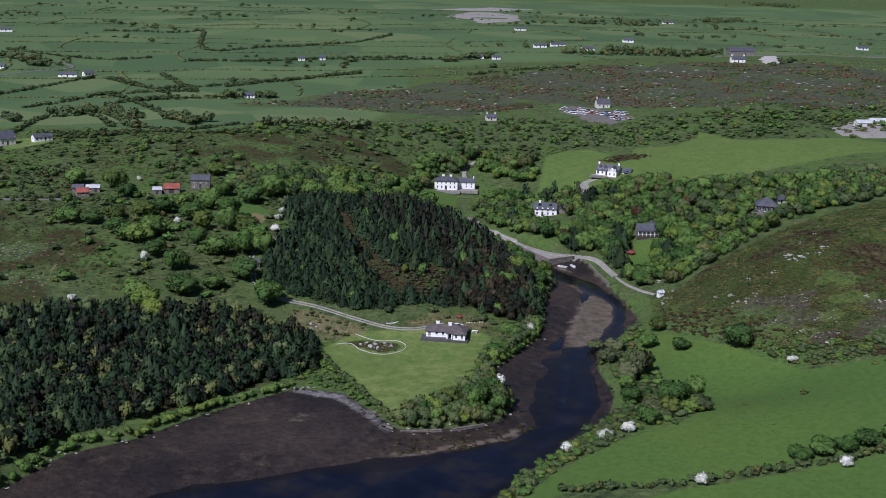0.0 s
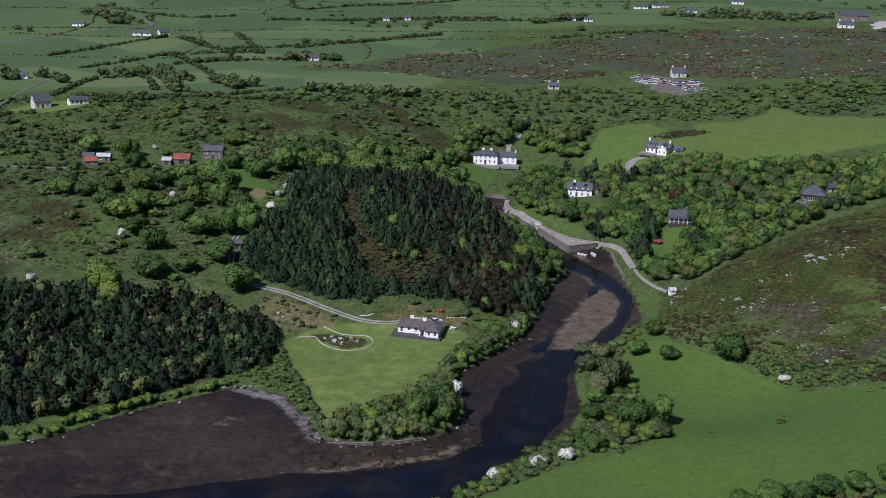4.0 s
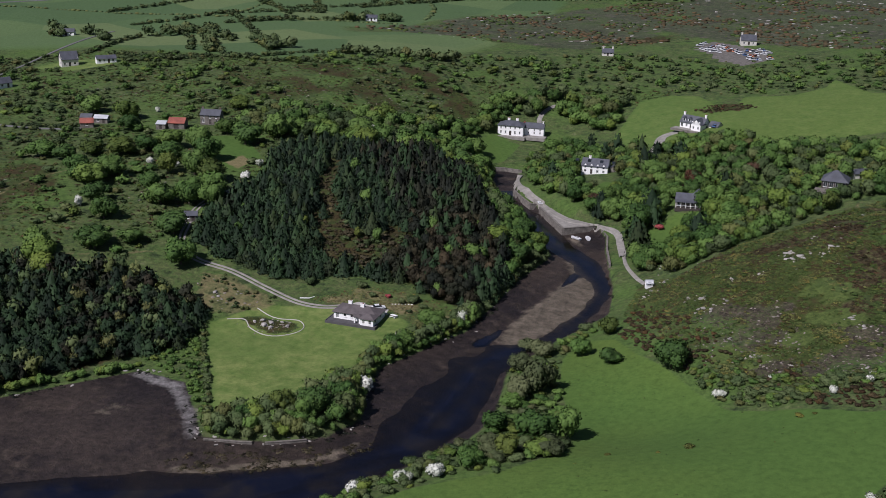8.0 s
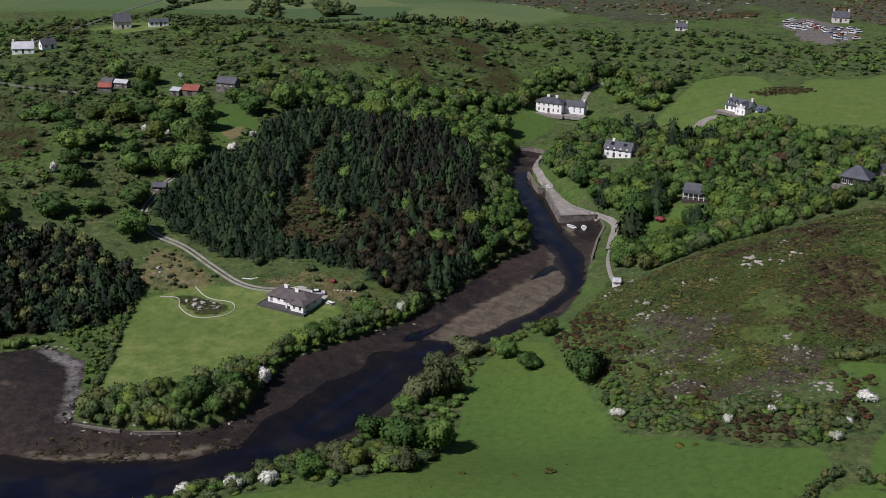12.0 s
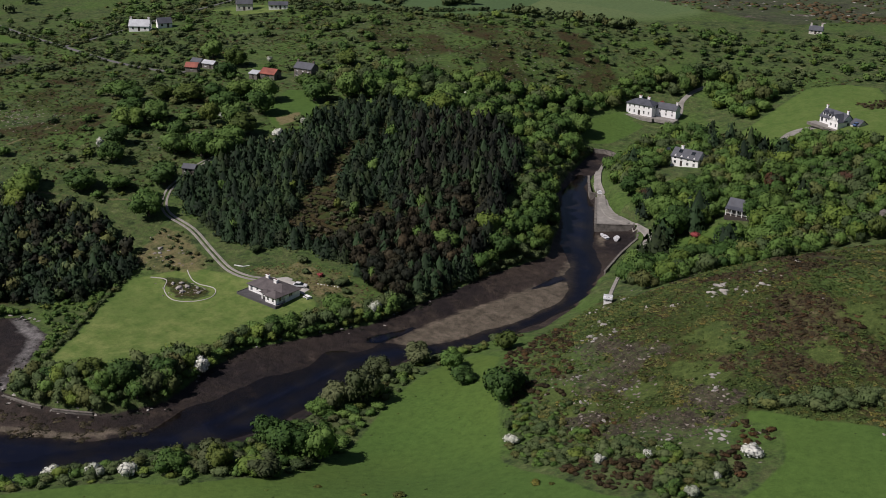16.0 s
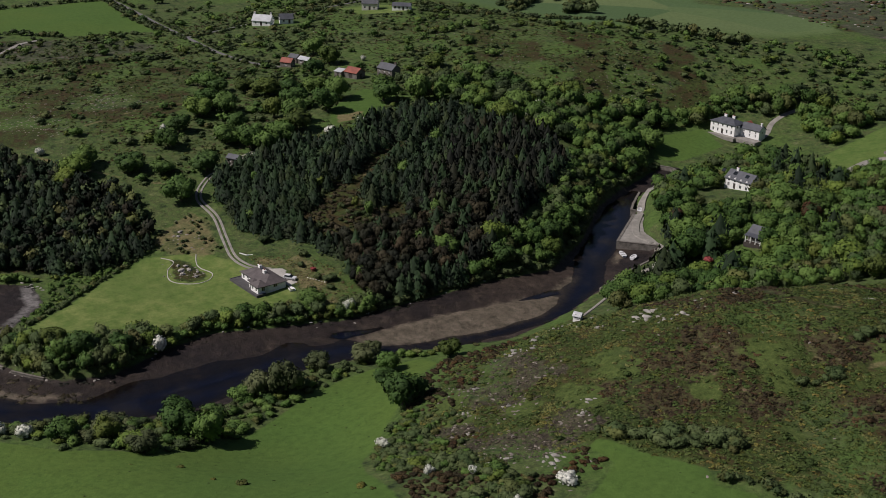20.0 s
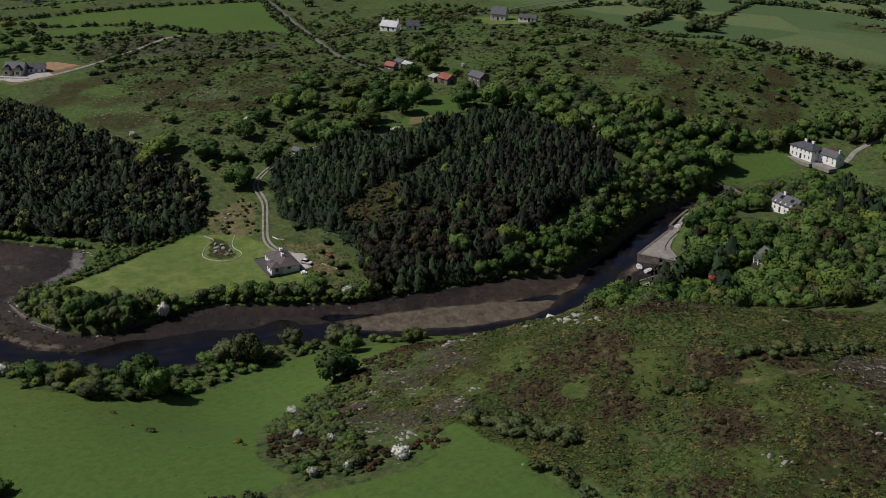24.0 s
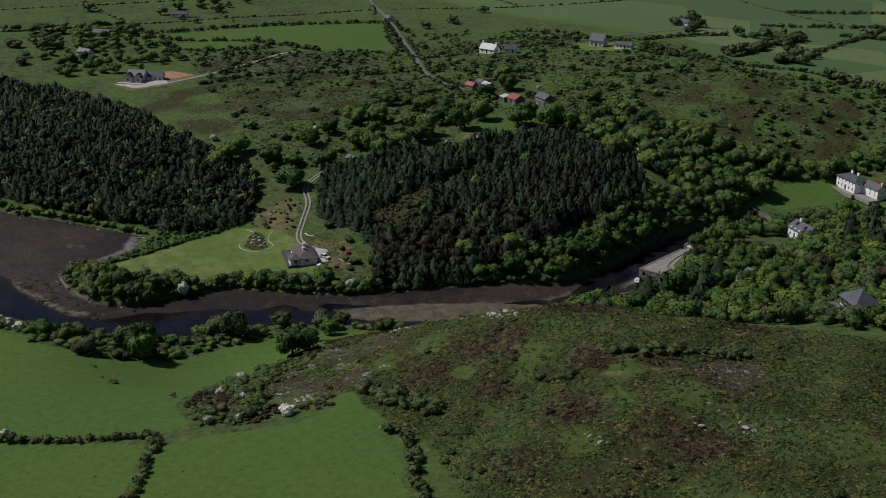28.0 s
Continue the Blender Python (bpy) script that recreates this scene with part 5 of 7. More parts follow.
bungalow()
manor()
cottage()
farmhouse()
lodge()
hip_house()
ruin()
plain_house(-245.5, 649.5, 42, 8.6, 7.0, 3.7, 3.5, CREAM, SLATE, "tall cream house with a steep slate gable in a mown plot", chimneys=0)
plain_house(-228.5, 657.5, 40, 10, 4.5, 2.3, 1.4, WHITE, SLATE, "long low white garage with a dark striped roof", "garage", "garage", 0, 4)
plain_house(-253, 584, 35, 10, 6, 2.6, 2.6, WHITE, IRON, "white house with a pale blue-grey roof")
plain_house(-248, 595, 60, 7, 5, 2.4, 2.2, WHITE, SLATE, "small white gabled outhouse", "outhouse", "outhouse", 0, 2)
plain_house(-175, 548, 10, 5, 3.6, 2.4, 1.2, STONE, SLATE, "grey stone shed with a slate roof", "shed", "shed", 0, 1, size=5)
plain_house(-168.5, 549, 10, 6, 3.6, 2.2, 1.0, STONE, IRON, "shed with a bright pale iron roof", "shed", "shed", 0, 2, size=5)
plain_house(-171, 541, 25, 5.5, 3.8, 2.2, 1.5, STONE, RUST, "old shed with a rusty orange iron roof", "shed", "shed", 0, 1, size=5)
new_house()
plain_house(77.3, 461.5, 20, 2.2, 1.9, 1.6, 0.7, WHITE, IRON, "small white boat shed at the end of the lane", "boat_shed", "shed", 0, 1, size=4)
plain_house(-79, 452, 20, 4.6, 3.2, 2.0, 1.0, STONE, SLATE, "grey cabin beside the conifers", "cabin", "cabin", 0, 2, size=5)
plain_house(92, 838, 10, 9, 6.5, 3.0, 2.8, CREAM, SLATE, "cream gabled house beside a scrapyard", size=10)
plain_house(16, 788, 10, 6.5, 4.5, 2.0, 1.8, CREAM, SLATE, "small cream cottage among scrub", size=7)

# ---- planting ----
def hedge_line(line, spacing, half, r0, r1, h0, h1, keep=1.0):
    p = smooth_line(line, spacing)
    p = p[rng.uniform(0, 1, len(p)) < keep]
    x, y = p[:, 0] + rng.uniform(-half, half, len(p)), p[:, 1] + rng.uniform(-half, half, len(p))
    ok = clear(x, y, 0.5, False)
    return rows(x[ok], y[ok], r0, r1, h0, h1)


def pick(places, n, x, y):
    """The n places that lie nearest to a spot of the plan, and the others."""
    d = (places[:, 0] - x) ** 2 + (places[:, 1] - y) ** 2
    o = np.argsort(d)
    return places[o[:n]], places[o[n:]]


def listed(spots, k=1.65):
    """Places of plants known one by one: x, y, radius, height."""
    a = np.array(spots, float)
    n = len(a)
    return np.stack([a[:, 0], a[:, 1], height(a[:, 0], a[:, 1]) - 0.2, a[:, 2], a[:, 3] / k, rng.uniform(0, 6.28, n), rng.uniform(0, 1, n)], 1)


# conifers on the knoll and above the bay
SPIRE = Shape().loft([[(0.02 * q * math.cos(a), 0.02 * q * math.sin(a), z) for a in [6.283 * j / 6 for j in range(6)]] for q, z in ((1, -0.05), (0.3, 0.8))])
x, y = scatter(KNOLL, 2.9)
ride = (np.abs((x + 42) * 0.94 + (y - 490) * 0.34 - 2.5 * np.sin(y / 9)) < 4.0) & (y < 530) & (y > 446)
edge = 2.5 * wobble(x, y, 5) + rng.normal(0, 1.2, len(x))
open_ = (sdist(CLEARING, x, y) + edge < 0) | ride
brown = (sdist(BROWN_PINES, x, y) + edge < 0) & ~open_
dark = (sdist(DARK_PINES, x, y) + edge < 0) & ~open_ & ~brown
spruce = ~open_ & ~brown & ~dark
k = rows(x[spruce], y[spruce], 6.5, 12.0, 4.2, 7.5)
k[:, 4] *= 1 + 0.3 * wobble(k[:, 0], k[:, 1], 7)
near, rest = pick(k, 130, -50, 430)
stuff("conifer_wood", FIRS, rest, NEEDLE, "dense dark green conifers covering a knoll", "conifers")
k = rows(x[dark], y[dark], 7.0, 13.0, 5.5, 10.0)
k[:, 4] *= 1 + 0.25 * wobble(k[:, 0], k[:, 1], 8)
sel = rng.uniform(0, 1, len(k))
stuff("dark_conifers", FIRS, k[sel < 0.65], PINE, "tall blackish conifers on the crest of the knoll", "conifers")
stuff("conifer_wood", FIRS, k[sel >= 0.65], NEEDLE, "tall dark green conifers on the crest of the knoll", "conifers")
k = rows(x[brown], y[brown], 1.6, 3.0, 2.4, 5.0)
sel = rng.uniform(0, 1, len(k)) + 0.3 * wobble(k[:, 0], k[:, 1], 6)
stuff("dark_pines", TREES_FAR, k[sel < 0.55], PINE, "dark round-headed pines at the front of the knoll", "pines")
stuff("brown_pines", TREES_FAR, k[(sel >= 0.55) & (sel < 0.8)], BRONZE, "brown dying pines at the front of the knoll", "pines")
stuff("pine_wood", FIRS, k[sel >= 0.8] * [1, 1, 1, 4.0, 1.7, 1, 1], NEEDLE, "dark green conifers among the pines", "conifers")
x, y = scatter(PLANTATION, 3.0)
mixed = wobble(x, y, 11) + rng.normal(0, 0.35, len(x)) > -0.12
k = rows(x[~mixed], y[~mixed], 7.5, 12.0, 4.2, 7.4)
k[:, 4] *= 1 + 0.25 * wobble(k[:, 0], k[:, 1], 9)
near2, rest = pick(k, 100, -60, 370)
far = rest[:, 0] < -190
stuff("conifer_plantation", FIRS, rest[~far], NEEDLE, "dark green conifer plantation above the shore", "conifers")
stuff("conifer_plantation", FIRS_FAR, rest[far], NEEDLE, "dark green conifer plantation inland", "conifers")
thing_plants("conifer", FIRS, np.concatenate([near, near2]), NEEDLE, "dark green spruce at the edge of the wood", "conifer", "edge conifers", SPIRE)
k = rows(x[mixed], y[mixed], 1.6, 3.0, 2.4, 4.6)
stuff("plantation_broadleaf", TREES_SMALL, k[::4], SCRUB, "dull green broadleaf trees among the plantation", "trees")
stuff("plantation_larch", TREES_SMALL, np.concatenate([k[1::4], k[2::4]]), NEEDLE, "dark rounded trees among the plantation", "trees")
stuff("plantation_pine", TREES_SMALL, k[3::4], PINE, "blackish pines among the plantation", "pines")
x, y = scatter(CLEARING, 1.9)
xr, yr = scatter(KNOLL, 1.8)
ride = (np.abs((xr + 42) * 0.94 + (yr - 490) * 0.34 - 2.5 * np.sin(yr / 9)) < 4.0) & (yr < 530) & (yr > 446)
x, y = np.concatenate([x, xr[ride]]), np.concatenate([y, yr[ride]])
k = rows(x, y, 0.7, 1.8, 0.4, 1.5)
sel = rng.uniform(0, 1, len(k))
lane = ldist(RIDE, k[:, 0], k[:, 1]) < 5
k[lane, 3:5] *= 0.55
sel[lane] *= 0.75
stuff("brown_thicket", BUSHES_FAR, k[sel < 0.55], BRONZE, "brown thicket on the clearing of the knoll", "thicket")
stuff("green_thicket", TREES_SMALL, k[sel >= 0.72], SCRUB, "dull green thicket on the clearing of the knoll", "thicket")
x, y = scatter(KNOLL, 13, keep=0.28)
off = np.abs((x + 42) * 0.94 + (y - 490) * 0.34 - 2.5 * np.sin(y / 9)) > 7
x, y = x[off], y[off]
stuff("knoll_broadleaf", TREES_FAR, rows(x, y, 1.4, 2.6, 3.0, 5.0), LEAF, "light green broadleaf trees among the conifers", "trees")

# single trees of the rough land west of the knoll
WEST_TREES = [(-106, 441, 4.8, 9.5), (-94, 459, 5.8, 9), (-77, 465, 5, 10), (-88, 486, 6, 10), (-106, 488, 4.3, 9.5), (-123, 477, 6, 9.5), (-126, 467, 6.5, 9.5), (-69, 424, 6, 10.5), (-90, 429, 5, 6), (-100, 422, 6.5, 8), (-114, 412, 5, 9), (-134, 504, 6.5, 8.5), (-121, 519, 6.5, 9), (-96, 490, 5.5, 11), (-162, 493, 6, 7.5), (-180, 562, 5.5, 9.5), (-160, 556, 6, 10), (-95, 534, 7, 11), (-86, 545, 5.7, 13)]
MORE_WEST_TREES = [(-119, 583, 5.5, 7), (-85, 463, 6, 11), (-82, 474, 6.5, 10), (-80, 441, 6, 9), (-98, 421, 5, 8), (-152, 492, 5, 7), (-113, 503, 6, 9), (-99, 508, 6.5, 11), (-110, 522, 6, 11), (-52, 560, 5.5, 9), (-60, 577, 6, 9), (-60, 608, 6, 9), (-132, 470, 5.5, 8), (-138, 478, 5, 8), (-116, 452, 5, 8), (-104, 470, 4.5, 8), (-145, 500, 5, 7), (-128, 512, 5.5, 8), (-108, 545, 5, 8), (-150, 540, 5.5, 8)]
FIELD_CORNER_TREES = [(86, 289, 3.4, 4.5), (92, 291, 4, 5), (98, 292, 3.6, 4.5), (104, 294, 3.8, 5), (111, 296, 3.6, 4.5), (118, 300, 3, 4)]
WILLOWS = [(58, 376, 4.6, 11), (54, 371, 3.6, 8), (50, 392, 4, 6), (53, 404, 3.8, 6), (48, 412, 3.2, 4.5), (56, 330, 4.2, 5), (69, 331, 4.2, 5)]
SHORE_TREES = [(91, 386, 5.4, 9.5), (70, 347, 4.4, 9.5), (64, 344, 5.4, 9), (65, 404, 3.6, 6), (53, 367, 3.4, 5), (52, 350, 4, 6.5), (60, 328, 3.2, 6.5), (53, 321, 3.6, 5.5), (74, 395, 3.6, 5), (70, 420, 3.6, 6), (67, 331, 3.8, 5), (18, 414, 4.5, 7), (12, 396, 3.6, 5.5), (-2, 345, 4, 7), (6, 348, 4.4, 7.5), (10, 358, 3.6, 6), (-9, 339, 3.4, 5.5), (8, 368, 3.2, 5)]
VALLEY_TREES = [(70, 492, 4.2, 8), (73, 482, 4.2, 7), (18, 466, 5, 7.5), (30, 478, 4.4, 8.5), (34, 497, 3.7, 8), (22, 483, 5.2, 9), (54, 538, 5.5, 9), (66, 531, 5.5, 10), (100, 530, 6.5, 9), (117, 533, 6.5, 9), (80, 576, 6, 10), (66, 577, 6, 10), (89, 536, 4.5, 10.5), (92, 541, 5, 11), (94, 531, 5.5, 11), (97, 537, 5, 10), (66, 525, 5, 10), (63, 533, 5, 10), (60, 537, 4.5, 10), (53, 547, 4.5, 9), (91, 550, 5, 8), (97, 522, 5, 8.5), (75, 486, 5, 8), (-18, 612, 6, 10), (-22, 600, 6, 10), (-10, 590, 5, 9), (14, 632, 5.5, 9)]
thing_plants("broadleaf_tree", TREES, listed(WEST_TREES + MORE_WEST_TREES), LEAF, "broad round green tree on rough pasture", "tree", "pasture trees", trunk_shape(0.6, 0.09, 4))
thing_plants("shore_tree", TREES, listed(SHORE_TREES + FIELD_CORNER_TREES), LEAF, "tall round green tree near the shore", "tree", "shore trees", trunk_shape(0.6, 0.09, 4))
thing_plants("willow_tree", TREES, listed(WILLOWS), WILLOW, "grey-olive feathery willow beside the channel", "tree", "willows", trunk_shape(0.6, 0.09, 4))
thing_plants("broadleaf_tree", TREES, listed(VALLEY_TREES), LEAF, "large fresh green tree in the wooded valley", "tree", "valley trees", trunk_shape(0.6, 0.09, 4))
thing_plants("yellow_tree", TREES, listed([(-108, 406, 5.6, 9.5), (-104, 400, 4.2, 8), (30, 560, 3, 6)]), YELLOWLEAF, "yellow-green broadleaf tree in fresh leaf", "tree", "yellow trees", trunk_shape(0.6, 0.09, 4))
thing_plants("copper_tree", TREES, listed([(82, 569, 4, 7.5), (46, 545, 3.0, 6), (78, 560, 2.6, 5), (105, 575, 3.6, 6.5)]), COPPER, "red-brown copper-leaved tree in the wooded valley", "tree", "copper trees", trunk_shape(0.6, 0.09, 4))
thing_plants("red_shrub", BUSHES, listed([(87, 552, 2.4, 3.0), (74, 526, 2.0, 2.4), (0, 428, 1.2, 1.4)], 1.2), REDLEAF, "red flowering rhododendron in a garden", "shrub", "red shrubs")
thing_plants("garden_fir", FIRS, np.array([(67.5, 511, ground_z(67.5, 511), 17, 10, 0, 0), (66, 518, ground_z(66, 518), 16, 9, 2, 0), (69, 497, ground_z(69, 497), 15, 8, 1, 0), (46, 617, ground_z(46, 617), 11, 12, 0, 0), (57, 609, ground_z(57, 609), 12, 12, 1, 0), (71, 530, ground_z(71, 530), 14, 11, 2, 0), (50, 539, ground_z(50, 539), 14, 11, 4, 0), (32, 630, ground_z(32, 630), 14, 10, 2, 0), (74, 598, ground_z(74, 598), 16, 10, 5, 0), (64, 604, ground_z(64, 604), 14, 9, 1, 0), (69, 537, ground_z(69, 537), 18, 12, 2, 0), (88, 517, ground_z(88, 517), 18, 10, 3, 0), (24, 578, ground_z(24, 578), 15, 9, 3, 0), (60, 596, ground_z(60, 596), 14, 10, 0, 0), (95, 560, ground_z(95, 560), 16, 9, 0, 0), (41, 612, ground_z(41, 612), 10, 10, 4, 0)]), NEEDLE, "tall dark fir among broadleaf trees", "conifer", "garden firs", Shape().loft([[(0.02 * q * math.cos(a), 0.02 * q * math.sin(a), z) for a in [6.283 * j / 6 for j in range(6)]] for q, z in ((1, -0.05), (0.3, 0.8))]))
HAWTHORNS = [(-119, 447, 1.9, 4.5), (-77, 493, 2.5, 3.5), (-78, 509, 2.2, 3.2), (-78, 521, 2.2, 3.2), (-153, 570, 1.5, 3), (-118, 497, 2, 3), (-107, 496, 2, 3), (-51, 573, 2.8, 4), (-58, 586, 2.4, 4.5), (-133, 404, 2, 3.6), (13, 367.5, 2.6, 5.4), (25, 422, 2.4, 4.4), (11, 403, 1.1, 2.3), (40, 312, 2.4, 3.6), (47, 315, 2.4, 3.6), (30, 309, 2.4, 3), (104.4, 369.2, 1.9, 2.6), (112, 368, 1.0, 1.6), (116.5, 374, 1.1, 1.6), (130, 359, 1.3, 2.4), (138, 363, 1.2, 2.2), (139, 366.5, 0.9, 1.6), (152, 352.5, 1.5, 2.4), (153.5, 359, 1.2, 2.2), (155.5, 369.5, 2.4, 2.8), (96, 284, 2.3, 3.4), (60, 280, 2.2, 3.2), (136, 309, 1.8, 2.6)]
thing_plants("hawthorn", BUSHES, listed(HAWTHORNS, 1.25), BLOSSOM, "hawthorn bush covered in white blossom", "hawthorn", "blossoming hawthorns", trunk_shape(0.5, 0.07, 3))
thing_plants("gorse_bush", BUSHES, listed([(99.5, 336.5, 1.6, 1.2), (122.7, 348.2, 1.2, 1.0), (126, 348.5, 0.7, 0.6), (82, 333, 0.9, 0.7), (93, 334, 0.7, 0.6)], 1.25), GORSE, "low gorse bush with yellow flowers in a field", "gorse", "gorse bushes")
thing_plants("garden_shrub", BUSHES, listed([(5, 426, 1.6, 2.0), (8, 428, 2.4, 2.4), (12, 425, 1.6, 1.7), (-5, 427, 1.5, 1.9), (9, 421, 1.2, 1.2), (12, 371, 1.8, 2.2), (-26, 428, 2.2, 2.8), (-10, 431, 2, 2.4)], 1.25), SCRUB, "clipped dark green garden shrub", "shrub", "garden shrubs")

# broadleaf woods
wood = []
for poly, sp, r0, r1, h0, h1 in ((WOOD_EAST, 4.3, 1.5, 4.2, 1.8, 5.0), (WOOD_NORTH, 4.8, 2.0, 5.0, 2.4, 5.6), (KNOLL_EAST, 3.8, 1.6, 3.6, 2.2, 4.6)):
    x, y = scatter(poly, sp)
    wood.append(rows(x, y, r0, r1, h0, h1))
wood = np.concatenate(wood)
near, rest = pick(wood, 150, 60, 520)
thing_plants("broadleaf_tree", TREES, near, LEAF, "fresh green broadleaf tree with a rounded crown", "tree", "valley trees", trunk_shape(0.6, 0.09, 4))
sel = rng.uniform(0, 1, len(rest))
stuff("broadleaf_wood", TREES_FAR, rest[sel < 0.7], LEAF, "fresh green broadleaf wood filling the valley", "trees")
stuff("mixed_wood", TREES_FAR, rest[sel >= 0.7], SCRUB, "dull green trees among the broadleaf wood", "trees")

fringe = []
for poly, sp, r0, r1, h0, h1 in ((SPIT_WOOD, 2.4, 1.3, 2.9, 1.5, 4.0), (WEST_FRINGE, 2.0, 1.3, 2.8, 1.4, 3.6), (EAST_FRINGE, 3.1, 1.0, 2.4, 0.6, 1.9), (HILL_FOOT, 1.7, 0.6, 1.7, 0.45, 1.25)):
    x, y = scatter(poly, sp, 0.3 if poly is SPIT_WOOD else 0.8)
    fringe.append(rows(x, y, r0, r1, h0, h1))
near, rest = pick(np.concatenate(fringe[:3]), 150, 40, 350)
sel = rng.uniform(0, 1, len(near))
for lo, hi, mat, text in ((0, 0.55, LEAF, "low round broadleaf bush in the belt along the shore"), (0.55, 0.82, SCRUB, "dull green bush in the belt along the shore"), (0.82, 1, WILLOW, "grey-olive willow bush in the belt along the shore")):
    thing_plants("shore_bush", TREES_FAR, near[(sel >= lo) & (sel < hi)], mat, text, "bush", "shore bushes", trunk_shape(0.6, 0.09, 4))
sel = rng.uniform(0, 1, len(rest))
stuff("shore_thicket", TREES_FAR, rest[sel < 0.5], LEAF, "green bushes along the shore", "bushes")
stuff("shore_thicket", TREES_FAR, rest[sel >= 0.5], SCRUB, "dull green bushes along the shore", "bushes")
foot = fringe[3]
green, brown = (np.min([np.hypot(foot[:, 0] - a, foot[:, 1] - b) for a, b in q], axis=0) for q in (FOOT_GREEN, FOOT_BROWN))
foot[:, 3:5] *= (0.75 + 0.75 * np.exp(-(green / 3.0) ** 2))[:, None]
bare = (np.max([1.0 - np.hypot(foot[:, 0] - a, foot[:, 1] - b) / r for a, b, r in HILL_BURNT], axis=0) > 0.1) | ((np.minimum(green, brown) > 5) & (rng.uniform(0, 1, len(foot)) < 0.55))
lean = brown - green + rng.normal(0, 1.6, len(foot))
sel = rng.uniform(0, 1, len(foot))
stuff("bushes", TREES_FAR, foot[~bare & (lean > 0) & (sel < 0.3)], LEAF, "mixed green bushes at the foot of the hill", "bushes")
stuff("bushes", TREES_FAR, foot[~bare & (lean > 0) & (sel >= 0.3)], SCRUB, "dull green bushes at the foot of the hill", "bushes")
stuff("bracken", BUSHES, foot[~bare & (lean <= 0)] * [1, 1, 1, 0.95, 0.9, 1, 1], BRACKEN, "dead brown bracken and furze at the foot of the hill", "bracken")

x, y = scatter(LAWN_EDGE, 2.0, 0.6, keep=0.7)
stuff("lawn_edge_bushes", TREES_SMALL, rows(x, y, 0.6, 1.5, 0.35, 1.3), LEAF, "low green bushes between the lawn and the shingle", "bushes")
k = hedge_line([(-18.5, 336), (-28, 357), (-40, 379), (-47, 394)], 0.9, 0.7, 0.7, 1.3, 0.5, 1.1)
stuff("lawn_hedge", TREES_SMALL, k, SCRUB, "thin low hedge along the lawn", "hedge")
k = hedge_line([(a - 1.6, b + 0.4) for a, b in SHORE[13:25]], 0.8, 1.0, 0.9, 2.0, 0.7, 2.0)
sel = k[:, 1] > 428
stuff("bank_bushes", TREES_FAR, k[~sel], LEAF, "green bushes overhanging the muddy bank", "bushes")
stuff("bank_pines", TREES_FAR, k[sel], SCRUB, "dark bushes at the foot of the pines on the bank", "bushes")
k = hedge_line([(a - 1.6, b + 1.6) for a, b in SHORE[1:8]], 1.6, 1.4, 1.0, 2.2, 0.9, 2.2)
stuff("bay_bushes", TREES_FAR, k, LEAF, "green bushes overhanging the shore of the bay", "bushes")

# hedges
NEAR_HEDGES = [[(27, 278), (55, 280), (83, 285), (108, 291), (136, 307), (154, 340)], [(158, 340), (181, 332), (207, 318)], [(177, 387), (184, 388.5), (194, 387), (203, 384.5), (244, 382)]]
k = np.concatenate([hedge_line(h, 1.3, 1.0, 0.8, 1.7, 0.8, 1.7) for h in NEAR_HEDGES])
stuff("hedge", TREES_SMALL, k, SCRUB, "low dark green field hedge", "hedge")
banks = []
for road_line in (WEST_ROAD[2:], NORTH_ROAD[:4], NEW_ROAD[2:]):
    p = smooth_line(road_line, 1.9)
    d = np.gradient(p, axis=0)
    d /= np.linalg.norm(d, axis=1)[:, None]
    for o in (-2.7, 2.9):
        q = p + np.stack([-d[:, 1], d[:, 0]], 1) * o + rng.normal(0, 0.45, p.shape)
        q = q[wobble(q[:, 0], q[:, 1], 9) > rng.uniform(-1.0, 0.5, len(q))]
        banks.append(rows(q[:, 0], q[:, 1], 0.9, 1.9, 0.6, 1.5))
stuff("roadside_hedge", TREES_SMALL, np.concatenate(banks), SCRUB, "low scrubby hedge banks along country roads", "hedge")
FAR_HEDGES = [[(-117, 718), (-135, 711), (-156, 695), (-180, 684), (-209, 664), (-228, 672)], [(-284, 789), (-262, 824), (-253, 857), (-224, 822)], [(-243, 786), (-214, 747), (-184, 702)], [(-224, 822), (-180, 748), (-161, 715)], [(-224, 822), (-199, 840), (-162, 875)], [(-253, 857), (-229, 869), (-194, 889)], [(-330, 838), (-303, 909), (-289, 953)], [(-279, 954), (-236, 901), (-197, 899)], [(-242, 988), (-197, 899)]]
FARTHER_HEDGES = [[(-200, 1117), (-151, 1131), (-89, 1136), (-23, 1150)], [(-222, 910), (-167, 958), (-89, 1039)], [(-267, 946), (-228, 890), (-209, 867)], [(-403, 1376), (-322, 1369), (-299, 1400), (-265, 1233), (-241, 1193)], [(-238, 1192), (-185, 1241), (-113, 1311), (-86, 1400)], [(-428, 1149), (-330, 1094), (-285, 1114)], [(-237, 676), (-200, 676), (-177, 688), (-151, 683), (-120, 684)], [(-181, 930), (-144, 973), (-90, 1045)], [(-246, 1094), (-153, 1131), (-57, 1165)], [(3, 1022), (46, 1055), (91, 1070)], [(-262, 666), (-254, 684), (-256, 742)], [(-230, 807), (-199, 850)], [(-384, 403), (-400, 460), (-398, 518), (-384, 563)], [(-384, 403), (-361, 429), (-345, 465), (-302, 496)], [(-358, 414), (-334, 423), (-320, 462)], [(-239, 416), (-243, 461), (-222, 509)], [(-384, 563), (-325, 547), (-284, 541)], [(-206, 707), (-222, 744), (-249, 775)]]
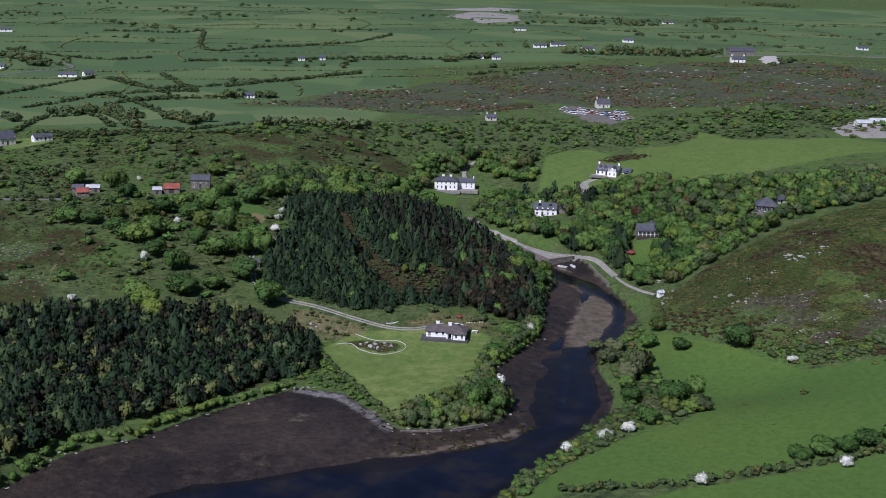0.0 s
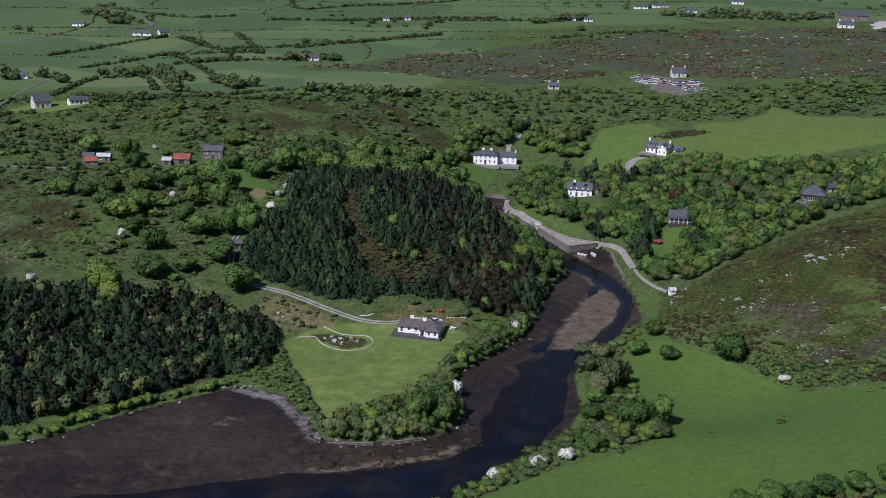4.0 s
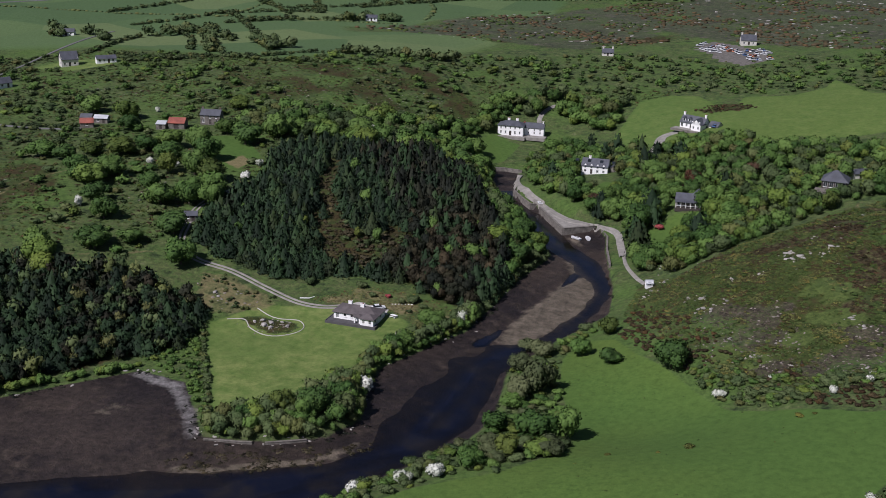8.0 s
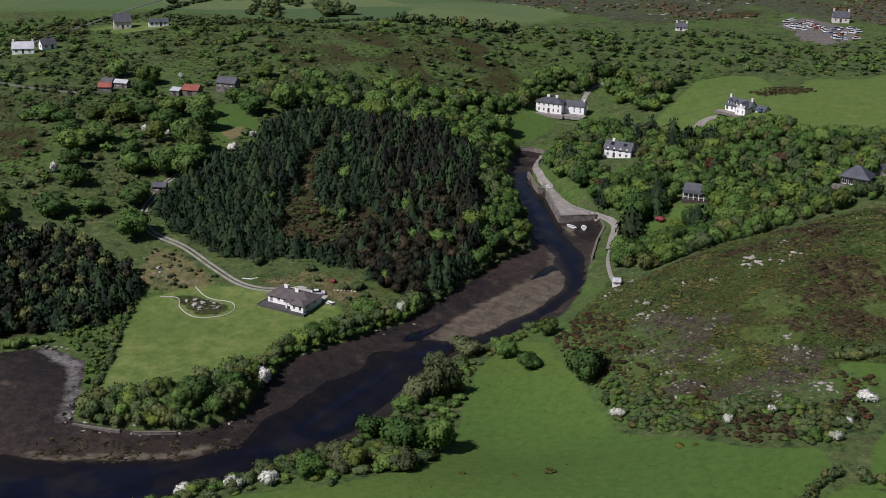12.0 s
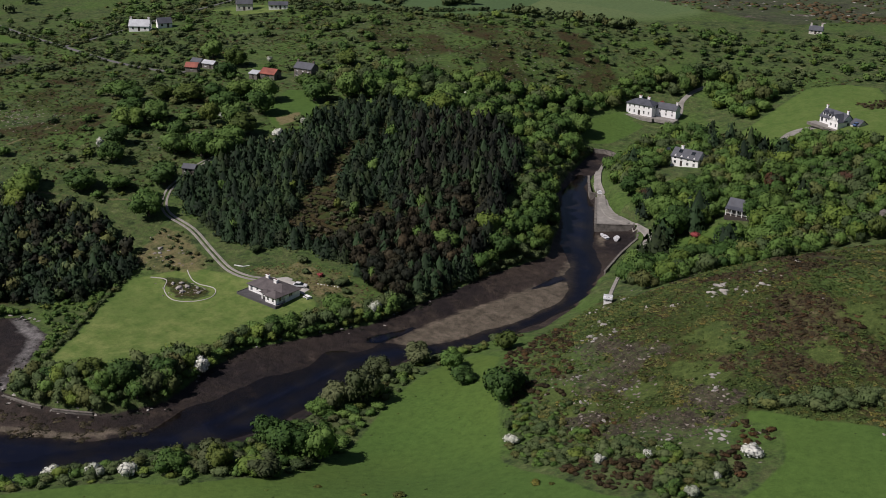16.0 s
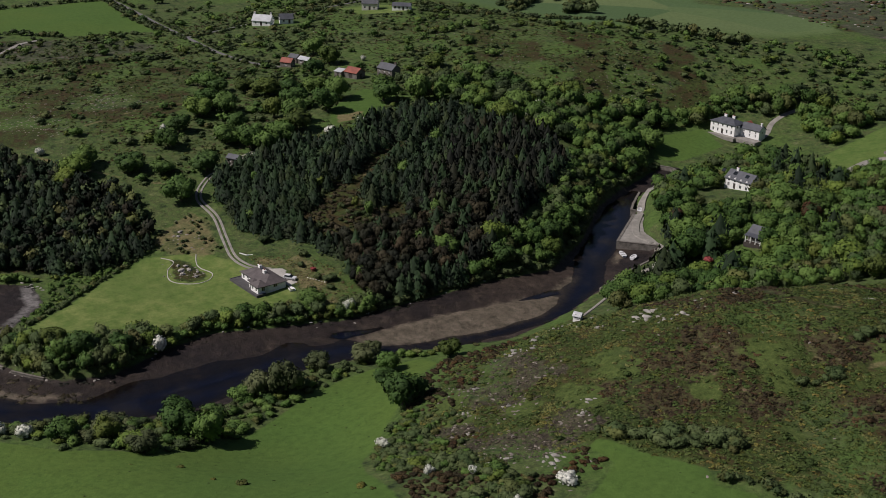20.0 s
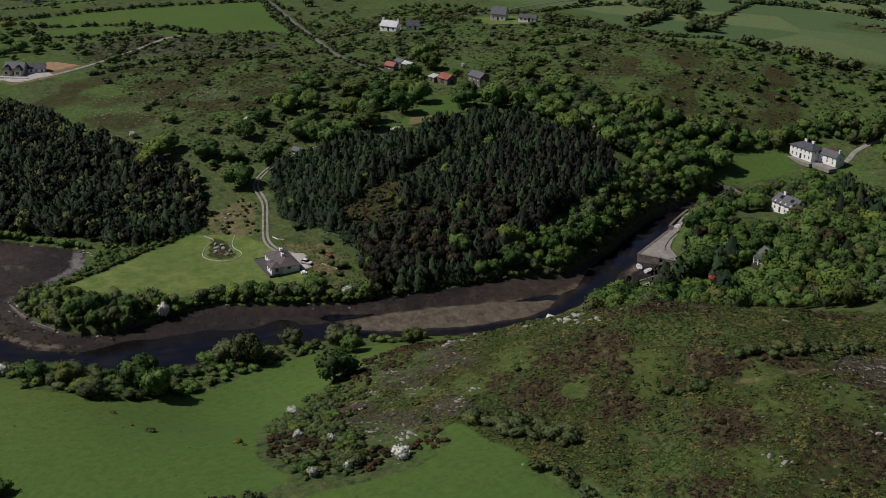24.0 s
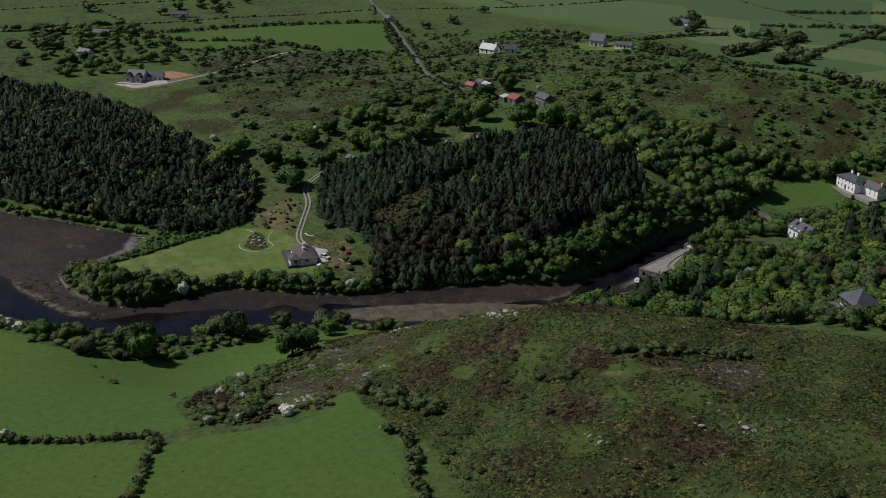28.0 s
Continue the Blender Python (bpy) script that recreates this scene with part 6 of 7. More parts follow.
k = np.concatenate([hedge_line(h, 2.4, 1.5, 1.2, 2.8, 1.0, 2.6) for h in FAR_HEDGES + FARTHER_HEDGES])
stuff("far_hedge", BUSHES_FAR, k, SCRUB, "dark green hedge between far fields", "hedge")
lines = []
for i in range(12):
    y0 = 900 + i * 95
    lines.append([(x, y0 + 0.16 * x + 18 * math.sin(x / 130 + i) + 30 * math.sin(i * 2.3)) for x in range(-1000, 900, 90)])
for i in range(16):
    x0 = -1000 + i * 125
    for j in range(4):
        y0 = 880 + j * 270 + 60 * math.sin(i * 1.7 + j)
        lines.append([(x0 + 12 * math.sin(j * 3 + q) - 0.15 * q * 40, y0 + q * 42) for q in range(5)])
for i in range(9):
    lines.append([(-430 - i * 75 + 14 * math.sin(q + i), 250 + q * 60) for q in range(10)])
for i in range(7):
    lines.append([(-420 - q * 70, 300 + i * 90 + 16 * math.sin(q * 1.3 + i * 2)) for q in range(10)])
k = np.concatenate([hedge_line(h, 3.1, 0.9, 1.1, 2.4, 0.5, 1.2, 0.95) for h in lines])
heath = sdist(HEATH_FAR, k[:, 0], k[:, 1]) > 5
stuff("distant_hedges", HEDGE_BITS, k[heath], SCRUB, "dark hedges between distant fields", "hedge")
x, y = scatter([(-1100, 880), (900, 1060), (900, 2000), (-1200, 2000)], 16, keep=0.8)
ok = wobble(x, y, 60) + 0.5 * wobble(x, y, 24) > rng.uniform(0.35, 1.0, len(x))
x, y = x[ok], y[ok]
stuff("distant_trees", TREES_SMALL, rows(x, y, 2, 4.5, 1.4, 3.2), SCRUB, "dark trees dotted over distant farmland", "trees")
x, y = scatter([(-1100, 250), (-300, 260), (-340, 560), (-420, 860), (-1100, 860)], 15, keep=0.8)
ok = wobble(x, y, 50) + 0.5 * wobble(x, y, 20) > rng.uniform(0.2, 1.0, len(x))
x, y = x[ok], y[ok]
stuff("distant_trees", TREES_SMALL, rows(x, y, 2.5, 5.5, 2.2, 4.5), SCRUB, "dark trees dotted over distant farmland", "trees")
x, y = scatter([(-420, 330), (-290, 345), (-275, 372), (-300, 420), (-420, 400)], 8, keep=0.7)
stuff("new_house_trees", TREES_FAR, rows(x, y, 2.5, 4.5, 2.2, 4.2), LEAF, "green trees behind the new house", "trees")
clumps = np.concatenate([hedge_line(h, 3.0, 3.0, 2.5, 4.5, 2.5, 4.6) for h in ([(-251, 750), (-238, 757)], [(-225, 776), (-190, 700)], [(-180, 748), (-161, 715)], [(-160, 868), (-168, 858)], [(-290, 745), (-262, 720)], [(-305, 735), (-320, 760)], [(-117, 716), (-60, 730)], [(-20, 1125), (20, 1160)], [(90, 1200), (200, 1150)])])
FARM_CLUMPS = [(-398, 1082, 14), (-375, 1060, 12), (-354, 1024, 10), (-154, 885, 7), (-140, 876, 8), (-249, 767, 6), (-236, 768, 6), (-222, 765, 6), (-201, 750, 6), (-176, 742, 8), (-160, 725, 8), (140, 1218, 14), (160, 1212, 14), (189, 1197, 14), (211, 1172, 16), (225, 1180, 14), (217, 1685, 40), (160, 1670, 30), (384, 1888, 50), (615, 2542, 60), (5, 1168, 8), (20, 1164, 8)]
extra = []
for a, b, r in FARM_CLUMPS:
    n = max(5, int(r * 1.1))
    extra.append(rows(rng.normal(a, r * 0.5, n), rng.normal(b, r * 0.4, n), 2.2, 4.5, 2.0, 4.4))
clumps = np.concatenate([clumps] + extra)
stuff("field_trees", TREES_SMALL, clumps, SCRUB, "round green trees in the field hedges", "trees")

# scrub inland
INLAND = [(-330, 420), (-86, 416), (-78, 470), (-62, 560), (-20, 640), (-20, 700), (40, 700), (60, 712), (140, 706), (230, 640), (320, 640), (300, 800), (0, 790), (-140, 690), (-260, 690), (-330, 640)]
x, y = scatter(INLAND, 4.2, keep=0.8)
belt = np.exp(-((y - 735 - 0.1 * x) / 45) ** 2) * (x > -130)
heathy = np.minimum(sdist(HEATH_NORTH, x, y), sdist(HEATH_WEST, x, y)) < 0
ok = wobble(x, y, 21) + 0.6 * wobble(x, y, 8) + belt * (0.7 + 0.5 * wobble(x, y, 30)) - heathy * 0.45 > rng.uniform(-0.85, 0.6, len(x))
k = rows(x[ok], y[ok], 0.8, 3.4, 0.6, 2.7)
sel = rng.uniform(0, 1, len(k))
stuff("scrub_trees", TREES_SMALL, k[sel < 0.22], LEAF, "small green trees over rough land", "trees")
stuff("scrub", TREES_SMALL, k[(sel >= 0.22) & (sel < 0.5)] * [1, 1, 1, 0.85, 0.75, 1, 1], SCRUB, "mixed scrub over rough land", "scrub")
stuff("low_scrub", BUSHES_FAR, k[sel >= 0.5] * [1, 1, 1, 0.6, 0.45, 1, 1], SCRUB, "low dull green scrub over rough land", "scrub")
x, y = scatter(HILL, 0.85, keep=0.95)
x, y = x[x < 270], y[x < 270]
onpath = np.min([ldist(p, x, y) for p in HILL_PATHS], axis=0) < 1.5
grassy, heathery, burnt = (patches(q, x, y) + rng.normal(0, 0.3, len(x)) for q in (HILL_GRASS, HILL_HEATHER, HILL_BURNT))
ok = ~onpath & (rng.uniform(0, 1, len(x)) < np.where(grassy > 0.15, 0.2, np.where(burnt > 0, 0.55, 0.85)))
k = rows(x[ok], y[ok], 0.35, 1.05, 0.2, 0.62, 0.05)
grassy, heathery, burnt = grassy[ok], heathery[ok], burnt[ok]
sel = 0.7 * wobble(k[:, 0] + 9, (k[:, 1] - 30) * 1.5, 6) + 0.5 * wobble(k[:, 0], k[:, 1], 2.3) + rng.normal(0, 0.22, len(k))
dead = burnt > 0
brown = ~dead & (heathery + 0.5 * sel > 0.12)
dry = ~dead & ~brown & (sel > 0.25)
stuff("dead_heather", TUFTS, k[dead] * [1, 1, 1, 0.8, 0.7, 1, 1], DEAD, "grey-brown dead heather on the hill", "heather")
stuff("heather", TUFTS, k[brown], HEATHER, "brown heather clumps on the hill", "heather")
stuff("hill_grass_tussocks", TUFTS, k[dry], TUSSOCK, "yellowish grass tussocks on the hill", "grass")
stuff("hill_furze", TUFTS, k[~dead & ~brown & ~dry], FURZE, "low green furze clumps on the hill", "scrub")
x, y = scatter(HILL, 4.5, keep=0.9)
ok = (x < 270) & (patches(HILL_GRASS, x, y) < 0.3) & (wobble(x - 20, y, 10) + 0.6 * wobble(x, y, 4) > rng.uniform(0.0, 0.9, len(x)))
k = rows(x[ok], y[ok], 0.5, 1.4, 0.35, 0.9)
sel = patches(HILL_HEATHER, k[:, 0], k[:, 1]) > -0.1
stuff("hill_bushes", BUSHES_FAR, k[~sel], FURZE, "low dark green bushes scattered on the hill", "bushes")
stuff("hill_brown_bushes", BUSHES_FAR, k[sel], BRACKEN, "low dark brown bushes scattered on the hill", "bushes")
band = np.concatenate([hedge_line([(148, 390), (156, 392.5), (163.5, 394.5), (168, 399), (172, 397)], 0.6, 2.6, 1.2, 2.8, 0.9, 2.3), hedge_line([(167, 428), (173, 432)], 0.7, 1.8, 0.8, 1.8, 0.6, 1.3), hedge_line([(170.5, 446), (172, 455), (174, 463), (175, 477)], 0.6, 2.4, 0.9, 2.0, 0.6, 1.5)])
stuff("hill_thicket", TREES_FAR, band, SCRUB, "dense green thicket on the hill", "bushes")
x, y = scatter(HEATH_FAR, 3.3, keep=0.85)
ok = wobble(x, y, 25) + 0.5 * wobble(x, y, 10) > rng.uniform(-0.3, 0.7, len(x))
x, y = x[ok] + rng.uniform(-4, 4, ok.sum()), y[ok] + rng.uniform(-4, 4, ok.sum())
k = rows(x, y, 0.7, 2.4, 0.3, 1.1)
sel = wobble(x, y, 18) + rng.normal(0, 0.3, len(x)) > 0.15
stuff("far_heath_scrub", HEDGE_BITS, k[sel], FURZE, "dark green scrub on the far heath", "scrub")
stuff("far_heather", HEDGE_BITS, k[~sel], HEATHER, "brown heather clumps on the far heath", "heather")

# tussocks of the rough land
x, y = scatter(ROUGH_BANK, 0.9, fields=False)
k = rows(x, y, 0.25, 0.7, 0.15, 0.45, 0.05)
stuff("bank_grass", TUFTS, k[::2], TUSSOCK, "yellowish rough grass on the bank behind the bungalow", "grass")
stuff("bank_brush", TUFTS, k[1::4], HEATHER, "brown brush on the bank behind the bungalow", "scrub")
x, y = scatter(FIELD_E, 2.2, fields=False)
ok = (np.hypot((x - 89) / 13, (y - 679) / 9) < 1 + 0.3 * wobble(x, y, 4))
stuff("field_heath", BUSHES_FAR, rows(x[ok], y[ok], 0.6, 1.4, 0.3, 0.8), HEATHER, "brown heath patch in the upper field", "heather")
edge = np.concatenate([smooth_line(SHORE[1:20], 0.5), smooth_line(SHORE[36:46], 0.6)])
edge = edge[rng.uniform(-0.6, 0.9, len(edge)) < wobble(edge[:, 0], edge[:, 1], 8)]
edge = edge + rng.normal(0, 1.3, edge.shape)
ok = (sdist(SHORE, edge[:, 0], edge[:, 1]) < 0.5) & (sdist(WATER, edge[:, 0], edge[:, 1]) > 1)
stuff("seaweed", TUFTS, rows(edge[ok, 0], edge[ok, 1], 0.3, 1.1, 0.1, 0.3, 0.03), PINE, "black-brown seaweed along the high-water line", "seaweed")
x, y = scatter([(-20, 312), (6, 318), (24, 336), (24, 344), (14, 338), (-4, 328), (-20, 322)], 1.1, -99, False)
ok = (sdist(WATER, x, y) > -1.5) & (wobble(x, y, 3.0) + 0.6 * wobble(x, y, 1.2) > rng.uniform(-0.5, 0.8, len(x)))
stuff("shore_weed", TUFTS, rows(x[ok], y[ok], 0.4, 1.5, 0.12, 0.4, 0.05), BRONZE, "brown weed fringing the water off the spit", "seaweed")
x, y = scatter([(-300, 420), (-86, 416), (-78, 470), (-62, 560), (-20, 640), (-20, 700), (40, 700), (60, 640), (60, 720), (-140, 690), (-260, 690), (-300, 640)], 1.45, keep=0.8)
ok = rng.uniform(-0.9, 0.9, len(x)) < wobble(x, y, 13) + 0.4 * wobble(x, y, 5)
k = rows(x[ok], y[ok], 0.3, 1.2, 0.2, 0.8, 0.05)
sel = rng.uniform(0, 1, len(k))
stuff("tussocks", TUFTS, k[sel < 0.75], FURZE, "dark green tussocks over rough pasture", "tussocks")
stuff("dry_tussocks", TUFTS, k[sel >= 0.75], HEATHER, "brown heathery tussocks over rough pasture", "tussocks")

# ---- rocks ----
def rock_template(seed):
    r = np.random.default_rng(seed)
    v, f = ICO2 if seed % 2 else ICO1
    return v * r.uniform(0.6, 1.1, (len(v), 1)) * [1, 0.55, 0.3], f


ROCKS = [rock_template(100 + i) for i in range(6)]
BOULDERS = [(120, 433, 1.9), (118, 439, 1.6), (103, 416, 1.5), (131, 454, 1.5), (158, 469, 1.6), (135, 399, 1.3), (104, 431, 1.3), (111, 429, 1.2), (92, 429, 1.6), (96, 424, 1.8), (97, 416, 2.0), (99, 414, 1.4), (80, 480, 1.5), (83, 488, 1.7), (80, 497, 1.3), (82, 462, 1.4), (79, 456, 1.5), (77, 452, 1.2), (119, 438, 1.6), (122, 434, 2.0), (125, 448, 1.3), (128, 432, 1.4), (148, 374, 1.7), (146, 377, 1.5), (138, 372, 1.0), (138, 394, 1.3), (111, 386, 1.0), (121, 378, 1.0), (105, 395, 1.0), (118, 393, 1.1), (141, 481, 1.1), (130, 436, 1.5), (210, 453, 1.8), (206, 445, 1.2), (204, 423, 1.4), (201, 422, 1.0)]
meshes = [tri_mesh("boulder", v, t, ROCK, None, False) for v, t in ROCKS]
for i, (x, y, r) in enumerate(BOULDERS):
    b = tagged(new("boulder", meshes[i % 6]), "pale grey rock outcrop in heather", "boulder", "hill boulders")
    b.matrix_basis = pose(x, y, ground_z(x, y) + 0.05 * r, 8, 5, 40 * i) @ Matrix.Diagonal((r * 0.8, r * 0.8, r * 0.9, 1))
    for j in range(3):
        u, w, q = x + 1.3 * r * math.cos(2.4 * j + i), y + 0.9 * r * math.sin(2.4 * j + i), r * (0.3 + 0.12 * ((i + 2 * j) % 3))
        b = tagged(new("boulder", meshes[(i + j) % 6]), "pale grey rock beside a larger outcrop in heather", "boulder", "hill boulders")
        b.matrix_basis = pose(u, w, ground_z(u, w) + 0.05 * q, 12, -6, 70 * i + 35 * j) @ Matrix.Diagonal((q, q, q * 1.2, 1))
spots = []
for cx, cy, sx, sy, n in ((184, 468, 6, 8, 130), (212, 455, 8, 5, 50), (85, 480, 7, 14, 36), (130, 436, 9, 7, 26), (140, 374, 8, 4, 24), (115, 390, 10, 8, 26), (195, 430, 25, 25, 30), (-110, 615, 25, 15, 130), (-62, 640, 14, 22, 160), (-40, 620, 12, 12, 60), (-150, 640, 20, 14, 70), (-160, 418, 9, 7, 150), (-175, 404, 9, 6, 90), (-172, 452, 9, 6, 200), (-200, 450, 18, 22, 60), (-190, 420, 12, 8, 60), (-100, 470, 8, 8, 40), (-48, 412, 6, 5, 30), (-195, 600, 15, 8, 30), (-27, 400, 3.5, 2.5, 34)):
    spots.append(np.stack([rng.normal(cx, sx, n), rng.normal(cy, sy, n)], 1))
wallside = np.concatenate([smooth_line([(108, 386), (114, 385.6), (119, 386.8), (123, 387)], 0.7), smooth_line([(93, 395.3), (104.4, 393.8)], 0.9)])
spots.append(wallside + rng.normal(0, 0.25, wallside.shape))
for a, b, r in HILL_BURNT:
    spots.append(np.stack([rng.normal(a, r * 0.5, 13), rng.normal(b, r * 0.4, 13)], 1))
spots = np.concatenate(spots)
ok = clear(spots[:, 0], spots[:, 1], 1.0, False)
k = rows(spots[ok, 0], spots[ok, 1], 0.2, 0.72, 0.35, 0.85, 0.05)
stuff("loose_rocks", ROCKS, k, WEATHERED, "weathered grey stones and outcrops in rough ground", "rocks", False)
x, y = scatter(HEATH_FAR, 9, keep=0.8)
ok = wobble(x, y, 30) > rng.uniform(-0.4, 0.9, len(x))
stuff("far_rocks", ROCKS, rows(x[ok], y[ok], 0.8, 2.6, 0.6, 1.6, 0.1), ROCK, "pale rock outcrops on the far heath", "rocks", False)
edge = np.concatenate([smooth_line(SHORE[2:9], 1.2), smooth_line(SHORE[9:15], 1.1), smooth_line(SHORE[15:20], 1.4)])
edge = edge[wobble(edge[:, 0], edge[:, 1], 5) + rng.normal(0, 0.4, len(edge)) > 0.1]
edge = edge + rng.normal(0, 0.9, edge.shape)
k = rows(edge[:, 0], edge[:, 1], 0.25, 0.9, 0.25, 0.7, 0.0)
stuff("shore_stones", ROCKS, k, ROCK, "grey stones along the high-water line", "stones", False)


# ---- quay ----
def wall_run(name, line, top, thick, mat, label, parent=None, low=-1.6):
    """A masonry wall along a line, built of courses of stones."""
    ob = parent or tagged(new(name), label, "quay wall", kind="structure")
    for (ax, ay), (bx, by) in zip(line, line[1:]):
        length, turn = math.hypot(bx - ax, by - ay), math.atan2(by - ay, bx - ax)
        m = Matrix.Translation((ax, ay, 0)) @ Matrix.Rotation(turn, 4, "Z")
        part("core", Shape().box(0, length, -thick / 2, thick / 2 - 0.05, low, top - 0.12), mat, ob, m=m)
        n = max(1, int(length / 2.4))
        for j in range(n):
            part("coping_stone", Shape().box(length * j / n + 0.02, length * (j + 1) / n - 0.02, -thick / 2 - 0.08, thick / 2 + 0.03, top - 0.12, top + 0.03 * (j % 3)), mat, ob, m=m)
    return ob


q = Shape()
n = len(QUAY)
q.add([(x, y, z) for z in (-1.7, 1.8) for x, y in QUAY], [tuple(range(n, 2 * n))] + [(i, (i + 1) % n, n + (i + 1) % n, n + i) for i in range(n)])
quay = tagged(new("quay", q.mesh("quay", GRAVEL)), "stone quay with a gravel top beside the channel", "quay", kind="structure")
wall_run("quay_wall", [(9, 572), (16, 560), (20, 554), (24, 556)], 1.6, 0.7, STONE, "dark stone wall of the upper quay")
wall_run("quay_wall", [(24.3, 550.2), (38.2, 525.0), (49.3, 532.2)], 1.9, 0.7, STONE, "dark stone face of the quay")
wall_run("slip_wall", [(51, 531.5), (55.5, 522), (57.5, 507), (61, 490)], 1.6, 0.6, STONE, "low stone wall along the slip")
wall_run("weir_wall", [(-9, 603), (-2, 605), (6, 603)], 2.0, 0.6, STONE, "low stone bridge wall across the stream")
spit = wall_run("shore_wall", [(-16, 329.6), (-8, 330.8), (-4, 331.8)], 0.45, 0.5, STONE, "low broken stone sea wall along the spit", low=-0.6)
wall_run("shore_wall", [(-1, 332.6), (5, 335.5), (8, 337.2)], 0.4, 0.5, STONE, "", spit, low=-0.6)


def boat(x, y, yaw, length, mat):
    z = max(ground_z(x, y), -1.0)
    b = tagged(new("boat"), "small white open boat drawn up by the quay", "boat", "boats")
    b.matrix_basis = pose(x, y, z, 0, 0, yaw)
    beam = {0: 0.72, 0.2: 0.92, 0.4: 1.0, 0.6: 0.93, 0.8: 0.68, 0.95: 0.2}
    ring = lambda k, w, h: [(length * (u - 0.5), w * beam[u], h + 0.15 * u * u * (h > 0.3)) for u in k] + [(length * (u - 0.5), -w * beam[u], h + 0.15 * u * u * (h > 0.3)) for u in reversed(k)]
    us = [0, 0.2, 0.4, 0.6, 0.8, 0.95]
    part("hull", Shape().loft([ring(us, 0.5, 0.02), ring(us, 0.85, 0.35), ring(us, 0.95, 0.65)]), mat, b)
    for u in (0.3, 0.6):
        part("thwart", Shape().box(length * (u - 0.5) - 0.12, length * (u - 0.5) + 0.12, -0.75, 0.75, 0.72, 0.82), TIMBER, b)
    part("gunwale", Shape().loft([ring(us, 1.0, 0.65), ring(us, 1.0, 0.73)]), mat, b)


for x, y, a, l in ((43.8, 521, 150, 4.6), (48.3, 521.3, 110, 3.8), (23.5, 554.5, 120, 3.4)):
    boat(x, y, a, l, PAINT_W)


def car(x, y, yaw, paint, label):
    c = tagged(new("car"), label, "car", "cars")
    c.matrix_basis = pose(x, y, ground_z(x, y) + 0.05, 0, 0, yaw)
    prof = [(-2.1, 0.45), (-2.1, 0.85), (-1.9, 0.95), (1.0, 0.95), (2.0, 0.8), (2.1, 0.45)]
    part("body", Shape().loft([[(u, s, z) for u, z in prof] for s in (-0.82, -0.85, 0.85, 0.82)]), paint, c)
    cab = [(-1.7, 0.94), (-1.3, 1.42), (0.2, 1.45), (1.0, 0.94)]
    part("cabin", Shape().loft([[(u, s * (1 if z < 1 else 0.85), z) for u, z in cab] for s in (-0.78, 0.78)]), GLASS, c)
    part("roof", Shape().box(-1.25, 0.15, -0.66, 0.66, 1.44, 1.49), paint, c)
    for u in (-1.35, 1.35):
        for s in (-0.8, 0.8):
            w = part("wheel", Shape().loft([[(u + 0.32 * math.cos(a), s + d, 0.34 + 0.32 * math.sin(a)) for a in [6.283 * i / 12 for i in range(12)]] for d in (-0.1, 0.1)]), RUBBER, c)
            part("rim", Shape().loft([[(u + 0.18 * math.cos(a), s + d, 0.34 + 0.18 * math.sin(a)) for a in [6.283 * i / 10 for i in range(10)]] for d in (-0.11, 0.11)]), IRON, w)


car(-0.5, 419.6, 30, PAINT_W, "pale car parked on the gravel yard")
car(86, 643, 60, PAINT_B, "dark blue car beside the farmhouse")
r = random.Random(3)
for i in range(80):
    u, w = r.random(), r.random()
    x, y = 64 + 42 * u, 832 - 34 * u + (w - 0.5) * 32 * (0.6 + 0.4 * math.sin(9 * u))
    if math.hypot(x - 92, y - 838) > 8 and math.sin(x * 0.55) + math.sin(y * 0.7) > -0.9:
        car(x, y, r.random() * 360, (PAINT_W, PAINT_W, PAINT_W, PAINT_W, PAINT_R, PAINT_W, PAINT_B)[i % 7], "old car in a crowded scrapyard")


# ---- garden of the bungalow ----
bed = [(-42, 400), (-37, 401.5), (-33, 397), (-26, 394), (-20, 397), (-18, 401.5), (-21, 405.5), (-27, 405), (-31, 406), (-36, 409)]
edging = tagged(new("garden_path"), "pale narrow path edging a rock bed in the lawn", "path", kind="structure")
part("edge_strip", strip(bed, (0.18, 0.1, -0.1, -0.18), (-0.1, 0.14, 0.14, -0.1), 1.0), PALE_GRAVEL, edging)
x, y = scatter(ROCK_BED, 0.8, fields=False)
stuff("rockery_plants", TUFTS, rows(x, y, 0.25, 0.6, 0.15, 0.4), TUSSOCK, "small plants in the rockery", "plants")
x, y = scatter(GARDEN, 2.4, keep=0.6)
stuff("rough_garden_shrubs", BUSHES_FAR, rows(x, y, 0.4, 1.2, 0.4, 1.1), SCRUB, "low shrubs on the rough bank beside the lane", "shrubs")
bench = tagged(new("garden_table"), "white garden table and benches on grass", "garden table")
bench.matrix_basis = pose(5.5, 416, ground_z(5.5, 416), 0, 0, -16)
part("tabletop", Shape().box(-1.0, 1.0, -0.45, 0.45, 0.7, 0.76), WHITE, bench)
for s in (-0.8, 0.8):
    part("bench_seat", Shape().box(-1.0, 1.0, s - 0.15, s + 0.15, 0.42, 0.47), WHITE, bench)
    part("leg", Shape().box(s - 0.05, s + 0.05, -0.9, 0.9, 0.0, 0.42).box(s - 0.05, s + 0.05, -0.05, 0.05, 0.42, 0.7), WHITE, bench)
white_meshes = [tri_mesh("white_stone", v, t, WHITE, None, False) for v, t in ROCKS]
for i in range(7):
    p = tagged(new("white_stone", white_meshes[i % 6]), "whitewashed stone in a row on the grass", "stone", "row of stones")
    p.matrix_basis = pose(2.5 + i * 0.95, 424 + i * 0.35, ground_z(2.5 + i * 0.95, 424 + i * 0.35) + 0.1, 0, 0, 30 * i) @ Matrix.Diagonal((0.35, 0.35, 0.5, 1))

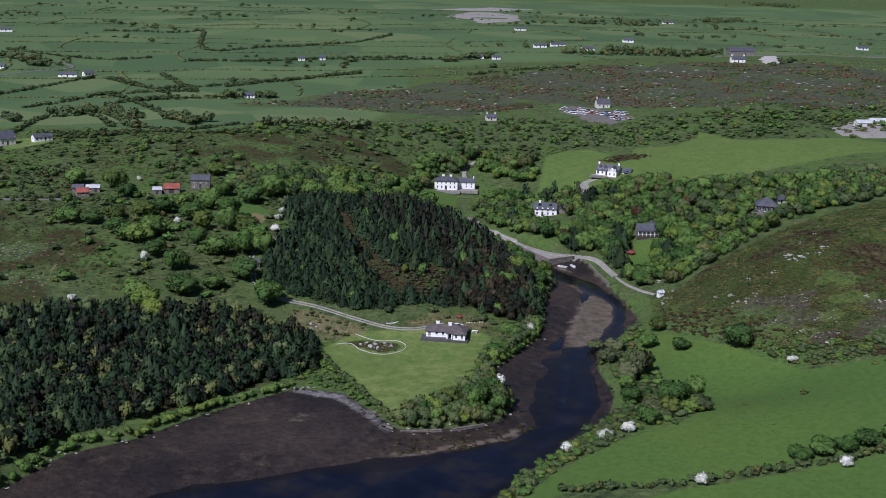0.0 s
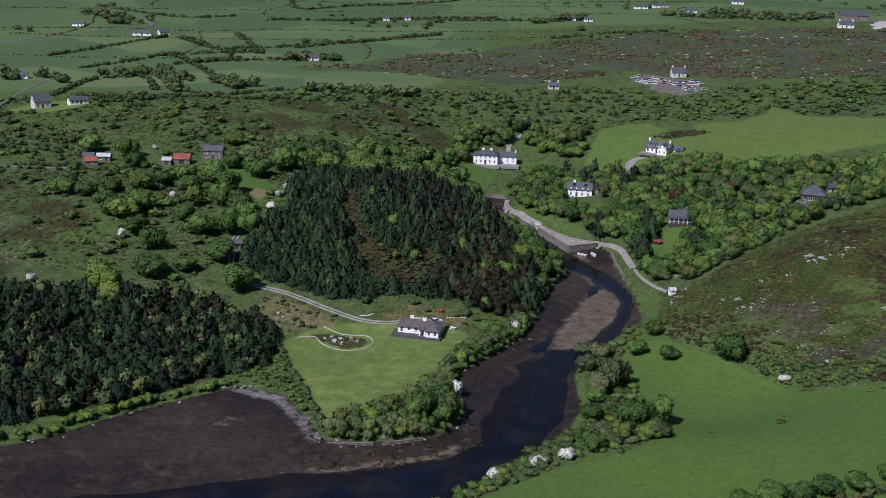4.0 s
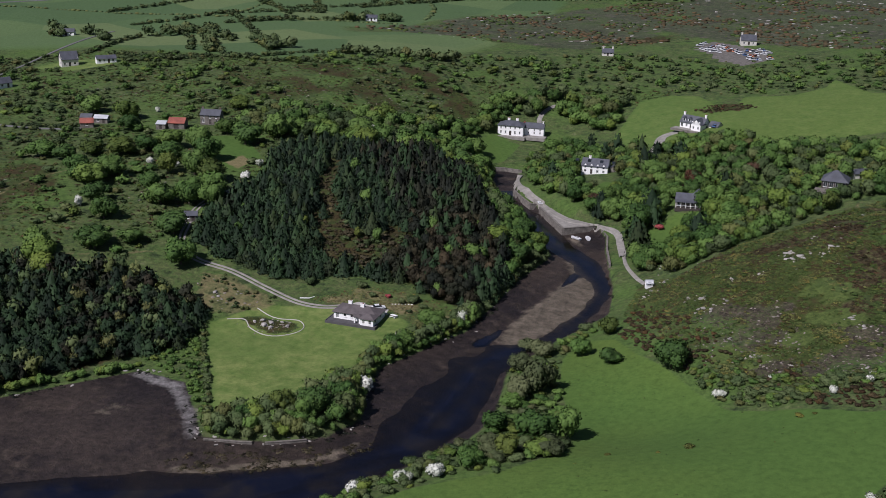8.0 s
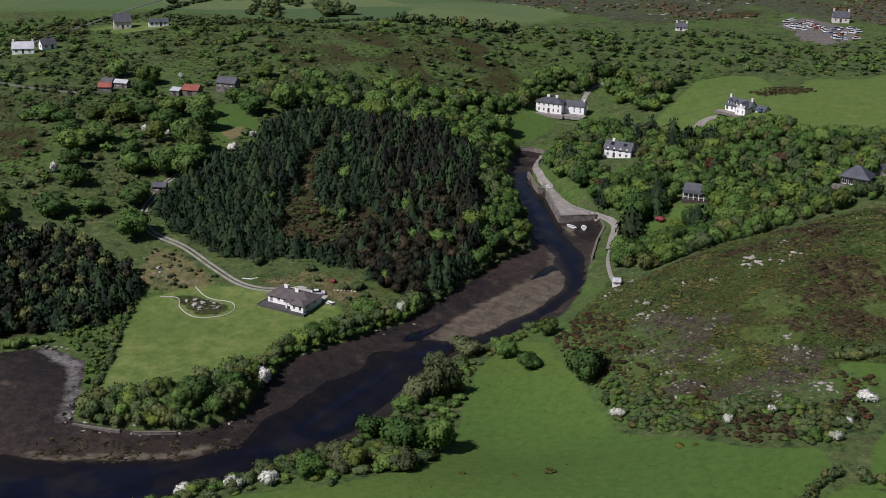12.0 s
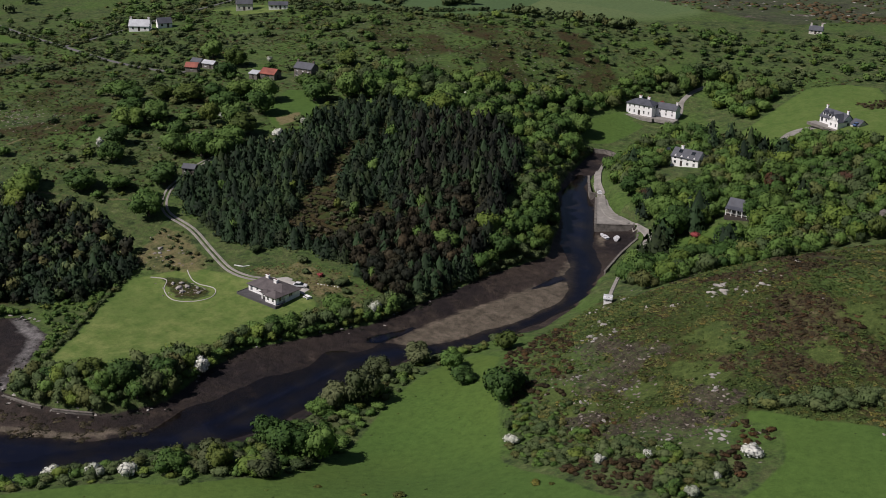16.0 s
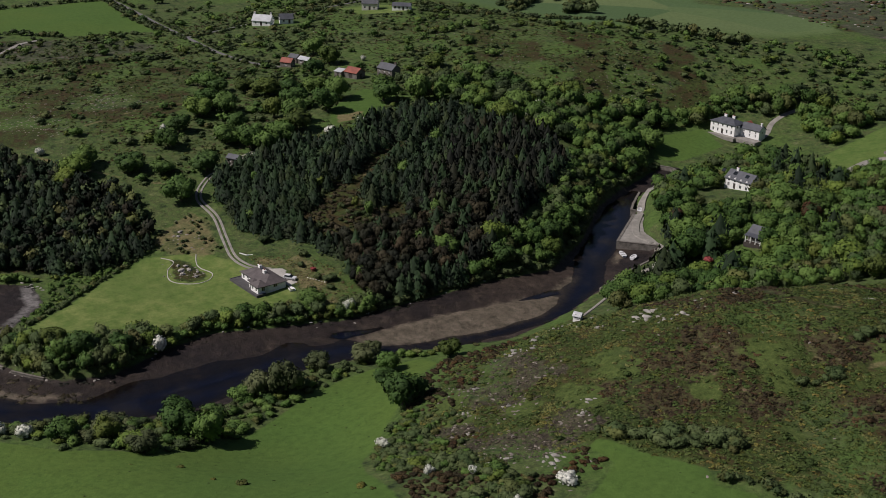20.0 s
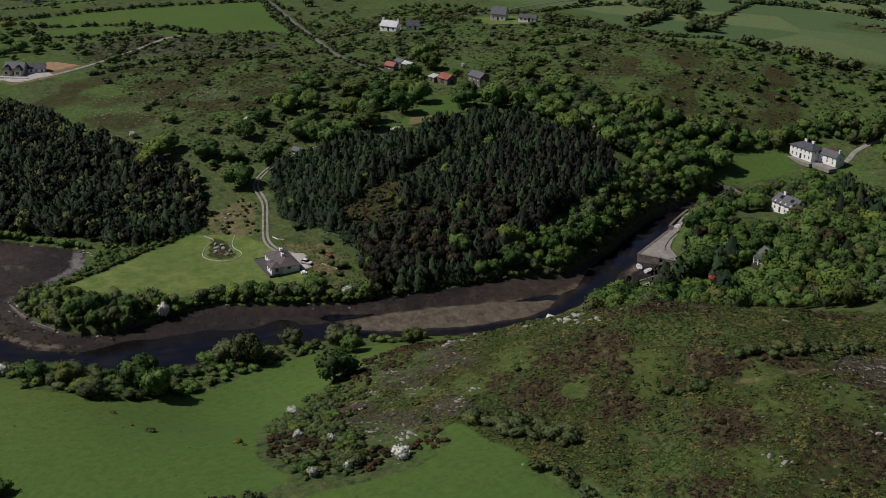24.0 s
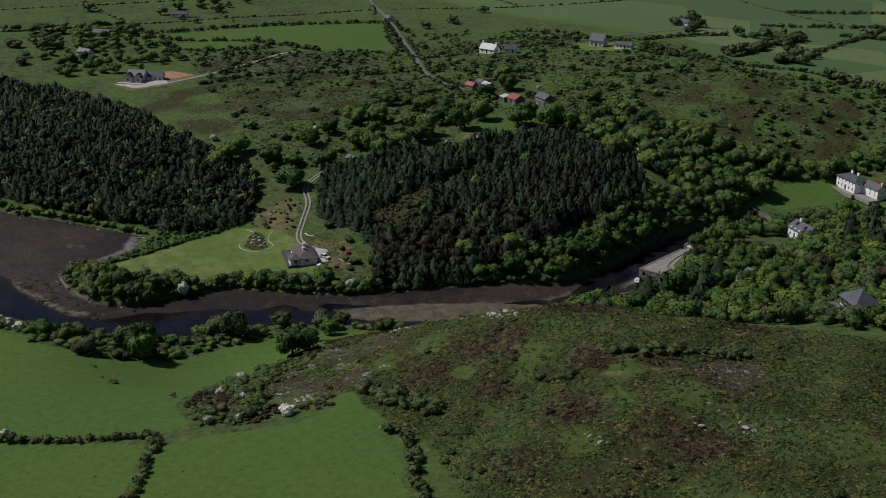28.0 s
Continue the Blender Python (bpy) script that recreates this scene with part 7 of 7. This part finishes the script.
wall_run("garden_wall", [(-26, 418.6), (-23, 419.4), (-22, 421)], ground_z(-24, 419) + 0.3, 0.2, WHITE, "low white garden wall beside the lane", low=ground_z(-24, 419) - 1)
for x, y, r in ((-30, 400, 1.5), (-28.5, 402, 1.2), (-31.5, 402.5, 1.0), (-27.5, 399, 1.1), (-23, 401, 0.9), (-25.5, 403, 0.8), (-33.5, 401, 0.9), (-52, 413, 1.1), (-50, 411, 0.9)):
    b = tagged(new("rockery_boulder", meshes[int(x) % 6]), "pale grey rock of the rockery in the lawn", "boulder", "rockery")
    b.matrix_basis = pose(x, y, ground_z(x, y) + 0.2, 12, 0, x * 50) @ Matrix.Diagonal((r, r * 1.3, r * 1.6, 1))

# ---- distant houses ----
FAR_HOUSES = [(-312, 964, 10, 15), (-300, 978, 40, 9), (-378, 997, 0, 10), (-154, 872, 15, 8), (-302, 740, 20, 10), (-499, 1341, 20, 14), (-151, 1129, 10, 6), (-132, 1131, 5, 5.5), (9, 1153, 5, 12), (26, 1146, 5, 8), (73, 1273, 8, 14), (92, 1287, 12, 16), (118, 1235, 10, 13), (170, 1337, 0, 12), (276, 1751, 5, 16), (62, 1509, 10, 14), (419, 1338, 10, 13), (-382, 380, 60, 11), (-333, 366, 40, 9), (-446, 437, 70, 12), (-390, 567, 20, 5), (-560, 700, 50, 12), (-620, 520, 80, 12)]
for x, y, a, l in FAR_HOUSES:
    plain_house(x, y, a, l * 0.95, 5.0, 2.3, 1.6, WHITE, SLATE, "distant white farmhouse with a slate roof among fields", chimneys=0, n=3)
plain_house(256, 1178, 5, 24, 13, 4.0, 3.2, STONE, SLATE, "large distant farm shed with a dark grey roof", "farm_shed", "shed", 0, 4)
patch("yard_gravel", [(256, 1079), (266, 1078), (286, 1158), (272, 1160)], PALE_GRAVEL, "pale gravel yard beside a large shed", 0.4, 5, 2)
plain_house(236, 1096, 5, 12, 7, 3, 2.5, WHITE, SLATE, "distant white house beside a large shed")

for x, y, l in ((228, 712, 9), (240, 722, 12), (244, 700, 7)):
    plain_house(x, y, 10, l, 5, 2.6, 1.4, CREAM, IRON, "low grey shed on bare quarry ground", "shed", "shed", 0, 2, size=6)

# tufts and droppings of darker grass in the pastures
spots = []
for poly in (FIELD_A, FIELD_B, FIELD_C):
    x, y = scatter(poly, 5.5, fields=False, keep=0.5)
    spots.append(rows(x, y, 0.15, 0.45, 0.1, 0.22, 0.03))
stuff("grass_tufts", TUFTS, np.concatenate(spots), FURZE, "dark grass tufts in green pasture", "tufts")
